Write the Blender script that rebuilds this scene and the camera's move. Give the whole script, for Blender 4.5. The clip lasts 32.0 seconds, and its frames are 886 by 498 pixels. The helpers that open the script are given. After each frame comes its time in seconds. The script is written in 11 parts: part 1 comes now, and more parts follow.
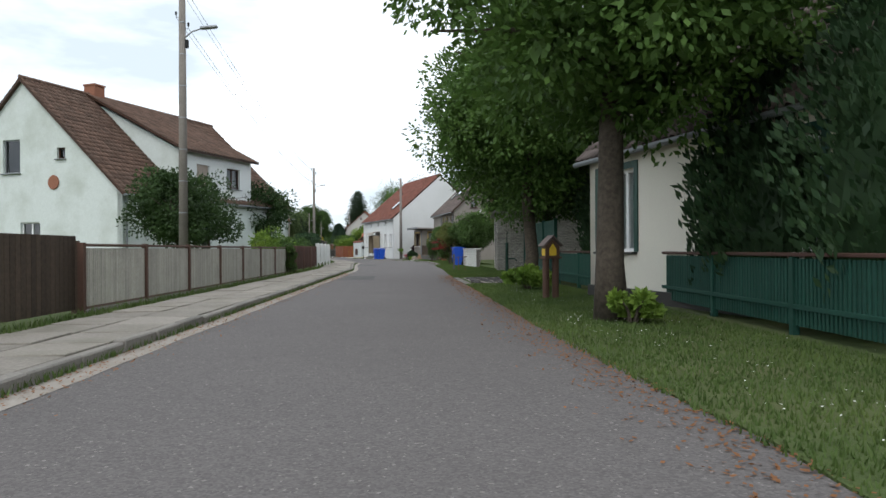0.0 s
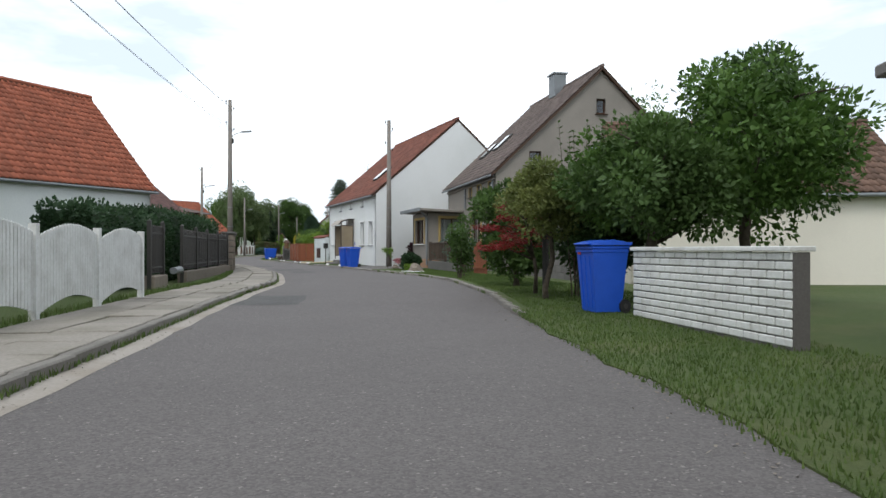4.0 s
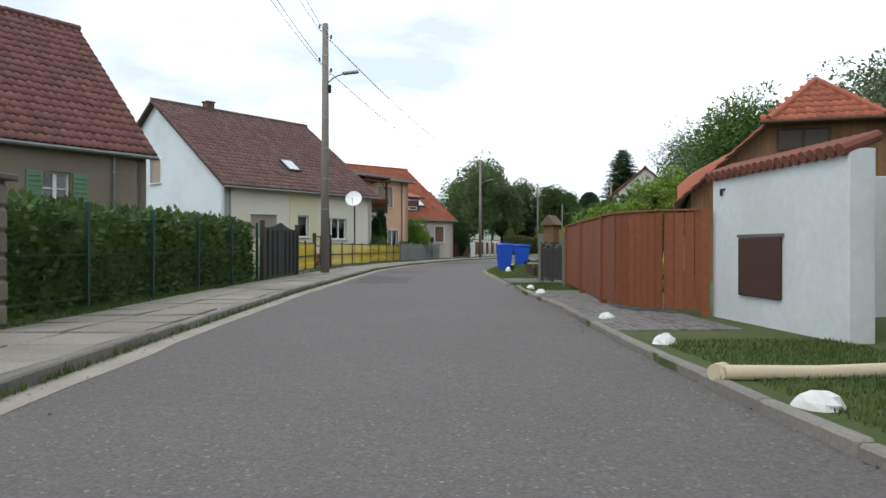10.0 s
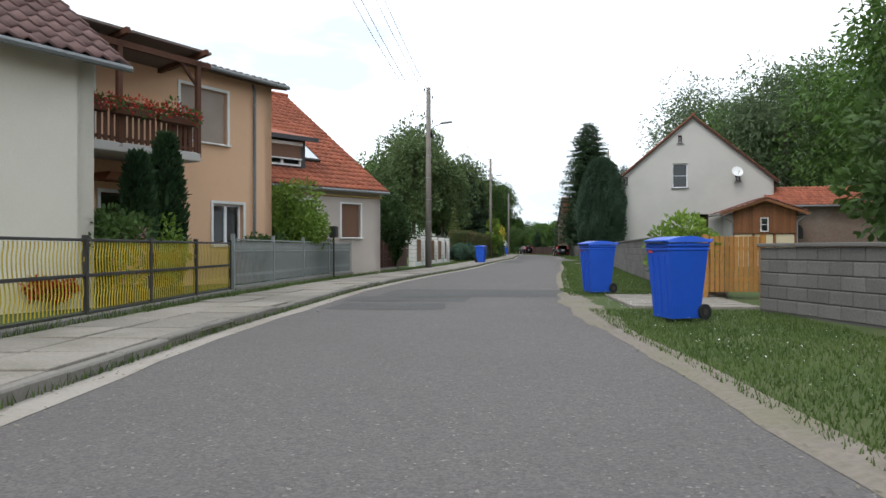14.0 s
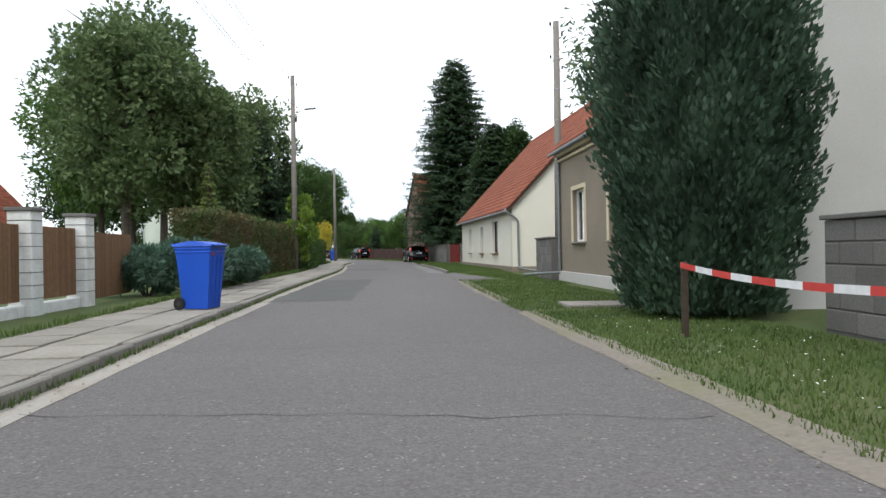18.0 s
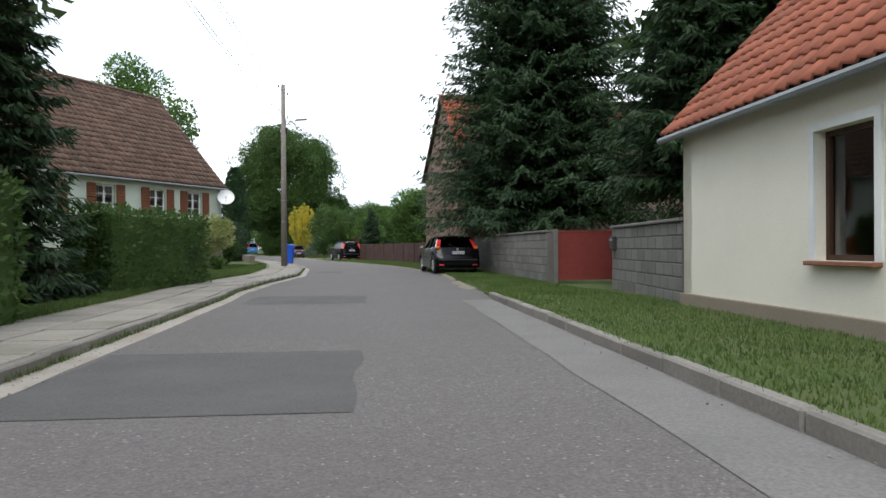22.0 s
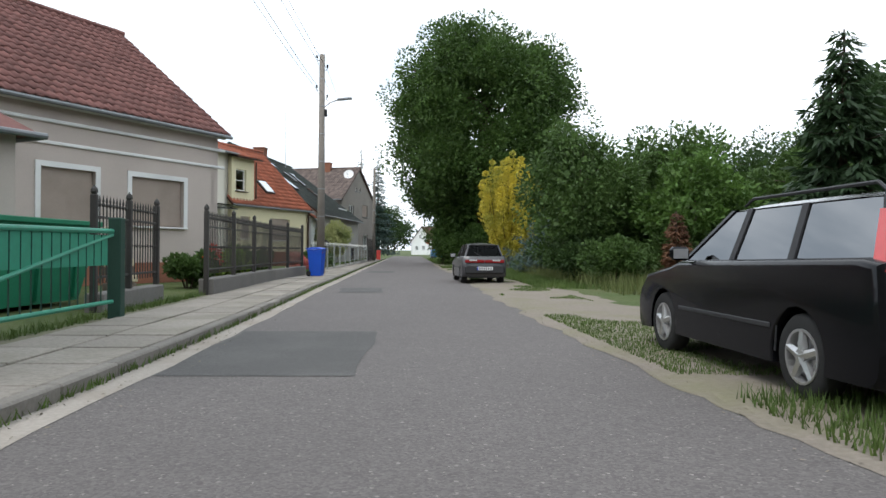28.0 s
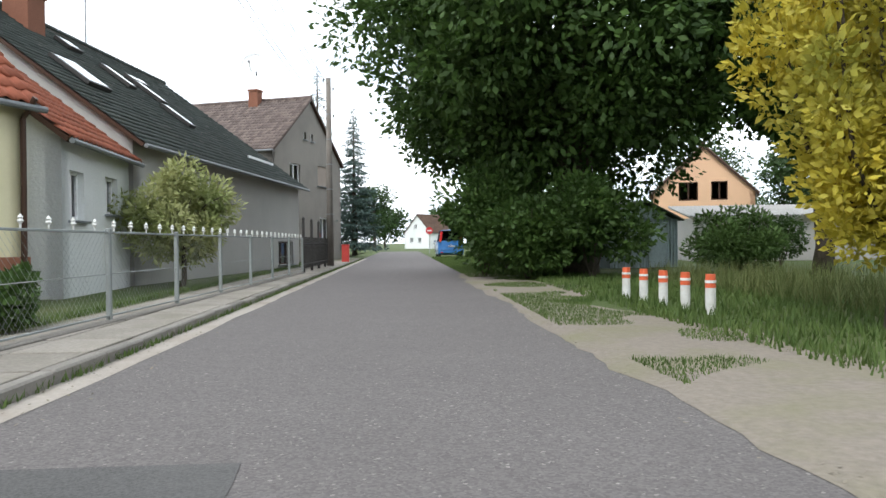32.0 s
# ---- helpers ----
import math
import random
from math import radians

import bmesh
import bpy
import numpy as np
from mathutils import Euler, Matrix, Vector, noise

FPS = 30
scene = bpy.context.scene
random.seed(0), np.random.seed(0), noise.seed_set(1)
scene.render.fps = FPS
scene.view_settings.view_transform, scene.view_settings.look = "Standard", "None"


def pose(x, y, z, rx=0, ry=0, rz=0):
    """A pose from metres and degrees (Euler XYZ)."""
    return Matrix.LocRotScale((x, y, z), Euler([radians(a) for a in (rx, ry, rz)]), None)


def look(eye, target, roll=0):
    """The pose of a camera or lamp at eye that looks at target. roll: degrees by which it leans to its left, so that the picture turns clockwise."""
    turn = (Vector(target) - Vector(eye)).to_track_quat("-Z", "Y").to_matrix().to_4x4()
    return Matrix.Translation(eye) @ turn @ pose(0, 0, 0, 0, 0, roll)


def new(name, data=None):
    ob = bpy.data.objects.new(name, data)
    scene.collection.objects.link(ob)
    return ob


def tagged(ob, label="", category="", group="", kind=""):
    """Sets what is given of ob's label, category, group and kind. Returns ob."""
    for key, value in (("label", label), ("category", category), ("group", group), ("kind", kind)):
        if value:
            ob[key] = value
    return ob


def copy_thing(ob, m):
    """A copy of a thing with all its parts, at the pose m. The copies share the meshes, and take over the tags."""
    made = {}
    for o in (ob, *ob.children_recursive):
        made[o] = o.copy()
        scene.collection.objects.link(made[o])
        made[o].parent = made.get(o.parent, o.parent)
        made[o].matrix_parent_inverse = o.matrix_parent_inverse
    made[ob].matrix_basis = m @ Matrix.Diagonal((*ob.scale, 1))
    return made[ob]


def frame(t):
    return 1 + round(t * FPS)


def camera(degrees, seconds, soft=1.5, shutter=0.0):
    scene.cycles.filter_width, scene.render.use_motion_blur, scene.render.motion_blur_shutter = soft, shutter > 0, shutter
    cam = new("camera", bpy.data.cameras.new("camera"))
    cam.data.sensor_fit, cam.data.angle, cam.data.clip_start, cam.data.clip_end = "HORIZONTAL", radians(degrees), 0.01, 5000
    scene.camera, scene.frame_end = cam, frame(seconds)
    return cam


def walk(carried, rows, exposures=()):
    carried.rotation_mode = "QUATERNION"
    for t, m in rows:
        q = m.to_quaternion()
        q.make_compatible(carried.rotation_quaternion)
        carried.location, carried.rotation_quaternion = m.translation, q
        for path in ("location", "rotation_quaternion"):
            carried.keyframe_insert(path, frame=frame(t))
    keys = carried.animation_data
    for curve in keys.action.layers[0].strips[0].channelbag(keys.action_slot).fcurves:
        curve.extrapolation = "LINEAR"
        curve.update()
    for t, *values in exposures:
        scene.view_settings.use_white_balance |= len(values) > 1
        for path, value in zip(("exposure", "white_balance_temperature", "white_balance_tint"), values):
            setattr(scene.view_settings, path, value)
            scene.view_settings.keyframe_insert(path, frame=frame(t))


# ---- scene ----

# ---- camera: a dashboard view along the lane; seconds, x, y, z, heading, pitch, lean ----
ROWS = [
    (0.0, 0.00, 0.00, 1.123, -2.41, 0.02, -0.35),
    (0.5, -0.05, 4.37, 1.121, -2.08, -0.15, -0.25),
    (1.0, -0.09, 8.77, 1.106, -1.78, -0.22, -0.03),
    (1.5, -0.17, 13.17, 1.101, -1.58, -0.13, 0.54),
    (2.0, -0.21, 17.59, 1.125, -1.54, -0.13, 0.83),
    (2.5, -0.24, 21.97, 1.083, -1.86, -0.17, 0.51),
    (3.0, -0.33, 26.32, 1.120, -2.33, 0.05, 0.00),
    (3.5, -0.38, 30.65, 1.120, -2.81, 0.05, 0.00),
    (4.0, -0.40, 34.96, 1.120, -3.11, 0.05, 0.00),
    (4.5, -0.42, 39.25, 1.115, -2.94, 0.14, -1.11),
    (5.0, -0.51, 43.52, 1.114, -2.00, 0.53, -1.14),
    (5.5, -0.67, 47.73, 1.118, -0.46, 0.81, -1.34),
    (6.0, -0.99, 51.94, 1.147, 1.56, 1.04, -1.17),
    (6.5, -1.44, 55.95, 1.123, 3.44, 1.26, -0.77),
    (7.0, -2.10, 60.07, 1.116, 5.36, 1.12, 0.06),
    (7.5, -2.79, 64.10, 1.123, 7.25, 0.85, -0.24),
    (8.0, -3.75, 68.32, 1.124, 9.27, 0.26, -0.00),
    (8.5, -4.68, 72.23, 1.126, 11.48, -0.13, -0.05),
    (9.0, -5.97, 76.30, 1.136, 13.94, -0.41, -0.09),
    (9.5, -7.22, 80.16, 1.139, 16.30, -0.34, 0.10),
    (10.0, -8.59, 84.00, 1.069, 17.83, -0.12, 0.12),
    (10.5, -9.97, 87.81, 1.078, 18.14, -0.04, 0.49),
    (11.0, -11.43, 91.65, 1.115, 17.71, -0.07, 0.56),
    (11.5, -12.73, 95.41, 1.106, 17.30, -0.14, 0.51),
    (12.0, -14.04, 99.21, 1.093, 16.63, -0.11, 0.25),
    (12.5, -15.20, 102.91, 1.045, 15.63, -0.20, -0.14),
    (13.0, -16.32, 106.83, 1.020, 14.31, -0.28, -0.39),
    (13.5, -17.49, 110.63, 1.083, 12.84, -0.17, -0.32),
    (14.0, -18.60, 114.72, 1.104, 10.80, -0.03, -0.04),
    (14.5, -19.38, 118.95, 1.175, 8.28, 0.14, -0.03),
    (15.0, -20.13, 123.42, 1.119, 5.51, 0.25, 0.02),
    (15.5, -20.70, 128.01, 1.118, 2.89, 0.41, 0.26),
    (16.0, -21.11, 132.75, 1.120, 0.72, 0.05, 0.00),
    (16.5, -21.35, 137.57, 1.120, -0.95, 0.05, 0.00),
    (17.0, -21.49, 142.42, 1.120, -2.09, 0.05, 0.00),
    (17.5, -21.54, 147.26, 1.104, -2.70, 0.13, -0.21),
    (18.0, -21.65, 152.03, 1.107, -2.77, 0.09, -0.91),
    (18.5, -21.83, 156.66, 1.125, -2.83, 0.10, -0.31),
    (19.0, -22.01, 161.43, 1.165, -3.03, 0.05, 0.11),
    (19.5, -22.13, 166.04, 1.123, -3.23, 0.16, 0.18),
    (20.0, -22.19, 170.65, 1.176, -3.29, -0.10, 0.44),
    (20.5, -22.24, 175.21, 1.141, -3.39, -0.29, 0.25),
    (21.0, -22.28, 179.98, 1.083, -3.34, -0.31, -0.14),
    (21.5, -22.28, 184.66, 1.084, -2.94, -0.33, -0.34),
    (22.0, -22.41, 189.33, 1.082, -2.26, -0.15, -0.37),
    (22.5, -22.62, 193.79, 1.082, -1.53, 0.02, -0.19),
    (23.0, -22.86, 198.39, 1.134, -0.84, 0.20, -0.26),
    (23.5, -23.05, 203.05, 1.112, 0.08, 0.35, -0.21),
    (24.0, -23.32, 207.73, 1.124, 1.14, 0.53, -0.25),
    (24.5, -23.61, 212.28, 1.181, 2.38, 0.34, -0.50),
    (25.0, -24.11, 216.72, 1.120, 4.08, 0.05, 0.00),
    (25.5, -24.73, 221.06, 1.120, 6.09, 0.05, 0.00),
    (26.0, -25.50, 225.28, 1.120, 8.26, 0.05, 0.00),
    (26.5, -26.40, 229.39, 1.126, 10.44, 0.76, -0.22),
    (27.0, -27.40, 233.37, 1.107, 12.48, 0.61, 0.13),
    (27.5, -28.58, 237.25, 1.070, 14.22, 0.37, 0.04),
    (28.0, -29.80, 241.22, 1.114, 15.35, 0.11, 0.43),
    (28.5, -31.01, 245.01, 1.142, 15.80, -0.17, 0.46),
    (29.0, -32.21, 248.91, 1.108, 15.73, -0.23, 0.47),
    (29.5, -33.49, 252.79, 1.105, 15.84, -0.40, 0.05),
    (30.0, -34.77, 256.78, 1.086, 16.05, -0.62, -0.31),
    (30.5, -36.09, 260.85, 1.191, 16.13, -0.77, -0.13),
    (31.0, -37.48, 265.00, 1.122, 15.76, -0.73, -0.04),
    (31.5, -38.79, 269.01, 1.119, 15.31, -0.57, -0.55),
    (32.0, -40.14, 272.96, 1.114, 14.81, -0.50, -0.63),
]
cam = camera(64.18, 32.0)


def view(x, y, z, heading, pitch, lean):
    h, p = radians(heading), radians(pitch)
    ahead = Vector((-math.sin(h) * math.cos(p), math.cos(h) * math.cos(p), math.sin(p)))
    eye = Vector((x, y, z))
    return look(eye, eye + ahead, lean)


walk(cam, [(t, view(*r)) for t, *r in ROWS], [(0, 0.38), (2, 0.52), (6, 0.33), (12, 0.45), (19, 0.8), (24, 0.84), (28, 0.74), (30, 1.0), (32, 1.12)])

# ---- world and sun: bright overcast afternoon ----
world = bpy.data.worlds.new("sky")
scene.world = world
world.use_nodes = True
wt = world.node_tree
wt.nodes.clear()
sky = wt.nodes.new("ShaderNodeTexSky")
sky.sky_type = "NISHITA"
sky.sun_disc = False
sky.sun_elevation = radians(48)
sky.sun_rotation = radians(200)
clouds = wt.nodes.new("ShaderNodeTexNoise")
clouds.inputs["Scale"].default_value = 2.2
clouds.inputs["Detail"].default_value = 6.0
clouds.inputs["Roughness"].default_value = 0.55
coords = wt.nodes.new("ShaderNodeTexCoord")
stretch = wt.nodes.new("ShaderNodeMapping")
stretch.inputs["Scale"].default_value = (1.0, 1.0, 3.2)
ramp = wt.nodes.new("ShaderNodeValToRGB")
ramp.color_ramp.elements[0].position, ramp.color_ramp.elements[0].color = 0.4, (6.3, 7.2, 8.1, 1)
ramp.color_ramp.elements[1].position, ramp.color_ramp.elements[1].color = 0.58, (11.2, 11.9, 12.6, 1)
blend = wt.nodes.new("ShaderNodeMixRGB")
blend.inputs[0].default_value = 0.9
back = wt.nodes.new("ShaderNodeBackground")
back.inputs["Strength"].default_value = 0.105
wout = wt.nodes.new("ShaderNodeOutputWorld")
wt.links.new(coords.outputs["Generated"], stretch.inputs["Vector"])
wt.links.new(stretch.outputs[0], clouds.inputs["Vector"])
wt.links.new(clouds.outputs["Fac"], ramp.inputs[0])
wt.links.new(sky.outputs[0], blend.inputs[1])
wt.links.new(ramp.outputs[0], blend.inputs[2])
wt.links.new(blend.outputs[0], back.inputs["Color"])
wt.links.new(back.outputs[0], wout.inputs["Surface"])
sun = new("sun", bpy.data.lights.new("sun", "SUN"))
sun.data.energy, sun.data.angle, sun.data.color = 1.0, radians(25), (1.0, 0.98, 0.95)
sun.matrix_world = look((0, 0, 50), (14, 38, 0))

# ---- materials ----
MATS = {}


def shader(name):
    m = bpy.data.materials.new(name)
    m.use_nodes = True
    nt = m.node_tree
    return m, nt, nt.nodes["Principled BSDF"]


def mix_colour(nt, fac, a, b):
    n = nt.nodes.new("ShaderNodeMix")
    n.data_type = "RGBA"
    if isinstance(fac, (int, float)):
        n.inputs[0].default_value = fac
    else:
        nt.links.new(fac, n.inputs[0])
    for k, v in ((6, a), (7, b)):
        if isinstance(v, (tuple, list)):
            n.inputs[k].default_value = (*v, 1)
        else:
            nt.links.new(v, n.inputs[k])
    return n.outputs[2]


def noise_tex(nt, scale, detail=4.0, rough=0.55, vec=None):
    n = nt.nodes.new("ShaderNodeTexNoise")
    n.inputs["Scale"].default_value, n.inputs["Detail"].default_value, n.inputs["Roughness"].default_value = scale, detail, rough
    nt.links.new(vec if vec else place(nt), n.inputs["Vector"])
    return n.outputs["Fac"]


def place(nt):
    g = nt.nodes.new("ShaderNodeNewGeometry")
    return g.outputs["Position"]


def spread(nt, fac, lo, hi):
    r = nt.nodes.new("ShaderNodeMapRange")
    r.inputs[1].default_value, r.inputs[2].default_value = lo, hi
    nt.links.new(fac, r.inputs[0])
    return r.outputs[0]


def surface(name, base, other=None, grain=(40.0, 0.5), stain=(0.7, 0.5), rough=0.85, bump=0.3, bump_scale=None, dirt=None, metal=0.0, island=0.0, obj=0.0, dist=0.01, spec=0.3):
    """A weathered surface: two colours mixed by fine grain and broad stains, with a bump."""
    if name in MATS:
        return MATS[name]
    m, nt, bsdf = shader(name)
    other = other or tuple(c * 0.7 for c in base)
    g = spread(nt, noise_tex(nt, grain[0], 5.0), 0.5 - grain[1] / 2, 0.5 + grain[1] / 2)
    col = mix_colour(nt, g, base, other)
    s = spread(nt, noise_tex(nt, stain[0], 5.0, 0.6), 0.45, 0.75)
    k = nt.nodes.new("ShaderNodeMath")
    k.operation = "MULTIPLY"
    nt.links.new(s, k.inputs[0])
    k.inputs[1].default_value = stain[1]
    col = mix_colour(nt, k.outputs[0], col, dirt or tuple(c * 0.55 for c in base))
    if island or obj:
        hs = nt.nodes.new("ShaderNodeHueSaturation")
        if island:
            rnd = nt.nodes.new("ShaderNodeNewGeometry").outputs["Random Per Island"]
        else:
            rnd = nt.nodes.new("ShaderNodeObjectInfo").outputs["Random"]
        amt = island or obj
        r = nt.nodes.new("ShaderNodeMapRange")
        r.inputs[3].default_value, r.inputs[4].default_value = 1 - amt, 1 + amt
        nt.links.new(rnd, r.inputs[0])
        nt.links.new(r.outputs[0], hs.inputs["Value"])
        nt.links.new(col, hs.inputs["Color"])
        col = hs.outputs[0]
    nt.links.new(col, bsdf.inputs["Base Color"])
    bsdf.inputs["Roughness"].default_value, bsdf.inputs["Metallic"].default_value = rough, metal
    bsdf.inputs["Specular IOR Level"].default_value = spec
    if bump:
        b = nt.nodes.new("ShaderNodeBump")
        b.inputs["Strength"].default_value, b.inputs["Distance"].default_value = bump, dist
        nt.links.new(noise_tex(nt, bump_scale or grain[0], 4.0), b.inputs["Height"])
        nt.links.new(b.outputs[0], bsdf.inputs["Normal"])
    MATS[name] = m
    return m


def leafy(name, base, other, tip=None, rough=0.55):
    """Foliage: colour by leaf, a broad shift through the crown, some light through the leaf."""
    if name in MATS:
        return MATS[name]
    m, nt, bsdf = shader(name)
    rnd = nt.nodes.new("ShaderNodeNewGeometry").outputs["Random Per Island"]
    col = mix_colour(nt, rnd, base, other)
    col = mix_colour(nt, spread(nt, noise_tex(nt, 0.8, 3.0), 0.35, 0.7), col, tip or tuple(c * 0.6 for c in base))
    nt.links.new(col, bsdf.inputs["Base Color"])
    bsdf.inputs["Roughness"].default_value = rough
    bsdf.inputs["Specular IOR Level"].default_value = 0.25
    tr = nt.nodes.new("ShaderNodeBsdfTranslucent")
    nt.links.new(col, tr.inputs[0])
    mx = nt.nodes.new("ShaderNodeMixShader")
    mx.inputs[0].default_value = 0.3
    nt.links.new(bsdf.outputs[0], mx.inputs[1])
    nt.links.new(tr.outputs[0], mx.inputs[2])
    nt.links.new(mx.outputs[0], nt.nodes["Material Output"].inputs[0])
    MATS[name] = m
    return m


def plain(name, base, rough=0.5, metal=0.0, spec=0.5, coat=0.0):
    if name in MATS:
        return MATS[name]
    m, nt, bsdf = shader(name)
    v = spread(nt, noise_tex(nt, 9.0, 4.0), 0.35, 0.75)
    nt.links.new(mix_colour(nt, v, base, tuple(c * 0.82 for c in base)), bsdf.inputs["Base Color"])
    bsdf.inputs["Roughness"].default_value, bsdf.inputs["Metallic"].default_value = rough, metal
    bsdf.inputs["Specular IOR Level"].default_value = spec
    bsdf.inputs["Coat Weight"].default_value = coat
    MATS[name] = m
    return m


def glass(name, tint=(0.8, 0.85, 0.85), clear=0.75, ior=1.7, shine=1.0):
    if name in MATS:
        return MATS[name]
    m = bpy.data.materials.new(name)
    m.use_nodes = True
    nt = m.node_tree
    nt.nodes.clear()
    out = nt.nodes.new("ShaderNodeOutputMaterial")
    tr, gl = nt.nodes.new("ShaderNodeBsdfTransparent"), nt.nodes.new("ShaderNodeBsdfGlossy")
    tr.inputs[0].default_value = (*[c * clear for c in tint], 1)
    gl.inputs["Roughness"].default_value = 0.03
    gl.inputs[0].default_value = (0.95 * shine, 0.97 * shine, shine, 1)
    fr = nt.nodes.new("ShaderNodeFresnel")
    fr.inputs[0].default_value = ior
    mx = nt.nodes.new("ShaderNodeMixShader")
    nt.links.new(fr.outputs[0], mx.inputs[0])
    nt.links.new(tr.outputs[0], mx.inputs[1])
    nt.links.new(gl.outputs[0], mx.inputs[2])
    nt.links.new(mx.outputs[0], out.inputs[0])
    MATS[name] = m
    return m




def aggregate(name, lo, hi, pale, scale, share, broad=(0.5, 0.25), rough=0.92, bump=0.25):
    """Worn asphalt: small stones of uneven tone in dark binder, a few pale ones, broad wear."""
    m, nt, bsdf = shader(name)
    tc = nt.nodes.new("ShaderNodeTexCoord")
    vo = nt.nodes.new("ShaderNodeTexVoronoi")
    vo.inputs["Scale"].default_value = scale
    nt.links.new(tc.outputs["Object"], vo.inputs["Vector"])
    sp = nt.nodes.new("ShaderNodeSeparateColor")
    nt.links.new(vo.outputs["Color"], sp.inputs[0])
    col = mix_colour(nt, sp.outputs[0], lo, hi)
    col = mix_colour(nt, spread(nt, sp.outputs[1], 1 - share, 1 - share + 0.03), col, pale)
    wear = spread(nt, noise_tex(nt, broad[0], 6.0, 0.62), 0.35, 0.75)
    fine = spread(nt, noise_tex(nt, 7.0, 5.0, 0.6), 0.3, 0.75)
    for f, amount, tone in ((wear, broad[1], tuple(c * 0.72 for c in lo)), (fine, 0.3, tuple(c * 1.05 for c in hi))):
        k = nt.nodes.new("ShaderNodeMath")
        k.operation = "MULTIPLY"
        nt.links.new(f, k.inputs[0])
        k.inputs[1].default_value = amount
        col = mix_colour(nt, k.outputs[0], col, tone)
    nt.links.new(col, bsdf.inputs["Base Color"])
    bsdf.inputs["Roughness"].default_value = rough
    bsdf.inputs["Specular IOR Level"].default_value = 0.25
    b = nt.nodes.new("ShaderNodeBump")
    b.inputs["Strength"].default_value, b.inputs["Distance"].default_value = bump, 0.004
    nt.links.new(vo.outputs["Distance"], b.inputs["Height"])
    b.invert = True
    nt.links.new(b.outputs[0], bsdf.inputs["Normal"])
    MATS[name] = m
    return m


ASPHALT = aggregate("asphalt", (0.088, 0.08, 0.077), (0.15, 0.136, 0.131), (0.3, 0.275, 0.255), 62, 0.025)
PATCH = surface("patched_asphalt", (0.098, 0.095, 0.092), (0.06, 0.058, 0.056), grain=(60, 0.3), stain=(1.2, 0.4), dirt=(0.13, 0.125, 0.12), rough=0.9, bump=0.4, bump_scale=90)
GUTTER = surface("pale_concrete", (0.36, 0.33, 0.29), (0.27, 0.24, 0.21), grain=(25, 0.6), stain=(0.9, 0.7), dirt=(0.2, 0.16, 0.12), rough=0.95, bump=0.4)
KERB = surface("kerb_concrete", (0.25, 0.23, 0.205), (0.16, 0.148, 0.13), grain=(30, 0.6), stain=(1.5, 0.6), rough=0.95, bump=0.5, obj=0.15)
SLAB = surface("paving_slab", (0.29, 0.262, 0.228), (0.2, 0.18, 0.155), grain=(24, 0.4), stain=(0.9, 0.8), dirt=(0.15, 0.138, 0.105), rough=0.95, bump=0.4, obj=0.12)
COBBLE = surface("grey_pavers", (0.19, 0.178, 0.166), (0.13, 0.122, 0.115), grain=(30, 0.6), stain=(0.8, 0.5), rough=0.95, bump=0.4, island=0.15)
SAND = surface("sandy_earth", (0.24, 0.206, 0.17), (0.155, 0.134, 0.11), grain=(18, 0.6), stain=(0.8, 0.7), dirt=(0.15, 0.15, 0.07), rough=1.0, bump=0.6, bump_scale=30)
LAWN = surface("lawn_soil", (0.075, 0.105, 0.03), (0.05, 0.072, 0.022), grain=(14, 0.5), stain=(0.5, 0.6), dirt=(0.13, 0.12, 0.06), rough=1.0, bump=0.7, bump_scale=40, dist=0.03)
GRASS = leafy("grass_blades", (0.085, 0.138, 0.034), (0.125, 0.168, 0.048), (0.062, 0.105, 0.026), 0.7)
DRYGRASS = leafy("tall_dry_grass", (0.17, 0.18, 0.07), (0.1, 0.14, 0.04), (0.12, 0.14, 0.05), 0.7)
WOODPOLE = surface("pole_concrete", (0.24, 0.215, 0.19), (0.17, 0.15, 0.13), grain=(20, 0.6), stain=(1.5, 0.5), rough=0.95, bump=0.3)
STEEL = plain("grey_steel", (0.3, 0.31, 0.32), 0.5, 0.6)
DARKIRON = surface("black_iron", (0.025, 0.024, 0.023), (0.045, 0.04, 0.035), rough=0.6, bump=0.1, spec=0.4)
BINBLUE = surface("blue_plastic", (0.012, 0.085, 0.52), (0.014, 0.075, 0.44), grain=(60, 0.7), stain=(3, 0.25), rough=0.42, bump=0.08, spec=0.4)
RUBBER = plain("black_rubber", (0.02, 0.02, 0.02), 0.8, 0, 0.3)
GLASS = glass("window_glass")
CARGLASS = glass("tinted_car_glass", (0.5, 0.57, 0.55), 0.16, 1.42, 0.22)
CURTAIN = surface("white_curtain", (0.75, 0.75, 0.73), (0.66, 0.66, 0.65), grain=(6, 0.6), rough=0.95, bump=0.3, bump_scale=12)
WHITEPVC = plain("white_plastic_frame", (0.8, 0.8, 0.79), 0.35, 0, 0.5)
BROWNWOOD = surface("brown_window_wood", (0.07, 0.035, 0.02), (0.045, 0.022, 0.014), rough=0.5, bump=0.1)
ZINC = surface("grey_zinc", (0.23, 0.245, 0.25), (0.17, 0.18, 0.19), rough=0.5, bump=0.05, metal=0.3)
BARK = surface("tree_bark", (0.1, 0.082, 0.062), (0.05, 0.04, 0.03), grain=(14, 0.4), stain=(2, 0.5), rough=1.0, bump=0.9, dist=0.03)
BRICKRED = surface("red_brick", (0.3, 0.13, 0.08), (0.2, 0.085, 0.055), grain=(30, 0.6), rough=0.95, bump=0.4, obj=0.2)

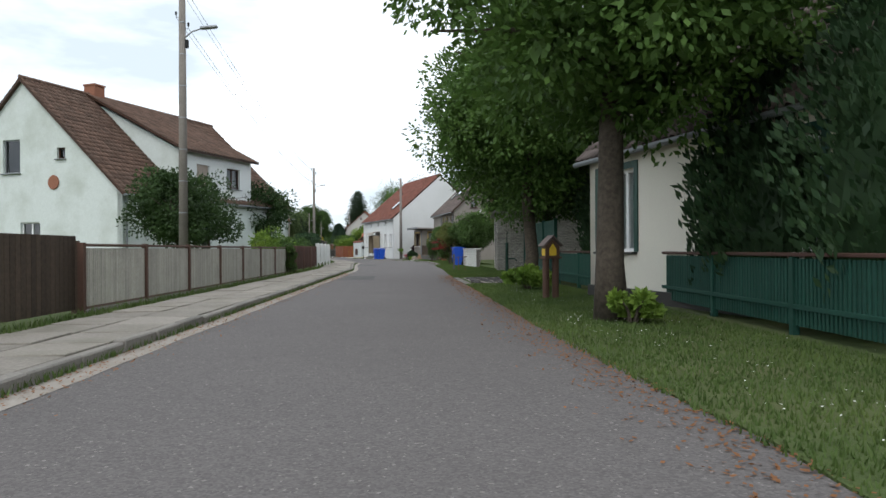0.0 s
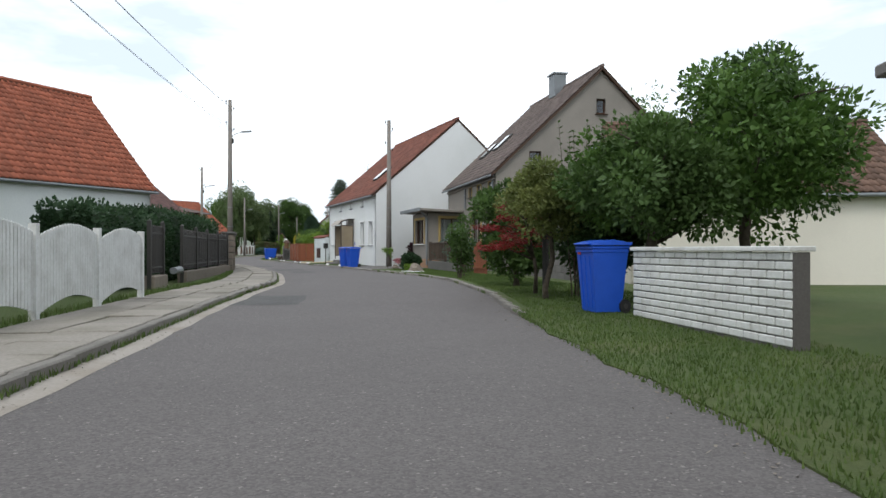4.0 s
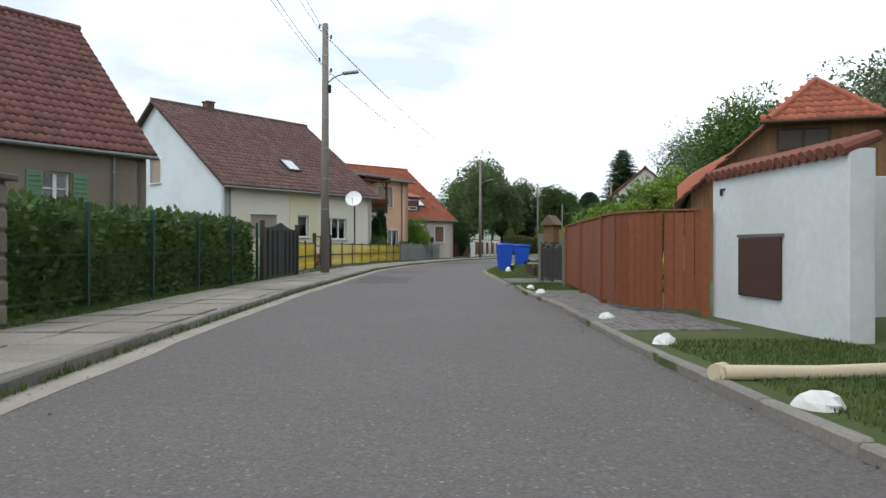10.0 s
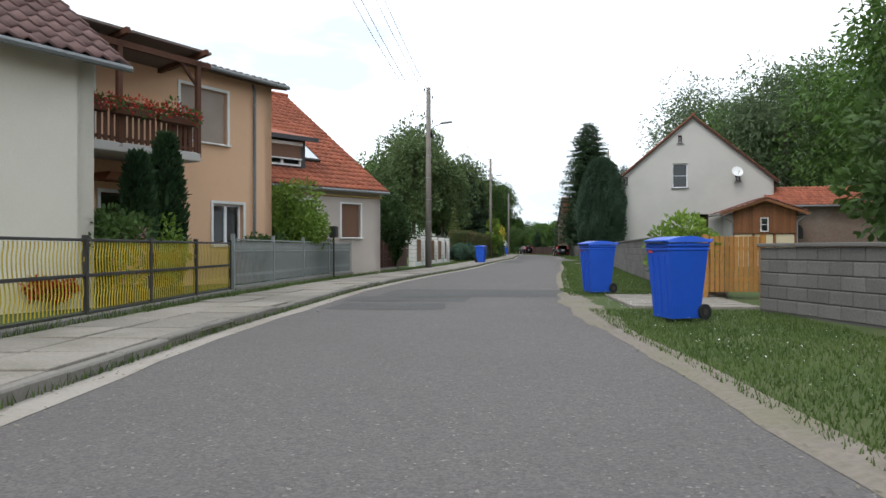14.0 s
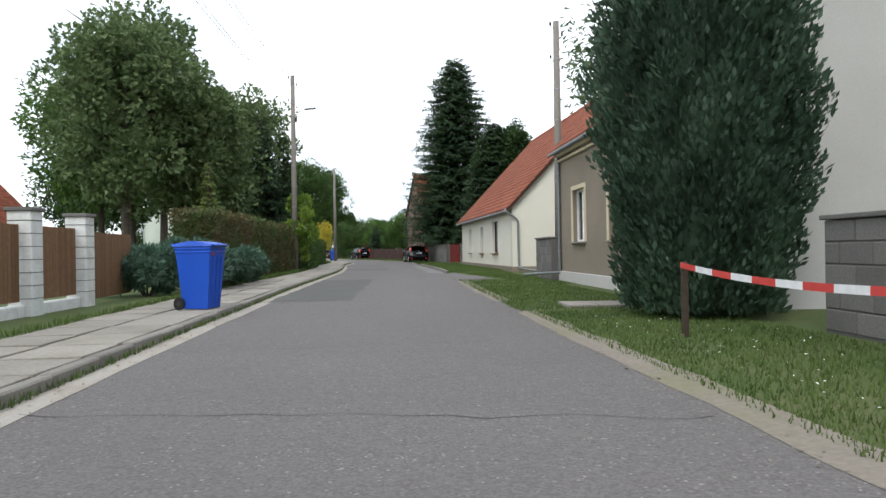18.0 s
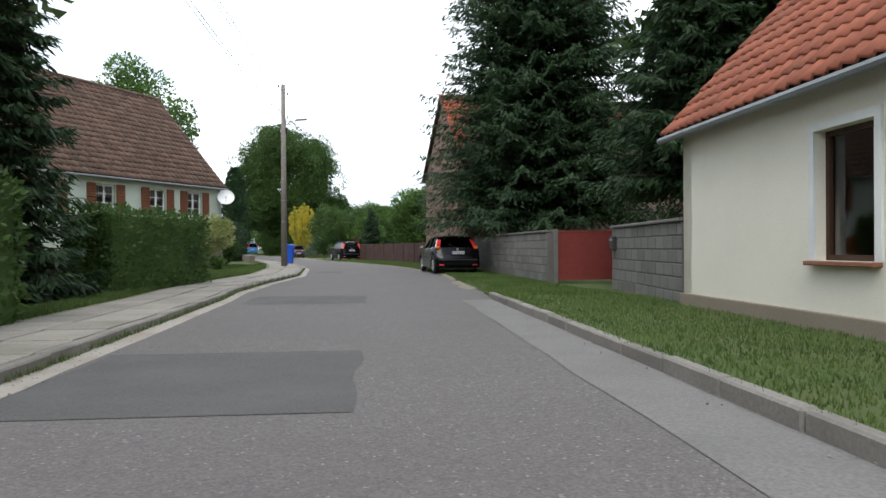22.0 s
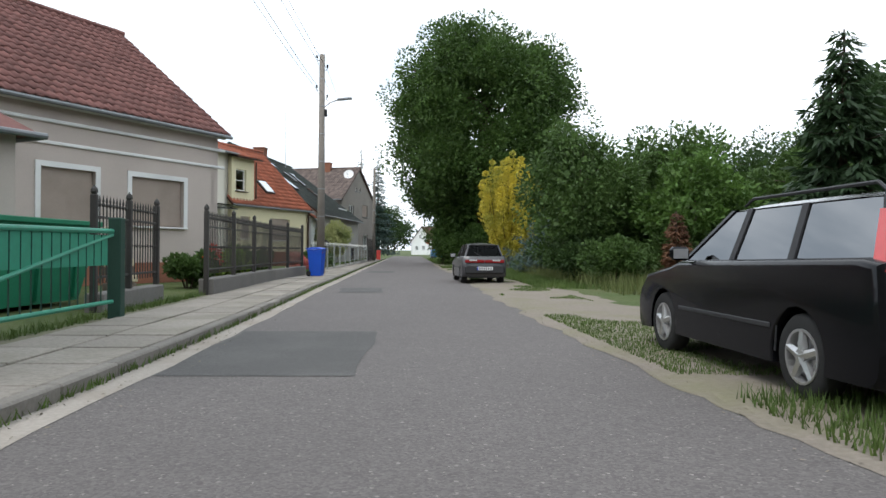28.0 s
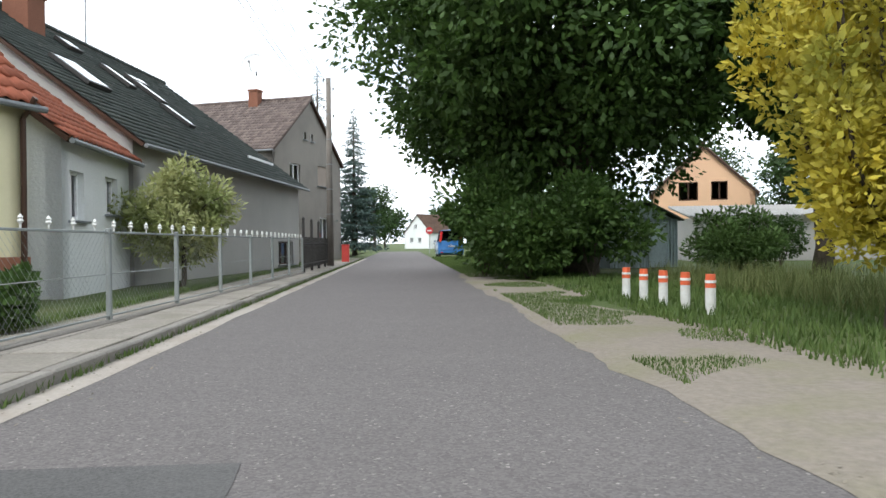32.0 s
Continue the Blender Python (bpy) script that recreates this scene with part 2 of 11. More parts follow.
# leaf colours
OAK = leafy("oak_leaves", (0.05, 0.1, 0.022), (0.085, 0.15, 0.032))
LIME = leafy("lime_leaves", (0.075, 0.15, 0.03), (0.12, 0.21, 0.045))
BIRCH = leafy("birch_leaves", (0.1, 0.15, 0.055), (0.15, 0.2, 0.085), (0.08, 0.12, 0.045))
SPRUCE = leafy("spruce_needles", (0.034, 0.068, 0.03), (0.058, 0.1, 0.042))
BLUESPR = leafy("blue_spruce_needles", (0.07, 0.115, 0.1), (0.11, 0.16, 0.14))
JUNIPERDARK = leafy("dark_juniper_foliage", (0.045, 0.08, 0.04), (0.075, 0.115, 0.055))
THUJA = leafy("thuja_foliage", (0.03, 0.068, 0.028), (0.055, 0.1, 0.04))
JUNIPER = leafy("juniper_foliage", (0.075, 0.14, 0.095), (0.11, 0.185, 0.13))
YELLOWLEAF = leafy("golden_leaves", (0.58, 0.47, 0.05), (0.68, 0.56, 0.08), (0.32, 0.32, 0.06))
BRIGHT = leafy("bright_green_leaves", (0.17, 0.27, 0.04), (0.24, 0.34, 0.06), (0.1, 0.18, 0.03))
OLIVE = leafy("olive_maple_leaves", (0.14, 0.17, 0.045), (0.2, 0.22, 0.07), (0.1, 0.13, 0.04))
SHRUB = leafy("shrub_leaves", (0.065, 0.12, 0.03), (0.1, 0.17, 0.045))
PALEBUSH = leafy("pale_willow_leaves", (0.34, 0.36, 0.14), (0.44, 0.44, 0.22), (0.2, 0.25, 0.08))
REDMAPLE = leafy("red_maple_leaves", (0.24, 0.025, 0.025), (0.36, 0.05, 0.04), (0.14, 0.015, 0.02))
DEADFIR = leafy("dead_brown_needles", (0.16, 0.075, 0.04), (0.22, 0.11, 0.06), (0.1, 0.05, 0.03))
FLOWERS = leafy("garden_flowers", (0.6, 0.2, 0.15), (0.7, 0.6, 0.5), (0.5, 0.1, 0.1))

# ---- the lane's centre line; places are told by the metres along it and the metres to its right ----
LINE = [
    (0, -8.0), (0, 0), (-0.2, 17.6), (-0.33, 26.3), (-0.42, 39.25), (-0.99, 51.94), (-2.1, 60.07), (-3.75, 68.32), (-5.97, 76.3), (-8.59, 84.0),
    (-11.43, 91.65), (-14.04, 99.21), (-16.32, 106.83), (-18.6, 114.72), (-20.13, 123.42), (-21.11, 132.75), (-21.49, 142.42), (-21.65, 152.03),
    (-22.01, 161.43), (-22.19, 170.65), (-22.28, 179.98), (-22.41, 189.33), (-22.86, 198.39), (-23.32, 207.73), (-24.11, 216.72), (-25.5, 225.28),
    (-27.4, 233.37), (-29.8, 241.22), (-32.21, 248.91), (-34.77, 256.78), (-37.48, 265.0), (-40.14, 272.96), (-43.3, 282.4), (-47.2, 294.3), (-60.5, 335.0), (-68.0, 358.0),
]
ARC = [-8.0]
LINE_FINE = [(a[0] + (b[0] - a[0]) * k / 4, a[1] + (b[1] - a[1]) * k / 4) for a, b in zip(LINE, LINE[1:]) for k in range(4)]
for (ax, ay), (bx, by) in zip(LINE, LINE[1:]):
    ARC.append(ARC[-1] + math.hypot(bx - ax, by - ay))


def along(s):
    """The centre line's place and forward direction at s metres."""
    k = min(max(int(np.searchsorted(ARC, s)) - 1, 0), len(LINE) - 2)
    a, b = Vector(LINE[k]), Vector(LINE[k + 1])
    d = (b - a).normalized()
    return a + d * (s - ARC[k]), d


def lane(s, o, z=0.0):
    p, _ = along(s)
    d = (along(s + 3)[0] - along(s - 3)[0]).normalized()
    return Vector((p.x + d.y * o, p.y - d.x * o, z))


def heading(s):
    d = along(s + 3)[0] - along(s - 3)[0]
    return math.degrees(math.atan2(-d.x, d.y))


# ---- mesh kit ----
class Geo:
    """Vertices and faces of one part."""

    def __init__(self):
        self.v, self.f = [], []

    def add(self, verts, faces):
        n = len(self.v)
        self.v += [tuple(p) for p in verts]
        self.f += [tuple(i + n for i in f) for f in faces]
        return self

    def box(self, c, size, rz=0.0, ch=0.0, rx=0.0, ry=0.0):
        """A box round the centre c; ch: width of its chamfered edges."""
        m = pose(*c, rx, ry, rz)
        x, y, z = (s / 2 for s in size)
        if not ch:
            vs = [Vector((i * x, j * y, k * z)) for i in (-1, 1) for j in (-1, 1) for k in (-1, 1)]
            fs = [(0, 1, 3, 2), (4, 6, 7, 5), (0, 4, 5, 1), (2, 3, 7, 6), (0, 2, 6, 4), (1, 5, 7, 3)]
            return self.add([m @ v for v in vs], fs)
        h = [x, y, z]
        ch = min(ch, 0.45 * min(size))
        vs, ix = [], {}
        for i in (-1, 1):
            for j in (-1, 1):
                for k in (-1, 1):
                    for a in range(3):
                        p = [i * h[0], j * h[1], k * h[2]]
                        for b in range(3):
                            if b != a:
                                p[b] -= (i, j, k)[b] * ch
                        ix[(i, j, k, a)] = len(vs)
                        vs.append(m @ Vector(p))
        fs = []
        for a in range(3):
            b, c2 = (a + 1) % 3, (a + 2) % 3
            for sgn in (-1, 1):
                q = []
                for u, w in ((-1, -1), (1, -1), (1, 1), (-1, 1)):
                    key = [0, 0, 0]
                    key[a], key[b], key[c2] = sgn, u, w
                    q.append(ix[(*key, a)])
                fs.append(tuple(q) if sgn > 0 else tuple(q[::-1]))
        for a in range(3):
            b, c2 = (a + 1) % 3, (a + 2) % 3
            for u in (-1, 1):
                for w in (-1, 1):
                    k0, k1 = [0, 0, 0], [0, 0, 0]
                    k0[a], k0[b], k0[c2] = -1, u, w
                    k1[a], k1[b], k1[c2] = 1, u, w
                    fs.append((ix[(*k0, b)], ix[(*k1, b)], ix[(*k1, c2)], ix[(*k0, c2)]))
        for i in (-1, 1):
            for j in (-1, 1):
                for k in (-1, 1):
                    fs.append((ix[(i, j, k, 0)], ix[(i, j, k, 1)], ix[(i, j, k, 2)]))
        return self.add(vs, fs)

    def rod(self, a, b, r0, r1=None, n=8, caps=True):
        a, b = Vector(a), Vector(b)
        r1 = float(r0 if r1 is None else r1)
        r0 = float(r0)
        d = (b - a).normalized()
        u = d.orthogonal().normalized()
        w = d.cross(u)
        ring = [math.cos(2 * math.pi * i / n) * u + math.sin(2 * math.pi * i / n) * w for i in range(n)]
        vs = [a + r0 * p for p in ring] + [b + r1 * p for p in ring]
        fs = [(i, (i + 1) % n, n + (i + 1) % n, n + i) for i in range(n)]
        if caps:
            fs += [tuple(range(n))[::-1], tuple(range(n, 2 * n))]
        return self.add(vs, fs)

    def tube(self, pts, radii, n=8):
        """A bent tube through the points."""
        pts = [Vector(p) for p in pts]
        if isinstance(radii, (int, float)):
            radii = [radii] * len(pts)
        radii = [float(r) for r in radii]
        vs, fs = [], []
        u = None
        for i, p in enumerate(pts):
            d = (pts[min(i + 1, len(pts) - 1)] - pts[max(i - 1, 0)]).normalized()
            u = (u - d * u.dot(d)).normalized() if u else d.orthogonal().normalized()
            w = d.cross(u)
            vs += [p + radii[i] * (math.cos(2 * math.pi * k / n) * u + math.sin(2 * math.pi * k / n) * w) for k in range(n)]
        for i in range(len(pts) - 1):
            for k in range(n):
                fs.append((i * n + k, i * n + (k + 1) % n, (i + 1) * n + (k + 1) % n, (i + 1) * n + k))
        fs += [tuple(range(n))[::-1], tuple(range((len(pts) - 1) * n, len(pts) * n))]
        return self.add(vs, fs)

    def lathe(self, c, prof, n=16, m=None):
        """A turned shape: rows of radius and height round c."""
        vs, fs = [], []
        for r, z in prof:
            for k in range(n):
                p = Vector((r * math.cos(2 * math.pi * k / n), r * math.sin(2 * math.pi * k / n), z))
                vs.append((m @ p if m else p) + Vector(c))
        for i in range(len(prof) - 1):
            for k in range(n):
                fs.append((i * n + k, i * n + (k + 1) % n, (i + 1) * n + (k + 1) % n, (i + 1) * n + k))
        return self.add(vs, fs)

    def prism(self, poly, dirv):
        """A flat polygon pushed along dirv."""
        n = len(poly)
        d = Vector(dirv)
        vs = [Vector(p) for p in poly] + [Vector(p) + d for p in poly]
        fs = [tuple(range(n)), tuple(range(2 * n - 1, n - 1, -1))] + [(i, n + i, n + (i + 1) % n, (i + 1) % n) for i in range(n)]
        return self.add(vs, fs)


def mesh_of(name, geo, material, smooth=False):
    me = bpy.data.meshes.new(name)
    me.from_pydata(geo.v, [], geo.f)
    me.materials.append(material)
    if smooth:
        me.shade_smooth()
    me.update()
    return me


def fast_mesh(name, verts, faces, material, smooth=False):
    """A mesh from arrays: verts n x 3, faces m x 3 or m x 4."""
    me = bpy.data.meshes.new(name)
    verts, faces = np.asarray(verts, np.float32), np.asarray(faces, np.int32)
    k = faces.shape[1]
    me.vertices.add(len(verts))
    me.vertices.foreach_set("co", verts.ravel())
    me.loops.add(faces.size)
    me.loops.foreach_set("vertex_index", faces.ravel())
    me.polygons.add(len(faces))
    me.polygons.foreach_set("loop_start", np.arange(0, faces.size, k, dtype=np.int32))
    me.update(calc_edges=True)
    me.materials.append(material)
    if smooth:
        me.shade_smooth()
    return me


def part(name, geo, material, parent=None, label="", smooth=False):
    ob = new(name, geo if isinstance(geo, bpy.types.Mesh) else mesh_of(name, geo, material, smooth))
    if parent:
        ob.parent = parent
    if label:
        ob["label"] = label
    return ob


def thing(name, m, label, category, group="", kind=""):
    """An Empty at the thing's base, which carries its parts."""
    ob = new(name)
    ob.empty_display_size = 0.2
    ob.matrix_world = m
    return tagged(ob, label, category, group, kind)


def at(s, o, z=0.0, turn=0.0):
    """A pose on the lane: local y runs forward along it, x to its right."""
    p = lane(s, o, z)
    return pose(p.x, p.y, p.z, 0, 0, heading(s) + turn)


def on(x, y, z=0.0, turn=0.0):
    return pose(x, y, z, 0, 0, turn)


# ---- ground, lane, kerbs and pavement ----
LEFT = [(-8, -3.1), (8, -3.1), (16, -3.02), (24, -2.93), (38, -2.85), (45, -3.1), (50, -3.3), (53, -3.28), (58, -2.75), (66, -2.62), (74, -2.67), (82, -2.75), (90, -2.87), (105, -2.88), (114, -2.95), (122, -3.1), (131, -3.18), (140, -3.2), (152, -2.9), (160, -2.73), (170, -2.85), (178, -3.0), (198, -3.02), (207, -3.28), (210, -3.5), (214, -3.3), (220, -2.75), (228, -2.5), (236, -2.3), (243, -2.35), (249, -2.56), (257, -2.62), (265, -2.75), (285, -2.74), (375, -2.8)]
RIGHT = [(-8, 2.2), (3, 2.0), (8, 1.84), (21, 1.88), (25, 1.84), (32, 1.9), (41, 2.05), (46, 2.14), (49, 2.36), (56, 2.98), (60, 3.28), (64, 3.2), (68, 2.75), (72, 2.4), (77, 2.32), (84, 2.2), (90, 2.2), (97, 2.4), (105, 2.33), (114, 1.98), (121, 1.96), (124, 2.07), (130, 2.0), (140, 2.1), (150, 2.15), (160, 2.32), (177, 2.33), (190, 2.45), (197, 2.42), (207, 2.3), (211, 2.3), (219, 2.75), (236, 2.72), (238, 2.55), (243, 2.57), (253, 2.2), (257, 2.12), (265, 2.08), (275, 2.24), (278, 2.25), (282.5, 2.12), (287, 2.03), (297, 2.1), (375, 2.2)]


def edge(table, s):
    return float(np.interp(s, [a for a, _ in table], [b for _, b in table]))


def ribbon(name, s0, s1, left, right, zl, zr, material, step=1.5, cols=1, thick=0.0, rag=0.0, kind="structure", cat="", label=""):
    """A strip of ground between two offsets, given as numbers or functions of s."""
    fl = left if callable(left) else (lambda s: left)
    fr = right if callable(right) else (lambda s: right)
    n = max(2, int((s1 - s0) / step) + 1)
    vs, fs = [], []
    for i in range(n):
        s = s0 + (s1 - s0) * i / (n - 1)
        a, b = fl(s), fr(s)
        if rag:
            a += rag * noise.noise((s * 0.9, 1.7, len(name)))
            b += rag * noise.noise((s * 0.9, 7.7, len(name)))
        for k in range(cols + 1):
            t = k / cols
            z0, z1 = (zl(s) if callable(zl) else zl), (zr(s) if callable(zr) else zr)
            p = lane(s, a + (b - a) * t, z0 + (z1 - z0) * t)
            vs.append(p)
    w = cols + 1
    for i in range(n - 1):
        for k in range(cols):
            fs.append((i * w + k, i * w + k + 1, (i + 1) * w + k + 1, (i + 1) * w + k))
    if thick:
        m = len(vs)
        vs += [v - Vector((0, 0, thick)) for v in vs]
        for i in range(n - 1):
            fs.append((i * w, (i + 1) * w, m + (i + 1) * w, m + i * w))
            fs.append((i * w + cols, m + i * w + cols, m + (i + 1) * w + cols, (i + 1) * w + cols))
        for k in range(cols):
            fs.append((k, m + k, m + k + 1, k + 1))
            e = (n - 1) * w + k
            fs.append((e, e + 1, m + e + 1, m + e))
    g = Geo().add(vs, fs)
    ob = new(name, mesh_of(name, g, material))
    return tagged(ob, label, cat or name.split("_")[0], kind=kind)


def VZ(s):
    """Height of the verge: level with the kerb where there is one."""
    return float(np.interp(s, [44, 47, 103, 106, 186, 188.5, 206, 209], [0.016, 0.07, 0.07, 0.016, 0.016, 0.1, 0.1, 0.016]))


g = Geo()
N = 24
vs = [(-60 + 2500 * math.cos(2 * math.pi * k / N), 150 + 2500 * math.sin(2 * math.pi * k / N), -0.12) for k in range(N)]
g.add(vs, [tuple(range(N))])
tagged(new("ground", mesh_of("ground", g, LAWN)), "flat grassy ground reaching the horizon", "ground", kind="structure")

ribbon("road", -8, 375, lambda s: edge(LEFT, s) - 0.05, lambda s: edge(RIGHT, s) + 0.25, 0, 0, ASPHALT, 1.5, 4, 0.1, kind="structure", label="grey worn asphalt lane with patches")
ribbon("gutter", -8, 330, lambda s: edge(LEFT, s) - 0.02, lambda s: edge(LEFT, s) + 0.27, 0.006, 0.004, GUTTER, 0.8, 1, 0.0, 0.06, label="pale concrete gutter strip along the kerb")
ribbon("verge_left", -8, 375, -75, lambda s: edge(LEFT, s) - 1.9, 0.1, 0.1, LAWN, 4, 6, cat="ground", label="garden ground and lawn behind the pavement")
ribbon("verge_right", -8, 375, lambda s: edge(RIGHT, s) + 0.1, 75, VZ, 0.1, LAWN, 0.8, 8, 0.1, 0.16, cat="ground", label="mown grass verge beside the lane")
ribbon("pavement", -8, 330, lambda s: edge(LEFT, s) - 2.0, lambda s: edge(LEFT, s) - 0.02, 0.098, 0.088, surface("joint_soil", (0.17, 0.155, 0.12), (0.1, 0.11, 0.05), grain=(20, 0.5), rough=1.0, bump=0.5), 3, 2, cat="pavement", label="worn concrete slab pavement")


# ---- walls, windows, roofs ----
def clip(poly, n, d):
    """The part of a polygon (u, z) where n . p <= d."""
    out = []
    for i, p in enumerate(poly):
        q = poly[(i + 1) % len(poly)]
        a, b = n[0] * p[0] + n[1] * p[1] - d, n[0] * q[0] + n[1] * q[1] - d
        if a <= 0:
            out.append(p)
        if a * b < 0:
            t = a / (a - b)
            out.append((p[0] + t * (q[0] - p[0]), p[1] + t * (q[1] - p[1])))
    return out


def wall_geo(g, m, L, H, holes=(), thick=0.3, gable=None, z0=0.0):
    """A wall in m's x-z plane, its outer face at y=0 and its thickness towards +y. gable: (u of the ridge, eave height at 0 and L)."""
    us = sorted({0.0, L, *[h[0] for h in holes], *[h[1] for h in holes]})
    top = H
    zs = sorted({z0, top, *[h[2] for h in holes], *[h[3] for h in holes]})
    us, zs = [u for u in us if 0 <= u <= L], [z for z in zs if z0 <= z <= top]
    polys = []
    for a, b in zip(us, us[1:]):
        for c, d in zip(zs, zs[1:]):
            mu, mz = (a + b) / 2, (c + d) / 2
            if any(h[0] < mu < h[1] and h[2] < mz < h[3] for h in holes):
                continue
            p = [(a, c), (b, c), (b, d), (a, d)]
            if gable:
                ur, e0, e1 = gable
                for (u1, z1) in ((0.0, e0), (L, e1)):
                    du, dz = ur - u1, top - z1
                    n = (-dz, du) if du > 0 else (dz, -du)
                    p = clip(p, n, n[0] * u1 + n[1] * z1)
                    if len(p) < 3:
                        break
            if len(p) >= 3:
                polys.append([(round(x, 4), round(z, 4)) for x, z in p])
    ids, vs, fs, edges = {}, [], [], {}
    for p in polys:
        for q in p:
            if q not in ids:
                ids[q] = len(ids)
    pts = list(ids)
    n = len(pts)
    vs = [m @ Vector((u, 0, z)) for u, z in pts] + [m @ Vector((u, thick, z)) for u, z in pts]
    for p in polys:
        k = [ids[q] for q in p]
        k = [a for i, a in enumerate(k) if a != k[i - 1]]
        if len(k) < 3:
            continue
        fs.append(tuple(k))
        fs.append(tuple(n + i for i in reversed(k)))
        for a, b in zip(k, k[1:] + k[:1]):
            edges[(a, b)] = 1
    for a, b in edges:
        if (b, a) not in edges:
            fs.append((b, a, n + a, n + b))
    g.add(vs, fs)


def window_at(house, m, w, h, frame=WHITEPVC, bars="2", sill=None, band=None, shut=None, curtain=None, depth=0.16, label="", band_w=0.13, name="window"):
    """A window set into an opening of w x h, m at its lower left outer corner. bars: number of sashes; shut: shutter blind material."""
    t, d = 0.065, depth
    rz = math.degrees(m.to_euler().z)
    g = Geo()
    ring = [(0, 0), (w, 0), (w, h), (0, h), (t, t), (w - t, t), (w - t, h - t), (t, h - t)]
    vs = [m @ Vector((x, y, z)) for y in (d - 0.035, d + 0.035) for x, z in ring]
    fs = []
    for k in range(4):
        j = (k + 1) % 4
        fs += [(k, j, 4 + j, 4 + k), (8 + k, 12 + k, 12 + j, 8 + j), (k, 8 + k, 8 + j, j), (4 + k, 4 + j, 12 + j, 12 + k)]
    g.add(vs, fs)
    win = part(name, g, frame, house, label)
    nb = int(bars[0])
    for k in range(1, nb):
        part("mullion", Geo().box(m @ Vector((w * k / nb, d - 0.005, h / 2)), (0.1, 0.07, h - 2 * t), rz=rz, ch=0.008), frame, win)
    if "x" in bars:
        for k in range(1, int(bars[-1])):
            part("glazing_bar", Geo().box(m @ Vector((w / 2, d - 0.003, h * k / int(bars[-1]))), (w - 2 * t, 0.05, 0.035), rz=rz), frame, win)
    if shut:
        g = Geo()
        n = max(4, int(h / 0.06))
        vs = []
        for k in range(n + 1):
            for yy in (0.0, 0.012):
                vs += [m @ Vector((0.02, d - 0.06 + yy - (0.012 if k else 0), h * k / n)), m @ Vector((w - 0.02, d - 0.06 + yy - (0.012 if k else 0), h * k / n))]
        g.add(vs, [(4 * k + 2, 4 * k + 3, 4 * k + 5, 4 * k + 4) for k in range(n)] + [(4 * k, 4 * k + 1, 4 * k + 3, 4 * k + 2) for k in range(n + 1)])
        part("roller_shutter", g, shut, win)
    else:
        pane = part("pane", Geo().add([m @ Vector(p) for p in ((t, d + 0.01, t), (w - t, d + 0.01, t), (w - t, d + 0.01, h - t), (t, d + 0.01, h - t))], [(0, 1, 2, 3)]), GLASS, win)
        pane.visible_shadow = False
    if curtain and not shut:
        g = Geo()
        n = 24
        vs = []
        for k in range(n + 1):
            x = w * k / n
            y = d + 0.16 + 0.03 * math.sin(k * 2.1)
            z0 = 0.05 if curtain == "full" or (curtain == "side" and not 0.3 < k / n < 0.7) else h * 0.55
            vs += [m @ Vector((x, y, z0)), m @ Vector((x, y, h))]
        g.add(vs, [(2 * k, 2 * k + 2, 2 * k + 3, 2 * k + 1) for k in range(n)])
        part("curtain", g, CURTAIN, win)
    if sill:
        part("sill", Geo().box(m @ Vector((w / 2, 0.03, -0.03)), (w + 0.16, 0.3, 0.05), rz=rz, ch=0.01), sill, win)
    if band:
        g = Geo()
        b = band_w
        pts = [(-b, 0), (0, 0), (0, h), (w, h), (w, 0), (w + b, 0), (w + b, h + b), (-b, h + b)]
        vs = [m @ Vector((x, y, z)) for y in (-0.03, 0.005) for x, z in pts]
        g.add(vs, [(0, 1, 2, 7), (2, 3, 6, 7), (3, 4, 5, 6), (8, 15, 10, 9), (10, 15, 14, 11), (11, 14, 13, 12)] + [(i, i + 8, (i + 1) % 8 + 8, (i + 1) % 8) for i in range(8)])
        part("window_surround", g, band, win)
    return win


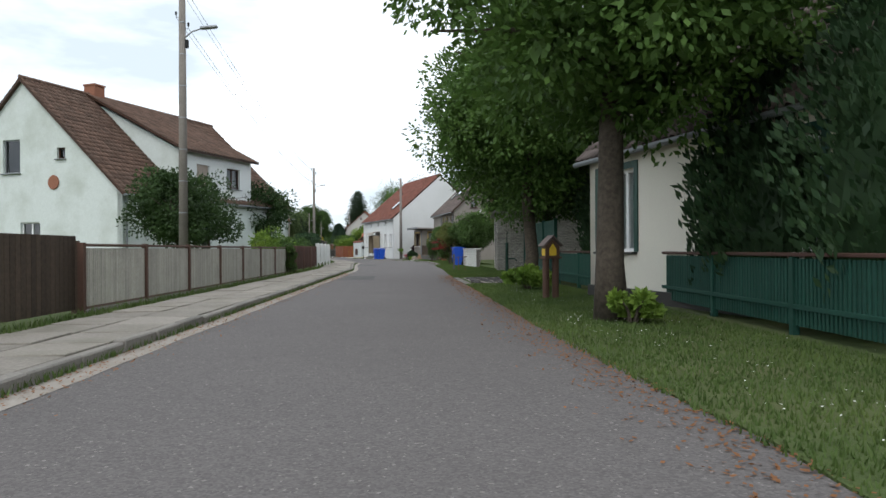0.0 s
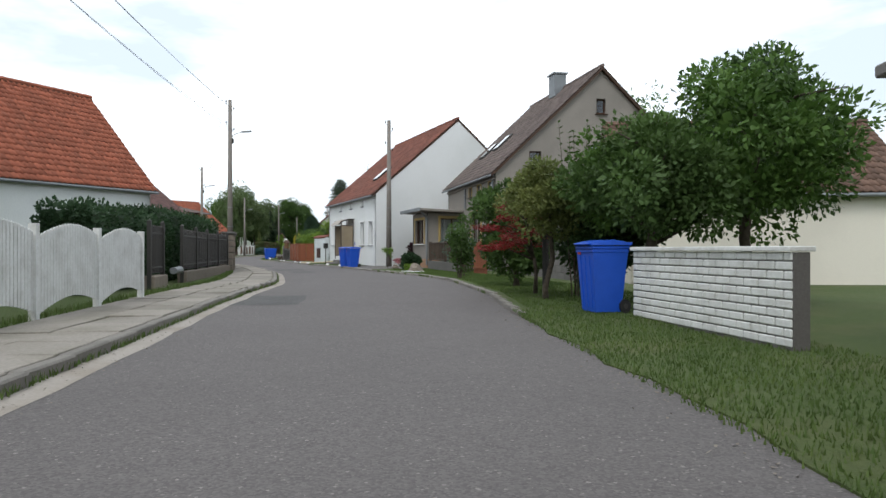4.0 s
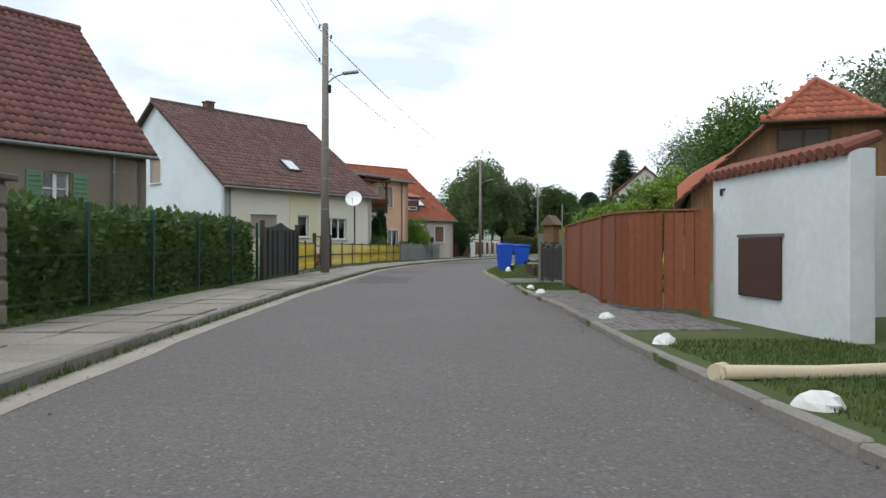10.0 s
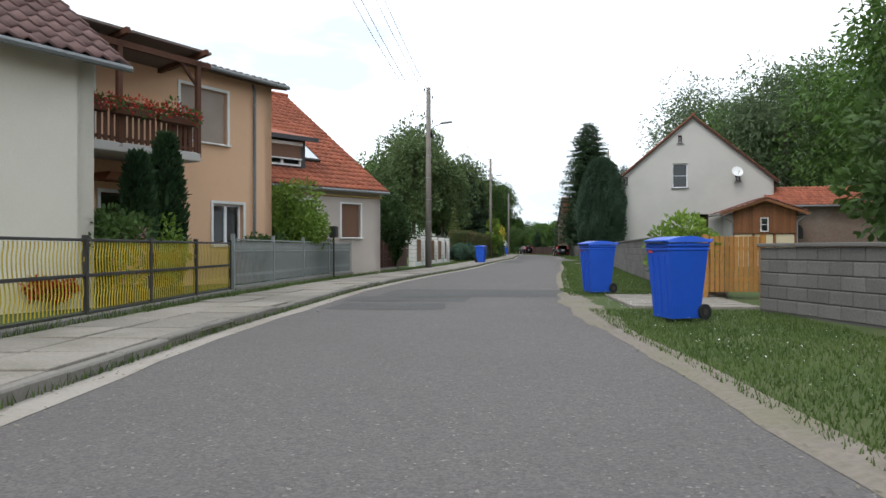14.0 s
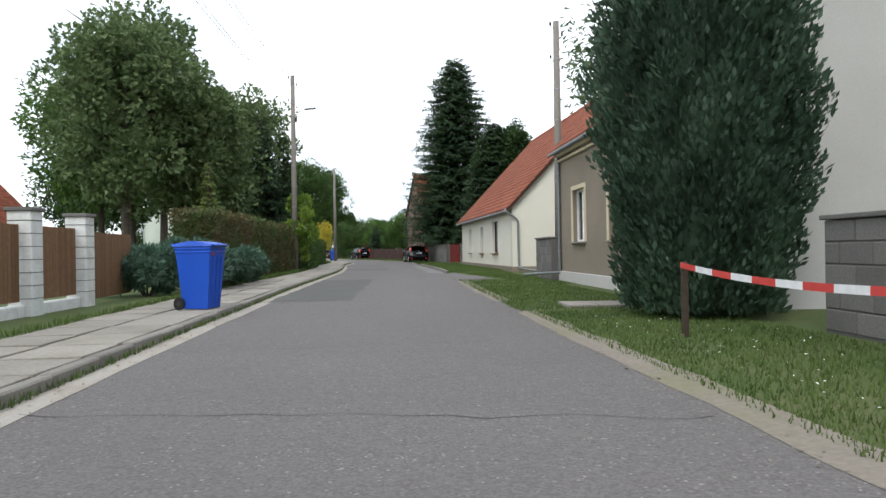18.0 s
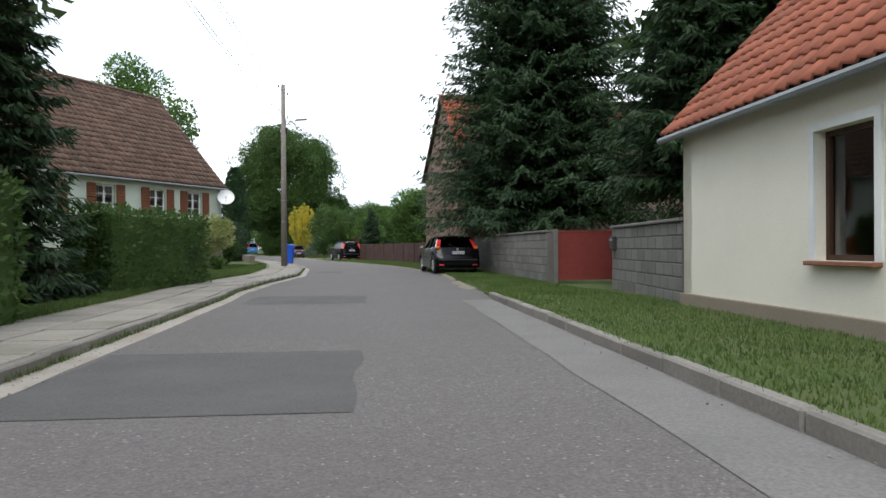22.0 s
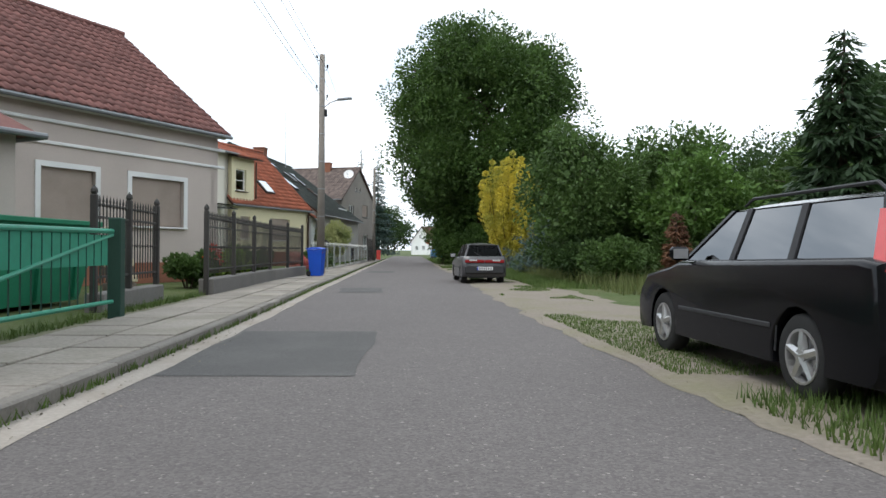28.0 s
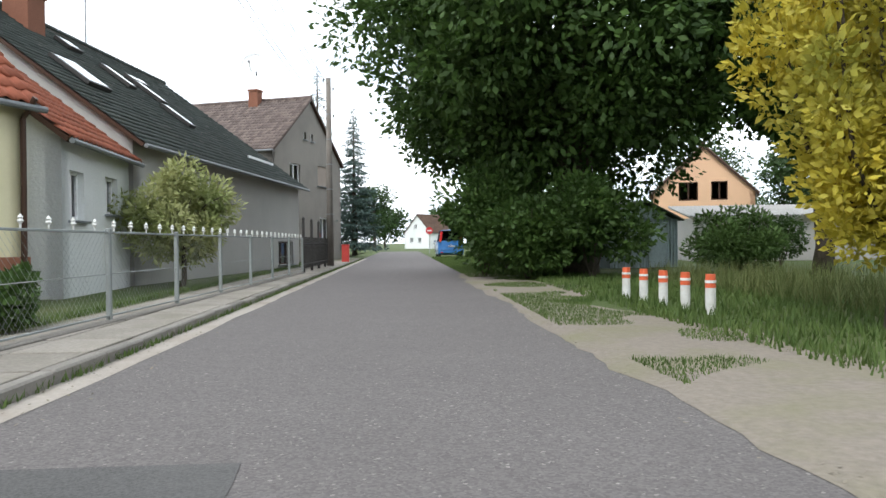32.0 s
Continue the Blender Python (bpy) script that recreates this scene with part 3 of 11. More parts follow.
def tiles(name, parent, corner, ud, L, up, S, material, tw=0.24, th=0.34, rise=0.05, label="", keep=None):
    """A roof slope of overlapping curved tiles: from a corner at the eave, along ud for L and up the slope for S."""
    ud, up = Vector(ud).normalized(), Vector(up).normalized()
    nrm = np.array(ud.cross(up))
    if nrm[2] < 0:
        nrm = -nrm
    nu, ns = max(2, int(round(L / tw))), max(2, int(round(S / th)))
    tw, th = L / nu, S / ns
    prof = [(0.0, 0.0), (0.3, rise), (0.55, rise * 0.55), (0.8, 0.0), (1.0, 0.004)]
    tpl = []
    for y, lift in ((0.0, 0.042), (1.12, 0.004)):
        tpl += [(a * tw, y * th, b + lift) for a, b in prof]
    tpl += [(a * tw, 0.0, b) for a, b in prof]
    tpl = np.array(tpl)
    k = len(prof)
    tf = [(i, i + 1, k + i + 1, k + i) for i in range(k - 1)] + [(2 * k + i, 2 * k + i + 1, i + 1, i) for i in range(k - 1)]
    tf = np.array(tf)
    iu, js = np.meshgrid(np.arange(nu), np.arange(ns))
    iu, js = iu.ravel(), js.ravel()
    if keep:
        m = np.array([keep((i + 0.5) * tw, (j + 0.5) * th) for i, j in zip(iu, js)])
        iu, js = iu[m], js[m]
    loc = tpl[None] + np.stack([iu * tw, js * th, np.zeros(len(iu))], -1)[:, None]
    rng = np.random.default_rng(len(name) + nu)
    loc[:, :, 2] += rng.normal(0, 0.004, (len(iu), 1))
    loc[:, :, 1] += rng.normal(0, 0.006, (len(iu), 1))
    w = np.array(corner) + loc[..., :1] * np.array(ud) + loc[..., 1:2] * np.array(up) + loc[..., 2:] * nrm
    faces = (tf[None] + (np.arange(len(iu)) * len(tpl))[:, None, None]).reshape(-1, 4)
    ob = part(name, fast_mesh(name, w.reshape(-1, 3), faces, material, False), material, parent, label)
    ob["kind"] = "stuff"
    return ob


def house(label, p, q, depth, eave, ridge, wall, roof, front=(), back=(), near=(), far=(), over=0.35, verge=0.2, ridge_v=None, plinth=None, ridge_along=True, gutter=True, win={}, thick=0.3, tile=(0.24, 0.34), eave_trim=None, name="house", tile_rise=0.05, near_wall=None):
    """A house on the wall p-q, its inside to the left of p to q. Openings are rows of u, z, width, height and options; near is the gable at p, far that at q.
    ridge_along: the ridge runs along p-q; otherwise the gable stands over p-q."""
    p, q = Vector((*p, 0)), Vector((*q, 0))
    L = (q - p).length
    rz = math.degrees(math.atan2(q.y - p.y, q.x - p.x))
    M = pose(p.x, p.y, 0, 0, 0, rz)
    ho = thing(name, M, label, "house")
    I = Matrix.Identity(4)
    half = depth / 2 if ridge_v is None else ridge_v
    faces = {
        "front": (I, L, front),
        "far": (pose(L, 0, 0, 0, 0, 90), depth, far),
        "back": (pose(L, depth, 0, 0, 0, 180), L, back),
        "near": (pose(0, depth, 0, 0, 0, -90), depth, near),
    }
    for key, (m, wide, rows) in faces.items():
        if not ridge_along:
            gab = (wide / 2, eave, eave) if key in ("front", "back") else None
        else:
            gab = {"far": (half, eave, eave), "near": (depth - half, eave, eave)}.get(key)
        g = Geo()
        holes = [(r[0], r[0] + r[2], r[1], r[1] + r[3]) for r in rows]
        if key in ("near", "far"):
            mm = m @ pose(0.0, 0, 0) if not gab else m
        wall_geo(g, m, wide, ridge if gab else eave, holes, thick, gab, -0.1)
        part("wall", g, near_wall if near_wall and key == "near" else wall, ho)
        for r in rows:
            opt = dict(win)
            opt.update(r[4] if len(r) > 4 else {})
            kind = opt.pop("kind", "window")
            mm = m @ pose(r[0], 0, r[1])
            if kind == "window":
                window_at(ho, mm, r[2], r[3], **opt)
            elif kind == "door":
                door_at(ho, mm, r[2], r[3], opt.get("frame", BROWNWOOD))
        if plinth:
            z1, mat = plinth
            part("plinth", Geo().box(m @ Vector((wide / 2, -0.02, z1 / 2 - 0.05)), (wide + 0.08, 0.08, z1 + 0.1), rz=math.degrees(m.to_euler().z), ch=0.01), mat, ho)
    if roof:
        slopes = []
        rise = ridge - eave
        if ridge_along:
            for run, y0, sg in ((half, 0.0, 1), (depth - half, depth, -1)):
                up = Vector((0, sg * run, rise)).normalized()
                S = math.hypot(run, rise) + over + 0.05
                corner = Vector((-verge, y0, eave)) - up * over + Vector((0, 0, 0.1))
                slopes.append((corner, Vector((1, 0, 0)), L + 2 * verge, up, S))
        else:
            for sg, x0 in ((1, 0.0), (-1, L)):
                up = Vector((sg * L / 2, 0, rise)).normalized()
                S = math.hypot(L / 2, rise) + over + 0.05
                corner = Vector((x0, -verge, eave)) - up * over + Vector((0, 0, 0.1))
                slopes.append((corner, Vector((0, 1, 0)), depth + 2 * verge, up, S))
        for corner, ud, length, up, S in slopes:
            nrm = ud.cross(up)
            nrm = nrm if nrm.z > 0 else -nrm
            c = corner + ud * (length / 2) + up * (S / 2) - nrm * 0.06
            g = Geo()
            a, b2 = ud * (length / 2), up * (S / 2)
            g.prism([c - a - b2 - nrm * 0.05, c + a - b2 - nrm * 0.05, c + a + b2 - nrm * 0.05, c - a + b2 - nrm * 0.05], nrm * 0.1)
            part("roof_boarding", g, eave_trim or BROWNWOOD, ho)
            tiles("roof_tiles", ho, corner, ud, length, up, S, roof, *tile, tile_rise)
            if gutter:
                e = corner + Vector((0, 0, -0.03)) - up * 0.06
                part("gutter", Geo().rod(e, e + ud * length, 0.06, n=8), ZINC, ho)
        g = Geo()
        if ridge_along:
            a, b = Vector((-verge, half, ridge + 0.16)), Vector((L + verge, half, ridge + 0.16))
        else:
            a, b = Vector((L / 2, -verge, ridge + 0.16)), Vector((L / 2, depth + verge, ridge + 0.16))
        n = max(3, int((b - a).length / 0.38))
        for k in range(n):
            x, y = a.lerp(b, k / n), a.lerp(b, (k + 1.06) / n)
            g.rod(x, y, 0.11, 0.095, 8)
        part("ridge_tiles", g, roof, ho)
    return ho


def door_at(house, m, w, h, mat):
    rz = math.degrees(m.to_euler().z)
    d = part("door", Geo().box(m @ Vector((w / 2, 0.18, h / 2)), (w, 0.06, h), rz=rz, ch=0.01), mat, house)
    g = Geo()
    for k in (0.28, 0.7):
        g.box(m @ Vector((w / 2, 0.14, h * k)), (w * 0.6, 0.03, h * 0.3), rz=rz, ch=0.01)
    part("door_panel", g, mat, d)
    part("door_handle", Geo().box(m @ Vector((w * 0.9, 0.12, h * 0.5)), (0.03, 0.05, 0.16), rz=rz, ch=0.005), STEEL, d, "steel door handle")


def chimney(ho, x, y, z0, z1, w=0.5, mat=None):
    c = part("chimney", Geo().box((x, y, (z0 + z1) / 2), (w, w, z1 - z0), ch=0.01).box((x, y, z1 - 0.04), (w + 0.1, w + 0.1, 0.1), ch=0.01), mat or BRICKRED, ho)
    return c


def skylight(ho, u, v_frac, L, depth, eave, ridge, w=0.75, h=1.0, up_side=True):
    """A roof window on the front slope: u along, v_frac up the slope."""
    half, rise = depth / 2, ridge - eave
    up = Vector((0, half, rise)).normalized()
    nrm = Vector((0, -rise, half)).normalized()
    c = Vector((u, half * v_frac, eave + rise * v_frac + 0.12)) + nrm * 0.09
    ang = math.degrees(math.atan2(rise, half))
    win = part("roof_window", Geo().box(c, (w + 0.16, h + 0.16, 0.12), rx=ang, ch=0.01), DARKIRON, ho)
    part("pane", Geo().box(c + nrm * 0.065, (w, h, 0.012), rx=ang), MATS["sky_pane"], win)


plainpane = plain("sky_pane", (0.5, 0.53, 0.55), 0.06, 0.9, 0.8)

RENDER_WHITE = surface("white_render", (0.72, 0.73, 0.72), (0.64, 0.65, 0.64), grain=(25, 0.6), stain=(0.4, 0.3), dirt=(0.5, 0.52, 0.48), rough=0.95, bump=0.7, bump_scale=16, dist=0.02)
RENDER_OLDWHITE = surface("stained_white_render", (0.62, 0.66, 0.63), (0.55, 0.59, 0.56), grain=(10, 0.5), stain=(0.6, 0.6), dirt=(0.36, 0.39, 0.33), rough=0.95, bump=0.4)
RENDER_GREY = surface("grey_render", (0.28, 0.254, 0.224), (0.2, 0.18, 0.16), grain=(45, 0.6), stain=(0.5, 0.5), rough=0.98, bump=0.6, bump_scale=60)
RENDER_BROWN = surface("brown_roughcast", (0.27, 0.225, 0.175), (0.2, 0.165, 0.125), grain=(50, 0.6), stain=(0.6, 0.4), rough=0.98, bump=0.8, bump_scale=55)
RENDER_LGREY = surface("light_grey_render", (0.5, 0.48, 0.45), (0.43, 0.415, 0.39), grain=(45, 0.6), stain=(0.4, 0.3), rough=0.98, bump=0.5, bump_scale=50)
RENDER_CREAM = surface("cream_render", (0.74, 0.7, 0.6), (0.67, 0.63, 0.54), grain=(40, 0.6), stain=(0.4, 0.2), rough=0.95, bump=0.3)
RENDER_YELLOW = surface("pale_yellow_render", (0.72, 0.66, 0.44), (0.66, 0.6, 0.4), grain=(40, 0.6), stain=(0.4, 0.25), rough=0.95, bump=0.3)
RENDER_ORANGE = surface("apricot_render", (0.72, 0.46, 0.29), (0.66, 0.42, 0.27), grain=(40, 0.6), stain=(0.4, 0.2), rough=0.95, bump=0.3)
RENDER_PINK = surface("pinkish_beige_render", (0.52, 0.45, 0.4), (0.46, 0.4, 0.355), grain=(40, 0.6), stain=(0.4, 0.3), rough=0.95, bump=0.3)
RENDER_MINT = surface("pale_mint_render", (0.6, 0.65, 0.56), (0.55, 0.6, 0.52), grain=(40, 0.6), stain=(0.5, 0.3), rough=0.95, bump=0.3)
TILE_RED = surface("orange_red_tile", (0.33, 0.1, 0.055), (0.26, 0.08, 0.045), grain=(12, 0.6), stain=(1.2, 0.35), dirt=(0.16, 0.07, 0.045), rough=0.75, bump=0.15, island=0.2)
TILE_MAROON = surface("maroon_tile", (0.19, 0.083, 0.07), (0.14, 0.062, 0.055), grain=(12, 0.6), stain=(1.2, 0.35), rough=0.7, bump=0.15, island=0.2)
TILE_BROWN = surface("brown_tile", (0.15, 0.09, 0.065), (0.11, 0.068, 0.05), grain=(12, 0.6), stain=(1.0, 0.5), dirt=(0.09, 0.07, 0.055), rough=0.85, bump=0.2, island=0.25)
TILE_GREY = surface("weathered_grey_tile", (0.17, 0.13, 0.115), (0.12, 0.095, 0.085), grain=(12, 0.6), stain=(1.0, 0.5), rough=0.8, bump=0.2, island=0.3)
TILE_DULL = surface("dull_red_tile", (0.225, 0.085, 0.058), (0.165, 0.062, 0.045), grain=(12, 0.6), stain=(1.0, 0.5), dirt=(0.1, 0.055, 0.042), rough=0.8, bump=0.2, island=0.3)
SHINGLE = surface("dark_green_shingle", (0.055, 0.065, 0.058), (0.04, 0.048, 0.043), grain=(40, 0.6), stain=(0.8, 0.5), dirt=(0.08, 0.085, 0.07), rough=0.95, bump=0.3, island=0.2)
SHUTBEIGE = surface("beige_shutter", (0.4, 0.33, 0.28), (0.34, 0.28, 0.24), rough=0.7, bump=0.05)
SHUTBROWN = surface("brown_shutter", (0.22, 0.12, 0.08), (0.18, 0.1, 0.065), rough=0.7, bump=0.05)
CREAMBAND = surface("cream_trim", (0.6, 0.52, 0.36), (0.54, 0.46, 0.32), rough=0.9, bump=0.1)
WHITEBAND = surface("white_trim", (0.75, 0.75, 0.73), (0.7, 0.7, 0.68), rough=0.9, bump=0.1)
OCHREBAND = surface("ochre_trim", (0.42, 0.3, 0.12), (0.36, 0.26, 0.1), rough=0.9, bump=0.1)

# ---- houses on the left, from the first to the last ----
STUCCO_WIN = dict(frame=WHITEPVC, sill=ZINC)
BW = dict(frame=BROWNWOOD)
A_L, A_D = 15.0, 12.4
BRICKOLD0 = surface("sooty_brown_brick", (0.16, 0.11, 0.09), (0.1, 0.075, 0.06), grain=(9, 0.5), rough=0.97, bump=0.5)
hA = house("old white stained gabled house with a brown tiled roof", (-13.8, 34.2), (-8.45, 48.2), A_D, 4.0, 9.75, RENDER_OLDWHITE, TILE_BROWN,
    front=[(5.3, 1.0, 1.3, 1.4), (11.0, 0.6, 1.8, 2.1, BW)],
    near=[(4.85, 5.1, 1.15, 1.7, dict(bars="1", frame=STEEL)), (8.4, 5.7, 0.52, 0.55, dict(bars="1", frame=BROWNWOOD)), (6.0, 1.2, 1.3, 1.4)], win=STUCCO_WIN, tile=(0.28, 0.36))
chimney(hA, 4.6, 6.2, 8.6, 10.5, 0.75)
g = Geo()
wall_geo(g, pose(4.3, -0.02, 0), 6.3, 6.55, [(1.15, 2.25, 4.75, 5.9), (3.85, 5.15, 4.75, 5.95)], 0.3, None, 3.9)
part("dormer_front", g, RENDER_WHITE, hA, "bright white dormer front wall")
window_at(hA, pose(5.45, -0.02, 4.75), 1.1, 1.15, shut=SHUTBEIGE, sill=ZINC)
window_at(hA, pose(8.15, -0.02, 4.75), 1.3, 1.2, frame=BROWNWOOD, sill=ZINC)
for x in (4.3, 10.3):
    part("dormer_cheek", Geo().prism([(x, 0.2, 4.0), (x, 0.2, 6.55), (x, 6.0, 9.5)], (0.3, 0, 0)), RENDER_OLDWHITE, hA)
up = Vector((0, 6.0, 3.1)).normalized()
part("dormer_roof_board", Geo().prism([(4.0, -0.4, 6.4), (10.9, -0.4, 6.4), (10.9, 6.2, 9.81), (4.0, 6.2, 9.81)], (0, 0, 0.12)), BROWNWOOD, hA)
tiles("dormer_tiles", hA, Vector((4.0, -0.45, 6.5)), (1, 0, 0), 6.9, up, 7.3, TILE_BROWN, 0.28, 0.36)

hC = house("white house with an orange-red tiled roof behind a hedge", (-16.9, 58.9), (-11.9, 67.6), 8.6, 3.9, 8.3, RENDER_WHITE, TILE_RED, front=[(2, 1.2, 1.3, 1.3), (6, 1.2, 1.3, 1.3)], far=[(3, 4.6, 1, 1.1)], win=STUCCO_WIN)
hD = house("low roughcast house with a maroon roof and green shutters", (-27.8, 88.2), (-23.6, 101.5), 8.6, 3.95, 8.3, RENDER_BROWN, TILE_MAROON,
    front=[(u, 1.75, 0.75, 1.35, dict(frame=WHITEPVC, bars="2x3")) for u in (1.6, 3.9, 6.2, 8.25, 10.95)], far=[(3.5, 4.6, 0.9, 1.1)], win=STUCCO_WIN)
chimney(hD, 3.6, 4.3, 7.4, 9.0, 0.6)
GREENSHUT = surface("faded_green_shutter", (0.16, 0.27, 0.17), (0.12, 0.21, 0.13), rough=0.8, bump=0.1)
for u in (1.6, 3.9, 6.2, 8.25, 10.95):
    for du in (-0.42, 0.8):
        g = Geo().box((u + du + 0.19, -0.03, 2.42), (0.4, 0.04, 1.35), ch=0.006)
        sh = part("window_shutter", g, GREENSHUT, hD)
        for k in range(9):
            part("louvre", Geo().box((u + du + 0.19, -0.055, 1.9 + k * 0.13), (0.32, 0.02, 0.05), rx=25), GREENSHUT, sh)
hE = house("cream house with a yellow strip and a maroon tiled roof", (-30.6, 115.4), (-26.75, 125.5), 13.4, 4.5, 9.4, RENDER_CREAM, surface("plum_brown_tile", (0.17, 0.098, 0.088), (0.125, 0.074, 0.067), grain=(12, 0.6), stain=(1.2, 0.35), rough=0.65, bump=0.15, island=0.2),
    front=[(1.6, 1.55, 1.75, 1.3, dict(shut=SHUTBEIGE)), (4.85, 1.65, 0.8, 1.25, dict(bars="1")), (6.95, 1.55, 1.7, 1.27, dict(bars="3"))],
    near=[(6.0, 4.75, 1.2, 1.4, dict(bars="1x2", shut=SHUTBEIGE))], win=dict(frame=WHITEPVC, sill=WHITEBAND, curtain="half", band=WHITEBAND, band_w=0.07), tile=(0.3, 0.38), over=0.6, verge=0.35, tile_rise=0.065, near_wall=surface("bluish_white_render", (0.6, 0.66, 0.69), (0.53, 0.59, 0.62), grain=(30, 0.5), stain=(0.6, 0.4), rough=0.95, bump=0.3))
part("yellow_strip", Geo().box((4.51, -0.01, 2.6), (0.52, 0.03, 3.4)).box((5.99, -0.01, 2.6), (0.52, 0.03, 3.4)).box((5.25, -0.01, 3.65), (0.96, 0.03, 1.3)).box((5.25, -0.01, 1.2), (0.96, 0.03, 0.6)), RENDER_YELLOW, hE, "pale yellow painted wall strip")
part("yellow_plinth", Geo().box((5.0, -0.02, 0.35), (10.0, 0.04, 0.6)), RENDER_YELLOW, hE)
skylight(hE, 5.6, 0.25, 11, 13.4, 4.5, 9.4)
chimney(hE, 3.4, 6.7, 8.6, 10.0, 0.5, TILE_BROWN)
hF = house("two-storey apricot house with a wooden balcony", (-31.4, 126.5), (-27.95, 135.3), 9.0, 6.1, 7.0, RENDER_ORANGE, TILE_GREY,
    front=[(6.1, 4.1, 1.6, 1.5, dict(shut=SHUTBEIGE)), (3.8, 0.3, 1.0, 2.2, dict(frame=BROWNWOOD, bars="1")), (7.2, 1.2, 1.1, 1.2), (2.6, 3.4, 1.0, 2.1, dict(frame=BROWNWOOD))], win=dict(frame=WHITEPVC, sill=WHITEBAND, band=WHITEBAND, band_w=0.08), over=0.5)
hF2 = house("low house with a red tiled roof and a wide dormer", (-31.0, 135.6), (-26.5, 142.5), 14.0, 3.5, 8.25, RENDER_PINK, TILE_RED,
    front=[(6.25, 1.55, 0.95, 1.3, dict(shut=SHUTBROWN)), (4.4, 1.7, 0.7, 1.2)], win=dict(frame=WHITEPVC, sill=WHITEBAND, band=WHITEBAND, band_w=0.07), tile=(0.27, 0.36), tile_rise=0.05)
g = Geo().prism([(2.9, 0.75, 3.9), (2.9, 0.75, 5.3), (2.9, 3.2, 5.85)], (2.2, 0, 0))
dormer = part("dormer", g, plain("anthracite_cladding", (0.05, 0.05, 0.055), 0.6), hF2, "dormer clad in dark slate")
window_at(hF2, pose(3.2, 0.6, 4.22), 1.65, 0.85, frame=WHITEPVC, depth=0.1)
part("shutter_box", Geo().box((4.02, 0.6, 5.04), (1.7, 0.12, 0.13), ch=0.01), WHITEPVC, dormer)
part("roller_shutter", Geo().box((4.02, 0.6, 4.74), (1.55, 0.03, 0.5)), SHUTBROWN, dormer)
part("shutter_rail", Geo().box((4.02, 0.59, 4.47), (1.6, 0.05, 0.05)), WHITEPVC, dormer)
part("dormer_roof", Geo().prism([(2.5, 0.3, 5.2), (5.35, 0.3, 5.2), (5.35, 3.6, 6.0), (2.5, 3.6, 6.0)], (0, 0, 0.1)), TILE_RED, hF2)
part("dormer_eave", Geo().box((3.92, 0.27, 5.22), (2.9, 0.05, 0.16)), MATS["anthracite_cladding"], hF2)
skylight(hF2, 5.7, 0.26, 8.2, 14, 3.5, 8.25, 0.8, 1.1)
hF3 = house("house with a dark brown tiled roof", (-32.3, 147.6), (-29.5, 154.4), 8.0, 3.2, 6.8, RENDER_PINK, TILE_BROWN, front=[(2, 1.2, 1.2, 1.2)], win=STUCCO_WIN)
chimney(hF3, 1.2, 4.0, 6.0, 7.3, 0.6)
HL_WINDOWS = (2.4, 5.3, 8.2, 10.6)
hL = house("pale mint house with brown shutters and a brown roof", (-38.3, 215.25), (-32.6, 226.95), 9.0, 4.4, 9.2, RENDER_MINT, TILE_BROWN,
    front=[(u, 2.7, 1.0, 1.2, dict(bars="2x3")) for u in HL_WINDOWS], win=dict(frame=WHITEPVC, sill=WHITEBAND, curtain="half"), plinth=(1.0, RENDER_BROWN), tile=(0.3, 0.36))
BROWNSHUT = surface("brown_louvre_shutter", (0.24, 0.09, 0.045), (0.18, 0.07, 0.035), rough=0.75, bump=0.1)
for u in HL_WINDOWS:
    for du in (-0.5, 1.02):
        g = Geo().box((u + du + 0.24, -0.03, 3.3), (0.46, 0.045, 1.25), ch=0.006)
        sh = part("window_shutter", g, BROWNSHUT, hL)
        for k in range(9):
            part("louvre", Geo().box((u + du + 0.24, -0.056, 2.8 + k * 0.125), (0.36, 0.02, 0.05), rx=25), BROWNSHUT, sh)
hN = house("pinkish beige house with a maroon roof and closed blinds", (-45.2, 250.0), (-42.95, 261.4), 9.5, 4.95, 8.6, RENDER_PINK, TILE_MAROON,
    front=[(5.6, 1.7, 1.55, 1.45, dict(shut=SHUTBEIGE)), (8.3, 1.75, 1.9, 1.4, dict(shut=SHUTBEIGE))], win=dict(frame=BROWNWOOD, sill=WHITEBAND, band=WHITEBAND, band_w=0.14), tile=(0.28, 0.36), over=0.45, plinth=(0.7, BRICKRED))
g = Geo()
for z, d in ((4.3, 0.08), (4.72, 0.12), (3.75, 0.06)):
    g.box((5.9, -d / 2, z), (12.0, d, 0.09), ch=0.02)
part("cornice", g, WHITEBAND, hN, "moulded plaster cornice")
pw = part("porch_wall", Geo().box((1.35, -1.97, 1.6), (2.3, 3.94, 3.3), ch=0.01), RENDER_PINK, hN)
part("porch_plinth", Geo().box((1.35, -1.99, 0.6), (2.34, 3.98, 1.2), ch=0.01), BRICKRED, pw)
part("porch_door", Geo().box((0.17, -3.0, 1.45), (0.05, 0.9, 2.0), ch=0.01), BROWNWOOD, pw)
part("porch_roof", Geo().add([(-0.15, 0.0, 3.2), (-0.15, -4.25, 3.2), (2.8, -4.25, 3.2), (2.8, 0.0, 3.2), (1.33, 0.0, 4.3), (1.33, -2.9, 4.3)], [(0, 1, 5, 4), (1, 2, 5), (2, 3, 4, 5), (0, 3, 2, 1), (0, 4, 3)]), TILE_MAROON, hN)
part("porch_gutter", Geo().rod((2.85, -4.25, 3.18), (2.85, -0.1, 3.18), 0.06, n=8).rod((-0.15, -4.3, 3.18), (2.85, -4.3, 3.18), 0.06, n=8), ZINC, hN)
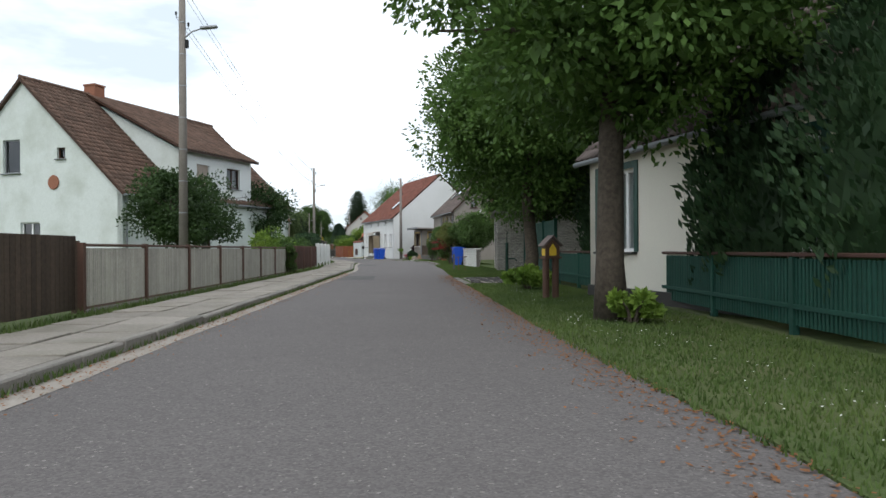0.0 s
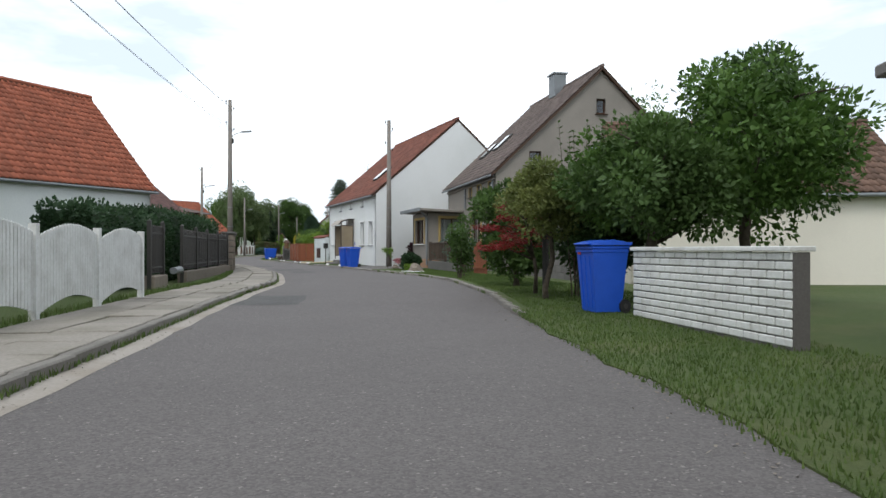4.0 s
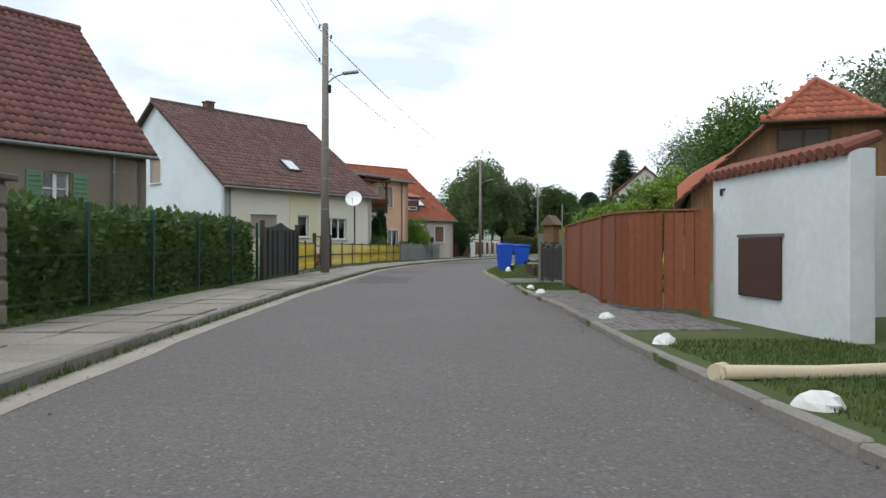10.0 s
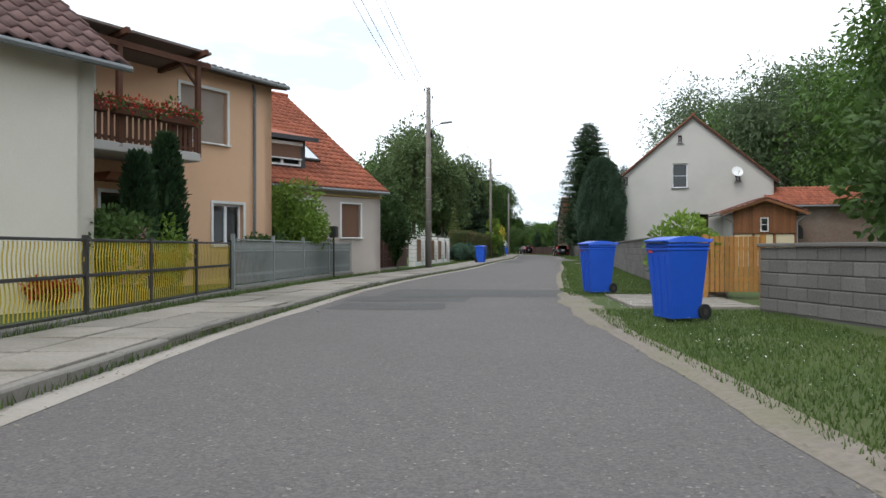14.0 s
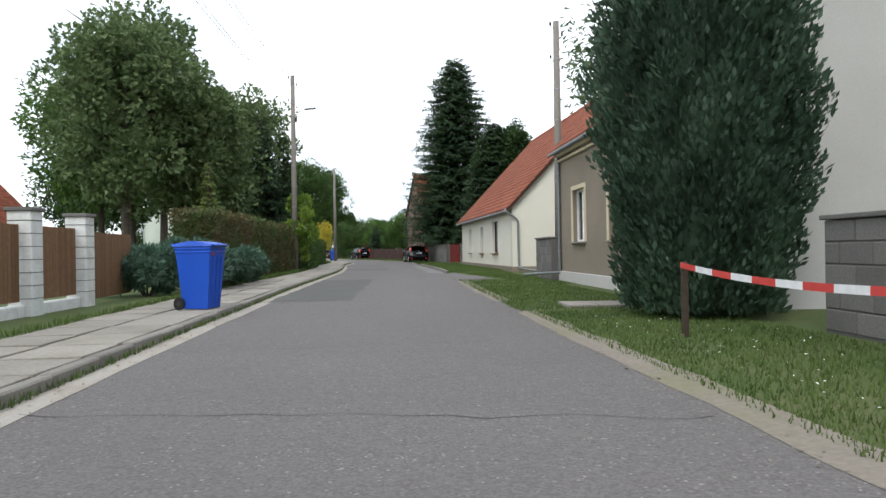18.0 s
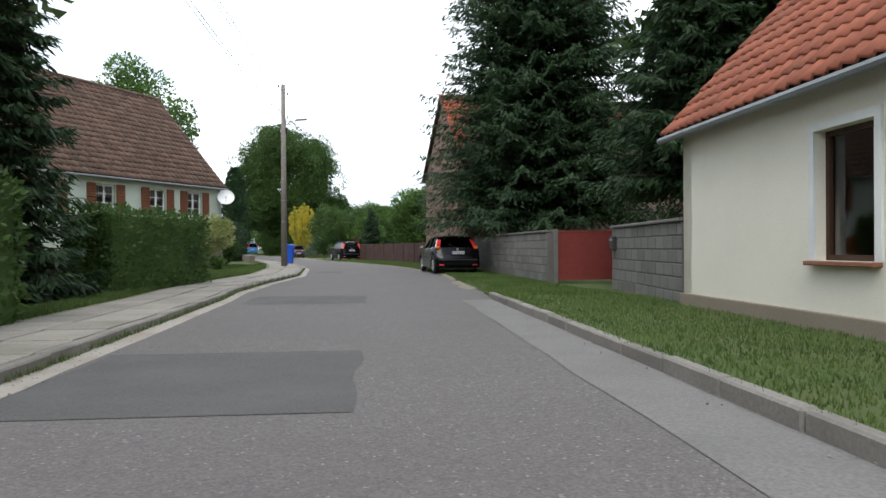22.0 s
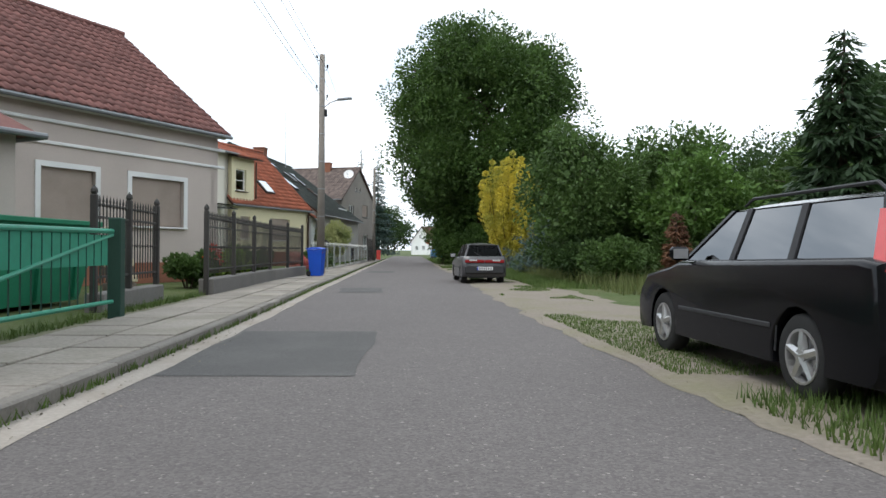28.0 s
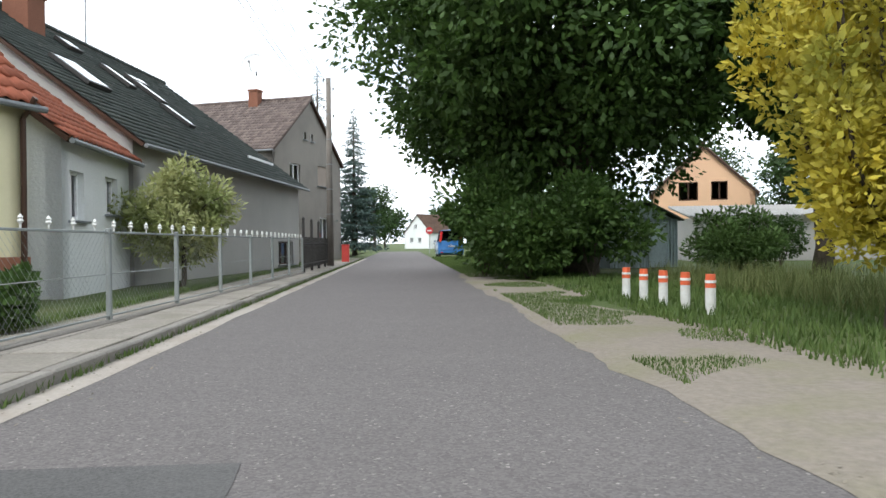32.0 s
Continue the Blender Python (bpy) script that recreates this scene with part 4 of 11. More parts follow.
skylight(hN, 4.2, 0.4, 12, 9.5, 4.95, 8.6, 1.0, 1.2)
hO = house("two-storey cream house with a low red roof", (-51.9, 266.5), (-51.5, 275.5), 8.5, 6.4, 7.6, RENDER_CREAM, TILE_RED,
    front=[(4.05, 4.2, 1.1, 1.5, dict(shut=SHUTBEIGE)), (6.4, 4.28, 1.15, 1.48, dict(frame=WHITEPVC, bars="2", curtain="half")), (6.4, 0.5, 1.0, 2.45, dict(kind="door")), (4.1, 1.5, 1.05, 1.6, dict(shut=SHUTBEIGE)), (1.4, 4.2, 1.1, 1.5, dict(shut=SHUTBEIGE))],
    win=dict(frame=BROWNWOOD, sill=BROWNWOOD), over=0.55, eave_trim=BROWNWOOD, tile=(0.27, 0.36), tile_rise=0.05)
for u in (4.6, 6.97):
    part("window_hood", Geo().box((u, -0.06, 5.83), (1.35, 0.14, 0.13), ch=0.015), BROWNWOOD, hO)
chimney(hO, 4.4, 3.8, 7.0, 8.3, 0.8, BRICKOLD0)
part("chimney_cap", Geo().box((4.4, 3.8, 8.5), (0.9, 0.9, 0.06)).box((4.15, 3.55, 8.38), (0.06, 0.06, 0.22)).box((4.65, 4.05, 8.38), (0.06, 0.06, 0.22)), DARKIRON, hO)
P_L, P_D, P_E, P_R = 7.55, 7.6, 3.75, 7.45
hP = house("yellow house with a red tiled roof sloping to the lane", (-51.3, 275.6), (-50.4, 283.1), P_D, P_E, P_R, RENDER_YELLOW, TILE_RED,
    front=[(0.75, 1.7, 0.9, 1.25, dict(shut=SHUTBEIGE)), (3.55, 1.65, 1.95, 1.3, dict(shut=SHUTBEIGE))], win=dict(frame=BROWNWOOD, sill=WHITEBAND), plinth=(0.95, BRICKRED), tile=(0.27, 0.36), tile_rise=0.05)
g = Geo()
wall_geo(g, pose(-0.05, -0.025, 0), 1.95, 6.2, [(0.35, 1.25, 4.35, 5.55)], 0.25, None, 3.6)
part("upper_wall", g, RENDER_YELLOW, hP)
part("upper_side_wall", Geo().prism([(1.9, -0.02, 3.75), (1.9, -0.02, 6.2), (1.9, 3.7, 7.4)], (-0.22, 0, 0)), RENDER_YELLOW, hP)
window_at(hP, pose(0.3, -0.025, 4.35), 0.9, 1.2, bars="1x2", frame=WHITEPVC, sill=BROWNWOOD)
tiles("upper_roof_tiles", hP, Vector((-0.1, -0.45, 6.22)), (1, 0, 0), 2.3, Vector((0, 3.75, 1.3)), 4.5, TILE_RED, 0.27, 0.36, 0.05)
part("upper_roof_board", Geo().prism([(-0.1, -0.45, 6.12), (2.2, -0.45, 6.12), (2.2, 3.8, 7.6), (-0.1, 3.8, 7.6)], (0, 0, 0.08)), BROWNWOOD, hP)
part("downpipe", Geo().tube([(2.02, -0.1, 6.1), (2.02, -0.08, 5.8), (2.02, -0.08, 4.0)], 0.045, 8).tube([(7.5, -0.35, 3.7), (7.45, -0.1, 3.35), (7.45, -0.08, 0.3)], 0.05, 8), BROWNWOOD, hP, "dark brown downpipe")
skylight(hP, 4.3, 0.26, P_L, P_D, P_E, P_R, 0.7, 0.95)
hQ0 = house("white cottage with a red roof", (-50.75, 284.3), (-52.2, 288.0), 9.0, 3.3, 6.8, RENDER_WHITE, TILE_RED, front=[(0.35, 1.65, 0.75, 1.0), (2.35, 1.85, 0.8, 0.85)], win=STUCCO_WIN, over=0.3)
hQ = house("long grey-beige house with a dark green shingle roof", (-52.3, 288.3), (-55.1, 303.2), 13.0, 3.9, 8.7, RENDER_LGREY, SHINGLE,
    front=[(4.6, 2.05, 0.95, 1.2), (3.0, 2.1, 0.6, 1.0), (12.0, 0.25, 2.2, 1.0, dict(frame=BROWNWOOD, bars="3"))], win=STUCCO_WIN, tile=(0.5, 0.3), tile_rise=0.004, over=0.5)
chimney(hQ, 4.0, 5.6, 7.4, 9.1, 0.85)
for u, f, w, h in ((2.2, 0.42, 1.0, 1.3), (5.6, 0.8, 0.6, 0.5), (6.6, 0.62, 0.3, 1.2), (8.4, 0.58, 0.3, 1.2), (8.9, 0.7, 1.1, 0.25), (7.6, 0.36, 0.3, 1.2)):
    skylight(hQ, u, f, 15.2, 13.0, 3.9, 8.7, w, h)
part("fascia_strip", Geo().box((12.6, 0.9, 4.75), (3.2, 0.06, 0.1)), WHITEPVC, hQ, "white edge strip on the roof")
hR = house("tall grey gabled house beside the lane", (-58.7, 307.4), (-58.6, 316.4), 10.0, 6.3, 9.75, RENDER_GREY, TILE_GREY, ridge_along=False,
    front=[(2.0, 4.65, 1.3, 1.1), (5.6, 4.7, 1.5, 1.25, dict(shut=SHUTBEIGE)), (5.85, 1.15, 1.3, 1.6), (2.2, 0.4, 0.9, 2.1, dict(kind="door")), (3.75, 7.3, 0.35, 0.45, dict(bars="1")), (4.7, 7.3, 0.35, 0.45, dict(bars="1"))], near=[(6.5, 4.6, 1.0, 1.2)], win=STUCCO_WIN, over=0.25)
chimney(hR, 4.2, 3.4, 9.2, 10.5, 0.6)
hR2 = house("small beige annex by the lane", (-59.2, 317.0), (-61.2, 321.6), 6.0, 3.4, 5.6, RENDER_BROWN, TILE_BROWN, front=[(1.5, 1.0, 0.9, 1.2)], win=STUCCO_WIN)
hZ = house("small white gabled house at the end of the lane", (-88.0, 421.0), (-81.5, 419.2), 9.0, 3.4, 7.2, RENDER_WHITE, TILE_BROWN, ridge_along=False, front=[(1.4, 1.2, 0.8, 1.1), (3.5, 1.2, 0.8, 1.1), (2.5, 4.3, 0.7, 0.9)], win=STUCCO_WIN)

# ---- houses on the right ----
hS = house("cream cottage with dark green window frames", (4.15, 16.4), (6.6, 5.5), 8.0, 3.3, 7.4, RENDER_CREAM, TILE_GREY,
    front=[(0.45, 1.05, 1.55, 1.75, dict(bars="3")), (5.5, 1.05, 1.5, 1.7)], far=[], win=dict(frame=WHITEPVC, sill=DARKIRON, curtain="full", band=plain("dark_green_paint", (0.012, 0.06, 0.045), 0.4), band_w=0.14), plinth=(0.28, DARKIRON))
hG = house("grey rendered gabled house with a weathered tile roof", (2.3, 78.5), (3.95, 68.6), 10.9, 4.9, 10.05, RENDER_GREY, TILE_GREY,
    front=[(5.1, 3.95, 0.5, 0.5, dict(bars="1", band=OCHREBAND, band_w=0.07)), (6.8, 3.95, 0.65, 0.5, dict(bars="1", band=OCHREBAND, band_w=0.07)), (8.85, 3.95, 0.6, 0.5, dict(bars="1", band=OCHREBAND, band_w=0.07)), (5.5, 1.35, 1.95, 1.7, dict(frame=BROWNWOOD, band=OCHREBAND, curtain="side"))],
    far=[(1.7, 5.15, 0.62, 0.75, dict(bars="1", frame=BROWNWOOD)), (4.75, 4.98, 1.45, 1.3, dict(frame=BROWNWOOD, bars="2", curtain="side")), (5.2, 7.85, 0.5, 0.75, dict(bars="1", frame=BROWNWOOD)), (4.2, 1.2, 1.3, 1.3, BW)], win=dict(frame=WHITEPVC, sill=BROWNWOOD), over=0.4)
hW = house("white roughcast house with a red tiled roof and a door canopy", (-6.45, 92.3), (-2.2, 79.5), 11.2, 4.7, 9.6, RENDER_WHITE, TILE_DULL,
    front=[(1.3, 1.45, 0.95, 1.75, dict(bars="2")), (3.45, 1.45, 1.0, 1.75), (6.45, 0.42, 1.1, 2.5, dict(kind="door")), (9.7, 1.4, 1.0, 1.55), (11.8, 1.4, 1.0, 1.55),
           (3.85, 4.0, 0.36, 0.45, dict(bars="1")), (7.0, 4.0, 0.36, 0.45, dict(bars="1")), (10.1, 4.0, 0.36, 0.45, dict(bars="1"))], win=dict(frame=WHITEPVC, sill=ZINC, band=WHITEBAND, band_w=0.1), tile=(0.25, 0.33), verge=0.02)
hH = house("light grey gabled house with a red verge", (-16.1, 163.6), (-6.3, 163.0), 7.0, 5.5, 9.7, RENDER_LGREY, TILE_RED, ridge_along=False,
    front=[(3.65, 5.1, 0.95, 1.6, dict(bars="1x2")), (4.0, 8.05, 0.26, 0.5, dict(bars="1", frame=BROWNWOOD)), (0.5, 5.35, 0.3, 0.55, dict(bars="1", frame=BROWNWOOD)), (7.55, 5.45, 0.3, 0.55, dict(bars="1", frame=BROWNWOOD)), (4.95, 1.9, 0.95, 1.45, dict(frame=BROWNWOOD, bars="1"))], win=STUCCO_WIN)
hI = house("brown roughcast house with cream window surrounds", (-16.55, 175.6), (-16.3, 166.8), 9.0, 4.45, 8.8, RENDER_BROWN, TILE_RED,
    front=[(1.7, 1.3, 1.35, 1.6, dict(curtain="side")), (5.3, 1.3, 1.35, 1.6, dict(curtain="side"))], win=dict(frame=WHITEPVC, sill=SLAB, band=CREAMBAND), plinth=(0.35, RENDER_LGREY))
part("cornice", Geo().box((4.4, -0.08, 4.2), (8.8, 0.16, 0.14), ch=0.03).box((4.4, -0.05, 4.0), (8.8, 0.1, 0.08), ch=0.02), CREAMBAND, hI)
hJ = house("long cream house with a bright red tiled roof", (-17.95, 200.9), (-16.9, 184.3), 10.0, 3.1, 8.4, RENDER_CREAM, TILE_RED,
    front=[(3.5, 0.9, 1.0, 1.5, dict(bars="1")), (7.8, 0.9, 1.0, 1.5, dict(bars="1")), (11.65, 0.9, 1.6, 1.65, dict(curtain="half"))],
    far=[(2.82, 1.12, 0.96, 1.48, dict(curtain="full"))], win=dict(frame=BROWNWOOD, sill=BRICKRED, band=WHITEBAND, band_w=0.1), tile=(0.24, 0.33), plinth=(0.3, RENDER_BROWN), over=0.4)
BRICKOLD = surface("old_grey_brick", (0.24, 0.17, 0.135), (0.16, 0.115, 0.095), grain=(9, 0.5), stain=(0.7, 0.5), dirt=(0.3, 0.26, 0.22), rough=0.97, bump=0.6)
hM = house("old brick barn with a red tiled roof behind spruces", (-21.75, 231.0), (-20.04, 222.37), 22.0, 5.1, 8.9, BRICKOLD, TILE_RED, ridge_along=False,
    front=[(5.3, 2.0, 1.15, 1.5, dict(frame=BROWNWOOD, shut=SHUTBROWN))], far=[(3.0, 2.2, 1.2, 1.2, dict(frame=BROWNWOOD, shut=SHUTBROWN))], win=BW)
hV = house("orange gabled house with dark timber behind trees", (-38.6, 322.0), (-32.4, 321.5), 9.0, 4.2, 7.2, RENDER_ORANGE, TILE_BROWN, ridge_along=False, front=[(1.6, 3.7, 1.2, 1.2, BW), (3.6, 3.7, 1.0, 1.2, BW)], win=BW)


# ---- plants ----
def leaves(centres, radii, per, size, seed, flat=0.0, shape=0.55, droop=0.0, tri=False):
    """Leaf blades scattered over clumps: arrays of vertices and faces. tri: three-cornered leaves, for crowns far off."""
    rng = np.random.default_rng(seed)
    per = max(8, int(per))
    c = np.repeat(np.asarray(centres), per, 0)
    r = np.repeat(np.asarray(radii), per)
    n = len(c)
    d = rng.normal(size=(n, 3))
    d /= np.linalg.norm(d, axis=1)[:, None] + 1e-9
    rad = r * rng.uniform(0.45, 1.05, n) ** 0.6
    p = c + d * rad[:, None] * np.array([1, 1, 0.85])
    out = d + rng.normal(0, 0.55, (n, 3))
    out[:, 2] -= droop
    out /= np.linalg.norm(out, axis=1)[:, None]
    side = np.cross(out, rng.normal(size=(n, 3)))
    side /= np.linalg.norm(side, axis=1)[:, None] + 1e-9
    s = size * rng.uniform(0.6, 1.3, n)[:, None]
    if tri:
        v = np.stack([p, p + out * s + side * s * shape * 0.55, p + out * s * 0.8 - side * s * shape * 0.55], 1)
        return v.reshape(-1, 3), np.arange(3 * n).reshape(-1, 3)
    v = np.stack([p, p + out * s * 0.5 + side * s * shape * 0.5, p + out * s, p + out * s * 0.5 - side * s * shape * 0.5], 1)
    return v.reshape(-1, 3), np.arange(4 * n).reshape(-1, 4)


def off_lane(x, y):
    """Metres from the centre line."""
    return min(math.hypot(x - a, y - b) for a, b in LINE_FINE)


def limbs(g, base, top, r, crown_c, crown_r, rng, n=7):
    """A tapered trunk with limbs into the crown."""
    base, top = Vector(base), Vector(top)
    pts = [base + (top - base) * t + Vector((rng.normal(0, 0.06), rng.normal(0, 0.06), 0)) * (1 if 0 < t < 1 else 0) for t in (0, 0.12, 0.35, 0.6, 0.8, 1)]
    g.tube(pts, [r * 1.35, r * 1.05, r * 0.92, r * 0.75, r * 0.5, r * 0.2], 10)
    for k in range(n):
        t = rng.uniform(0.4, 0.9)
        a = base + (top - base) * t
        ang = 2 * math.pi * (k / n + rng.uniform(-0.05, 0.05))
        reach = crown_r * rng.uniform(0.55, 0.85)
        b = a + Vector((math.cos(ang) * reach, math.sin(ang) * reach, reach * rng.uniform(0.25, 0.7)))
        mid = a.lerp(b, 0.5) + Vector((0, 0, reach * 0.12))
        g.tube([a, mid, b], [r * 0.42, r * 0.26, r * 0.08], 6)


def tree(x, y, h, crown_r, crown_z, crown_h, mat, label, seed, trunk=0.2, z=0.1, clumps=60, per=260, size=0.22, cat="tree", shape=0.55, name="tree", group="", clump_r=None, droop=0.0):
    """A broad-leaved tree: trunk, limbs and a crown of leaves in uneven clumps."""
    rng = np.random.default_rng(seed)
    t = thing(name, on(x, y, z), label, cat, group)
    g = Geo()
    limbs(g, (0, 0, -0.1), (rng.normal(0, 0.2), rng.normal(0, 0.2), crown_z + crown_h * 0.25), trunk, None, crown_r, rng)
    part("trunk", g, BARK, t, smooth=True)
    d = rng.normal(size=(clumps, 3))
    d /= np.linalg.norm(d, axis=1)[:, None]
    rr = rng.uniform(0.35, 1.0, clumps) ** 0.5 * rng.uniform(0.85, 1.1, clumps)
    c = d * rr[:, None] * np.array([crown_r, crown_r, crown_h / 2]) * 0.82 + np.array([0, 0, crown_z])
    low = c[:, 2] < crown_z - crown_h * 0.3
    c[low, :2] *= 0.8
    rad = (clump_r or crown_r * 0.3) * rng.uniform(0.7, 1.25, clumps)
    away = off_lane(x, y)
    if away > 8:
        k = 0.75 if away < 15 else (0.58 if away < 28 else 0.38)
        per, size = per * k, size / k ** 0.5
    v, f = leaves(c, rad, per, size, seed + 1, shape=shape, droop=droop, tri=away > 8)
    part("crown", fast_mesh("crown", v, f, mat), mat, t)
    v, f = leaves(c * np.array([0.85, 0.85, 0.95]) + np.array([0, 0, crown_z * 0.05]), rad * 0.45, 22, min(0.3, float(np.mean(rad)) * 0.34), seed + 2, shape=0.8)
    part("inner_foliage", fast_mesh("inner_foliage", v, f, mat), mat, t)
    return t


def bush(x, y, r, h, mat, label, seed, z=0.1, per=220, clumps=16, size=0.13, cat="bush", stems=5, squash=1.0, name="shrub", shape=0.5):
    rng = np.random.default_rng(seed)
    t = thing(name, on(x, y, z), label, cat)
    g = Geo()
    for k in range(stems):
        a = 2 * math.pi * k / stems
        g.tube([(0.05 * math.cos(a), 0.05 * math.sin(a), -0.05), (r * 0.25 * math.cos(a), r * 0.25 * math.sin(a), h * 0.4), (r * 0.5 * math.cos(a), r * 0.5 * math.sin(a), h * 0.75)], [0.03, 0.02, 0.008], 5)
    part("stem", g, BARK, t)
    d = rng.normal(size=(clumps, 3))
    d /= np.linalg.norm(d, axis=1)[:, None]
    c = d * rng.uniform(0.3, 0.75, clumps)[:, None] * np.array([r, r * squash, h * 0.5]) + np.array([0, 0, h * 0.52])
    rad = min(r, h * 0.5) * rng.uniform(0.35, 0.55, clumps)
    v, f = leaves(c, rad, per, size, seed, shape=shape)
    v[:, 2] = np.maximum(v[:, 2], 0.01)
    part("foliage", fast_mesh("foliage", v, f, mat), mat, t)
    return t


def conifer(x, y, h, r, mat, label, seed, z=0.1, whorls=26, arms=11, droop=0.28, bare=0.08, size=0.3, power=0.9, name="spruce", per=42):
    """A spruce: a straight trunk, whorls of boughs, each a fan of hanging needle sprays."""
    rng = np.random.default_rng(seed)
    t = thing(name, on(x, y, z), label, "conifer")
    g = Geo()
    g.tube([(0, 0, -0.1), (0, 0, h * 0.5), (0, 0, h)], [h * 0.017 + 0.04, h * 0.01 + 0.02, 0.015], 8)
    P0, D0, S0, F0 = [], [], [], []
    for k in range(whorls):
        f = bare + (1 - bare) * k / whorls
        zz = h * f
        R = r * (1 - f) ** power * rng.uniform(0.85, 1.1) + 0.12
        for a in range(arms):
            ang = 2 * math.pi * (a + rng.uniform(-0.35, 0.35)) / arms + k
            Ra = R * rng.uniform(0.62, 1.15)
            za = zz + h * (1 - bare) / whorls * rng.uniform(-0.7, 0.7)
            dirv = np.array([math.cos(ang), math.sin(ang), 0])
            sd = np.array([-dirv[1], dirv[0], 0])

            def spine(q):
                p = np.outer(q, dirv * Ra)
                p[:, 2] = za - droop * Ra * q ** 1.3 + 0.2 * Ra * q ** 3
                return p
            n = max(5, int(per * Ra / r))
            q = rng.uniform(0.15, 1.0, n) ** 0.8
            w = rng.uniform(-1, 1, n)
            wide = 0.3 * Ra * (1.05 - q) + 0.05
            pts = spine(q) + sd * (w * wide)[:, None]
            pts[:, 2] -= 0.12 * Ra * w ** 2 * rng.uniform(0.3, 1.2, n)
            P0.append(pts)
            D0.append(dirv * 0.75 + sd * (w * 1.0)[:, None] + np.array([0, 0, -0.75]) * rng.uniform(0.2, 1.5, n)[:, None])
            S0.append(size * (1.15 - 0.45 * q) * min(1.0, 0.45 + Ra / r))
            e = spine(np.array([0.06, 0.55, 0.9, 0.55]))
            e[1] += sd * 0.05 * Ra
            e[3] -= sd * 0.05 * Ra
            e[[1, 3], 2] -= 0.08 * Ra
            F0.append(e)
            if a % 3 == 0:
                m = spine(np.array([0.5, 0.95]))
                g.tube([(0, 0, za), tuple(m[0]), tuple(m[1])], [0.03, 0.018, 0.006], 4)
    part("trunk", g, BARK, t)
    p, d, ss = np.concatenate(P0), np.concatenate(D0), np.concatenate(S0)
    n = len(p)
    d = d + rng.normal(0, 0.25, (n, 3))
    d /= np.linalg.norm(d, axis=1)[:, None]
    side = np.cross(d, rng.normal(0, 0.5, (n, 3)) + np.array([0, 0, 1]))
    side /= np.linalg.norm(side, axis=1)[:, None] + 1e-9
    s = (ss * rng.uniform(0.6, 1.25, n))[:, None]
    v = np.stack([p, p + d * s * 0.45 - side * s * 0.12, p + d * s, p + d * s * 0.45 + side * s * 0.12], 1).reshape(-1, 3)
    v = np.concatenate([v, np.concatenate(F0)])
    part("crown", fast_mesh("crown", v, np.arange(len(v)).reshape(-1, 4), mat), mat, t)
    return t


def column(x, y, h, r, mat, label, seed, z=0.1, n=9000, size=0.16, name="thuja", belly=0.35, cat="conifer"):
    """A dense upright evergreen: a tapering body of upright sprays over a dark heart."""
    rng = np.random.default_rng(seed)
    t = thing(name, on(x, y, z), label, cat)
    f = rng.uniform(0, 1, n)
    ang = rng.uniform(0, 2 * math.pi, n)
    prof = np.where(f < belly, 0.72 + 0.28 * (f / belly), np.sqrt(np.maximum(0.0, 1 - ((f - belly) / (1 - belly)) ** 2)) * 0.97 + 0.03)
    lump = 1 + 0.13 * np.sin(ang * 5 + f * 9 + seed) + 0.09 * np.sin(ang * 11 - f * 23)
    rad = r * prof * lump * rng.uniform(0.75, 1.03, n)
    p = np.stack([rad * np.cos(ang), rad * np.sin(ang), f * h], -1)
    d = np.stack([np.cos(ang) * 0.6, np.sin(ang) * 0.6, np.full(n, 0.9)], -1) + rng.normal(0, 0.3, (n, 3))
    d /= np.linalg.norm(d, axis=1)[:, None]
    side = np.cross(d, rng.normal(size=(n, 3)))
    side /= np.linalg.norm(side, axis=1)[:, None] + 1e-9
    s = size * rng.uniform(0.6, 1.4, n)[:, None]
    v = np.stack([p, p + d * s * 0.5 + side * s * 0.22, p + d * s, p + d * s * 0.5 - side * s * 0.22], 1).reshape(-1, 3)
    g = Geo()
    g.lathe((0, 0, 0), [(0.1 + r * 0.3, -0.05), (r * 0.6, h * 0.06), (r * 0.78, h * 0.3), (r * 0.66, h * 0.6), (r * 0.36, h * 0.88), (0.03, h * 0.97)], 12)
    part("heart", g, mat, t)
    part("foliage", fast_mesh("foliage", v, np.arange(4 * n).reshape(-1, 4), mat), mat, t)
    return t


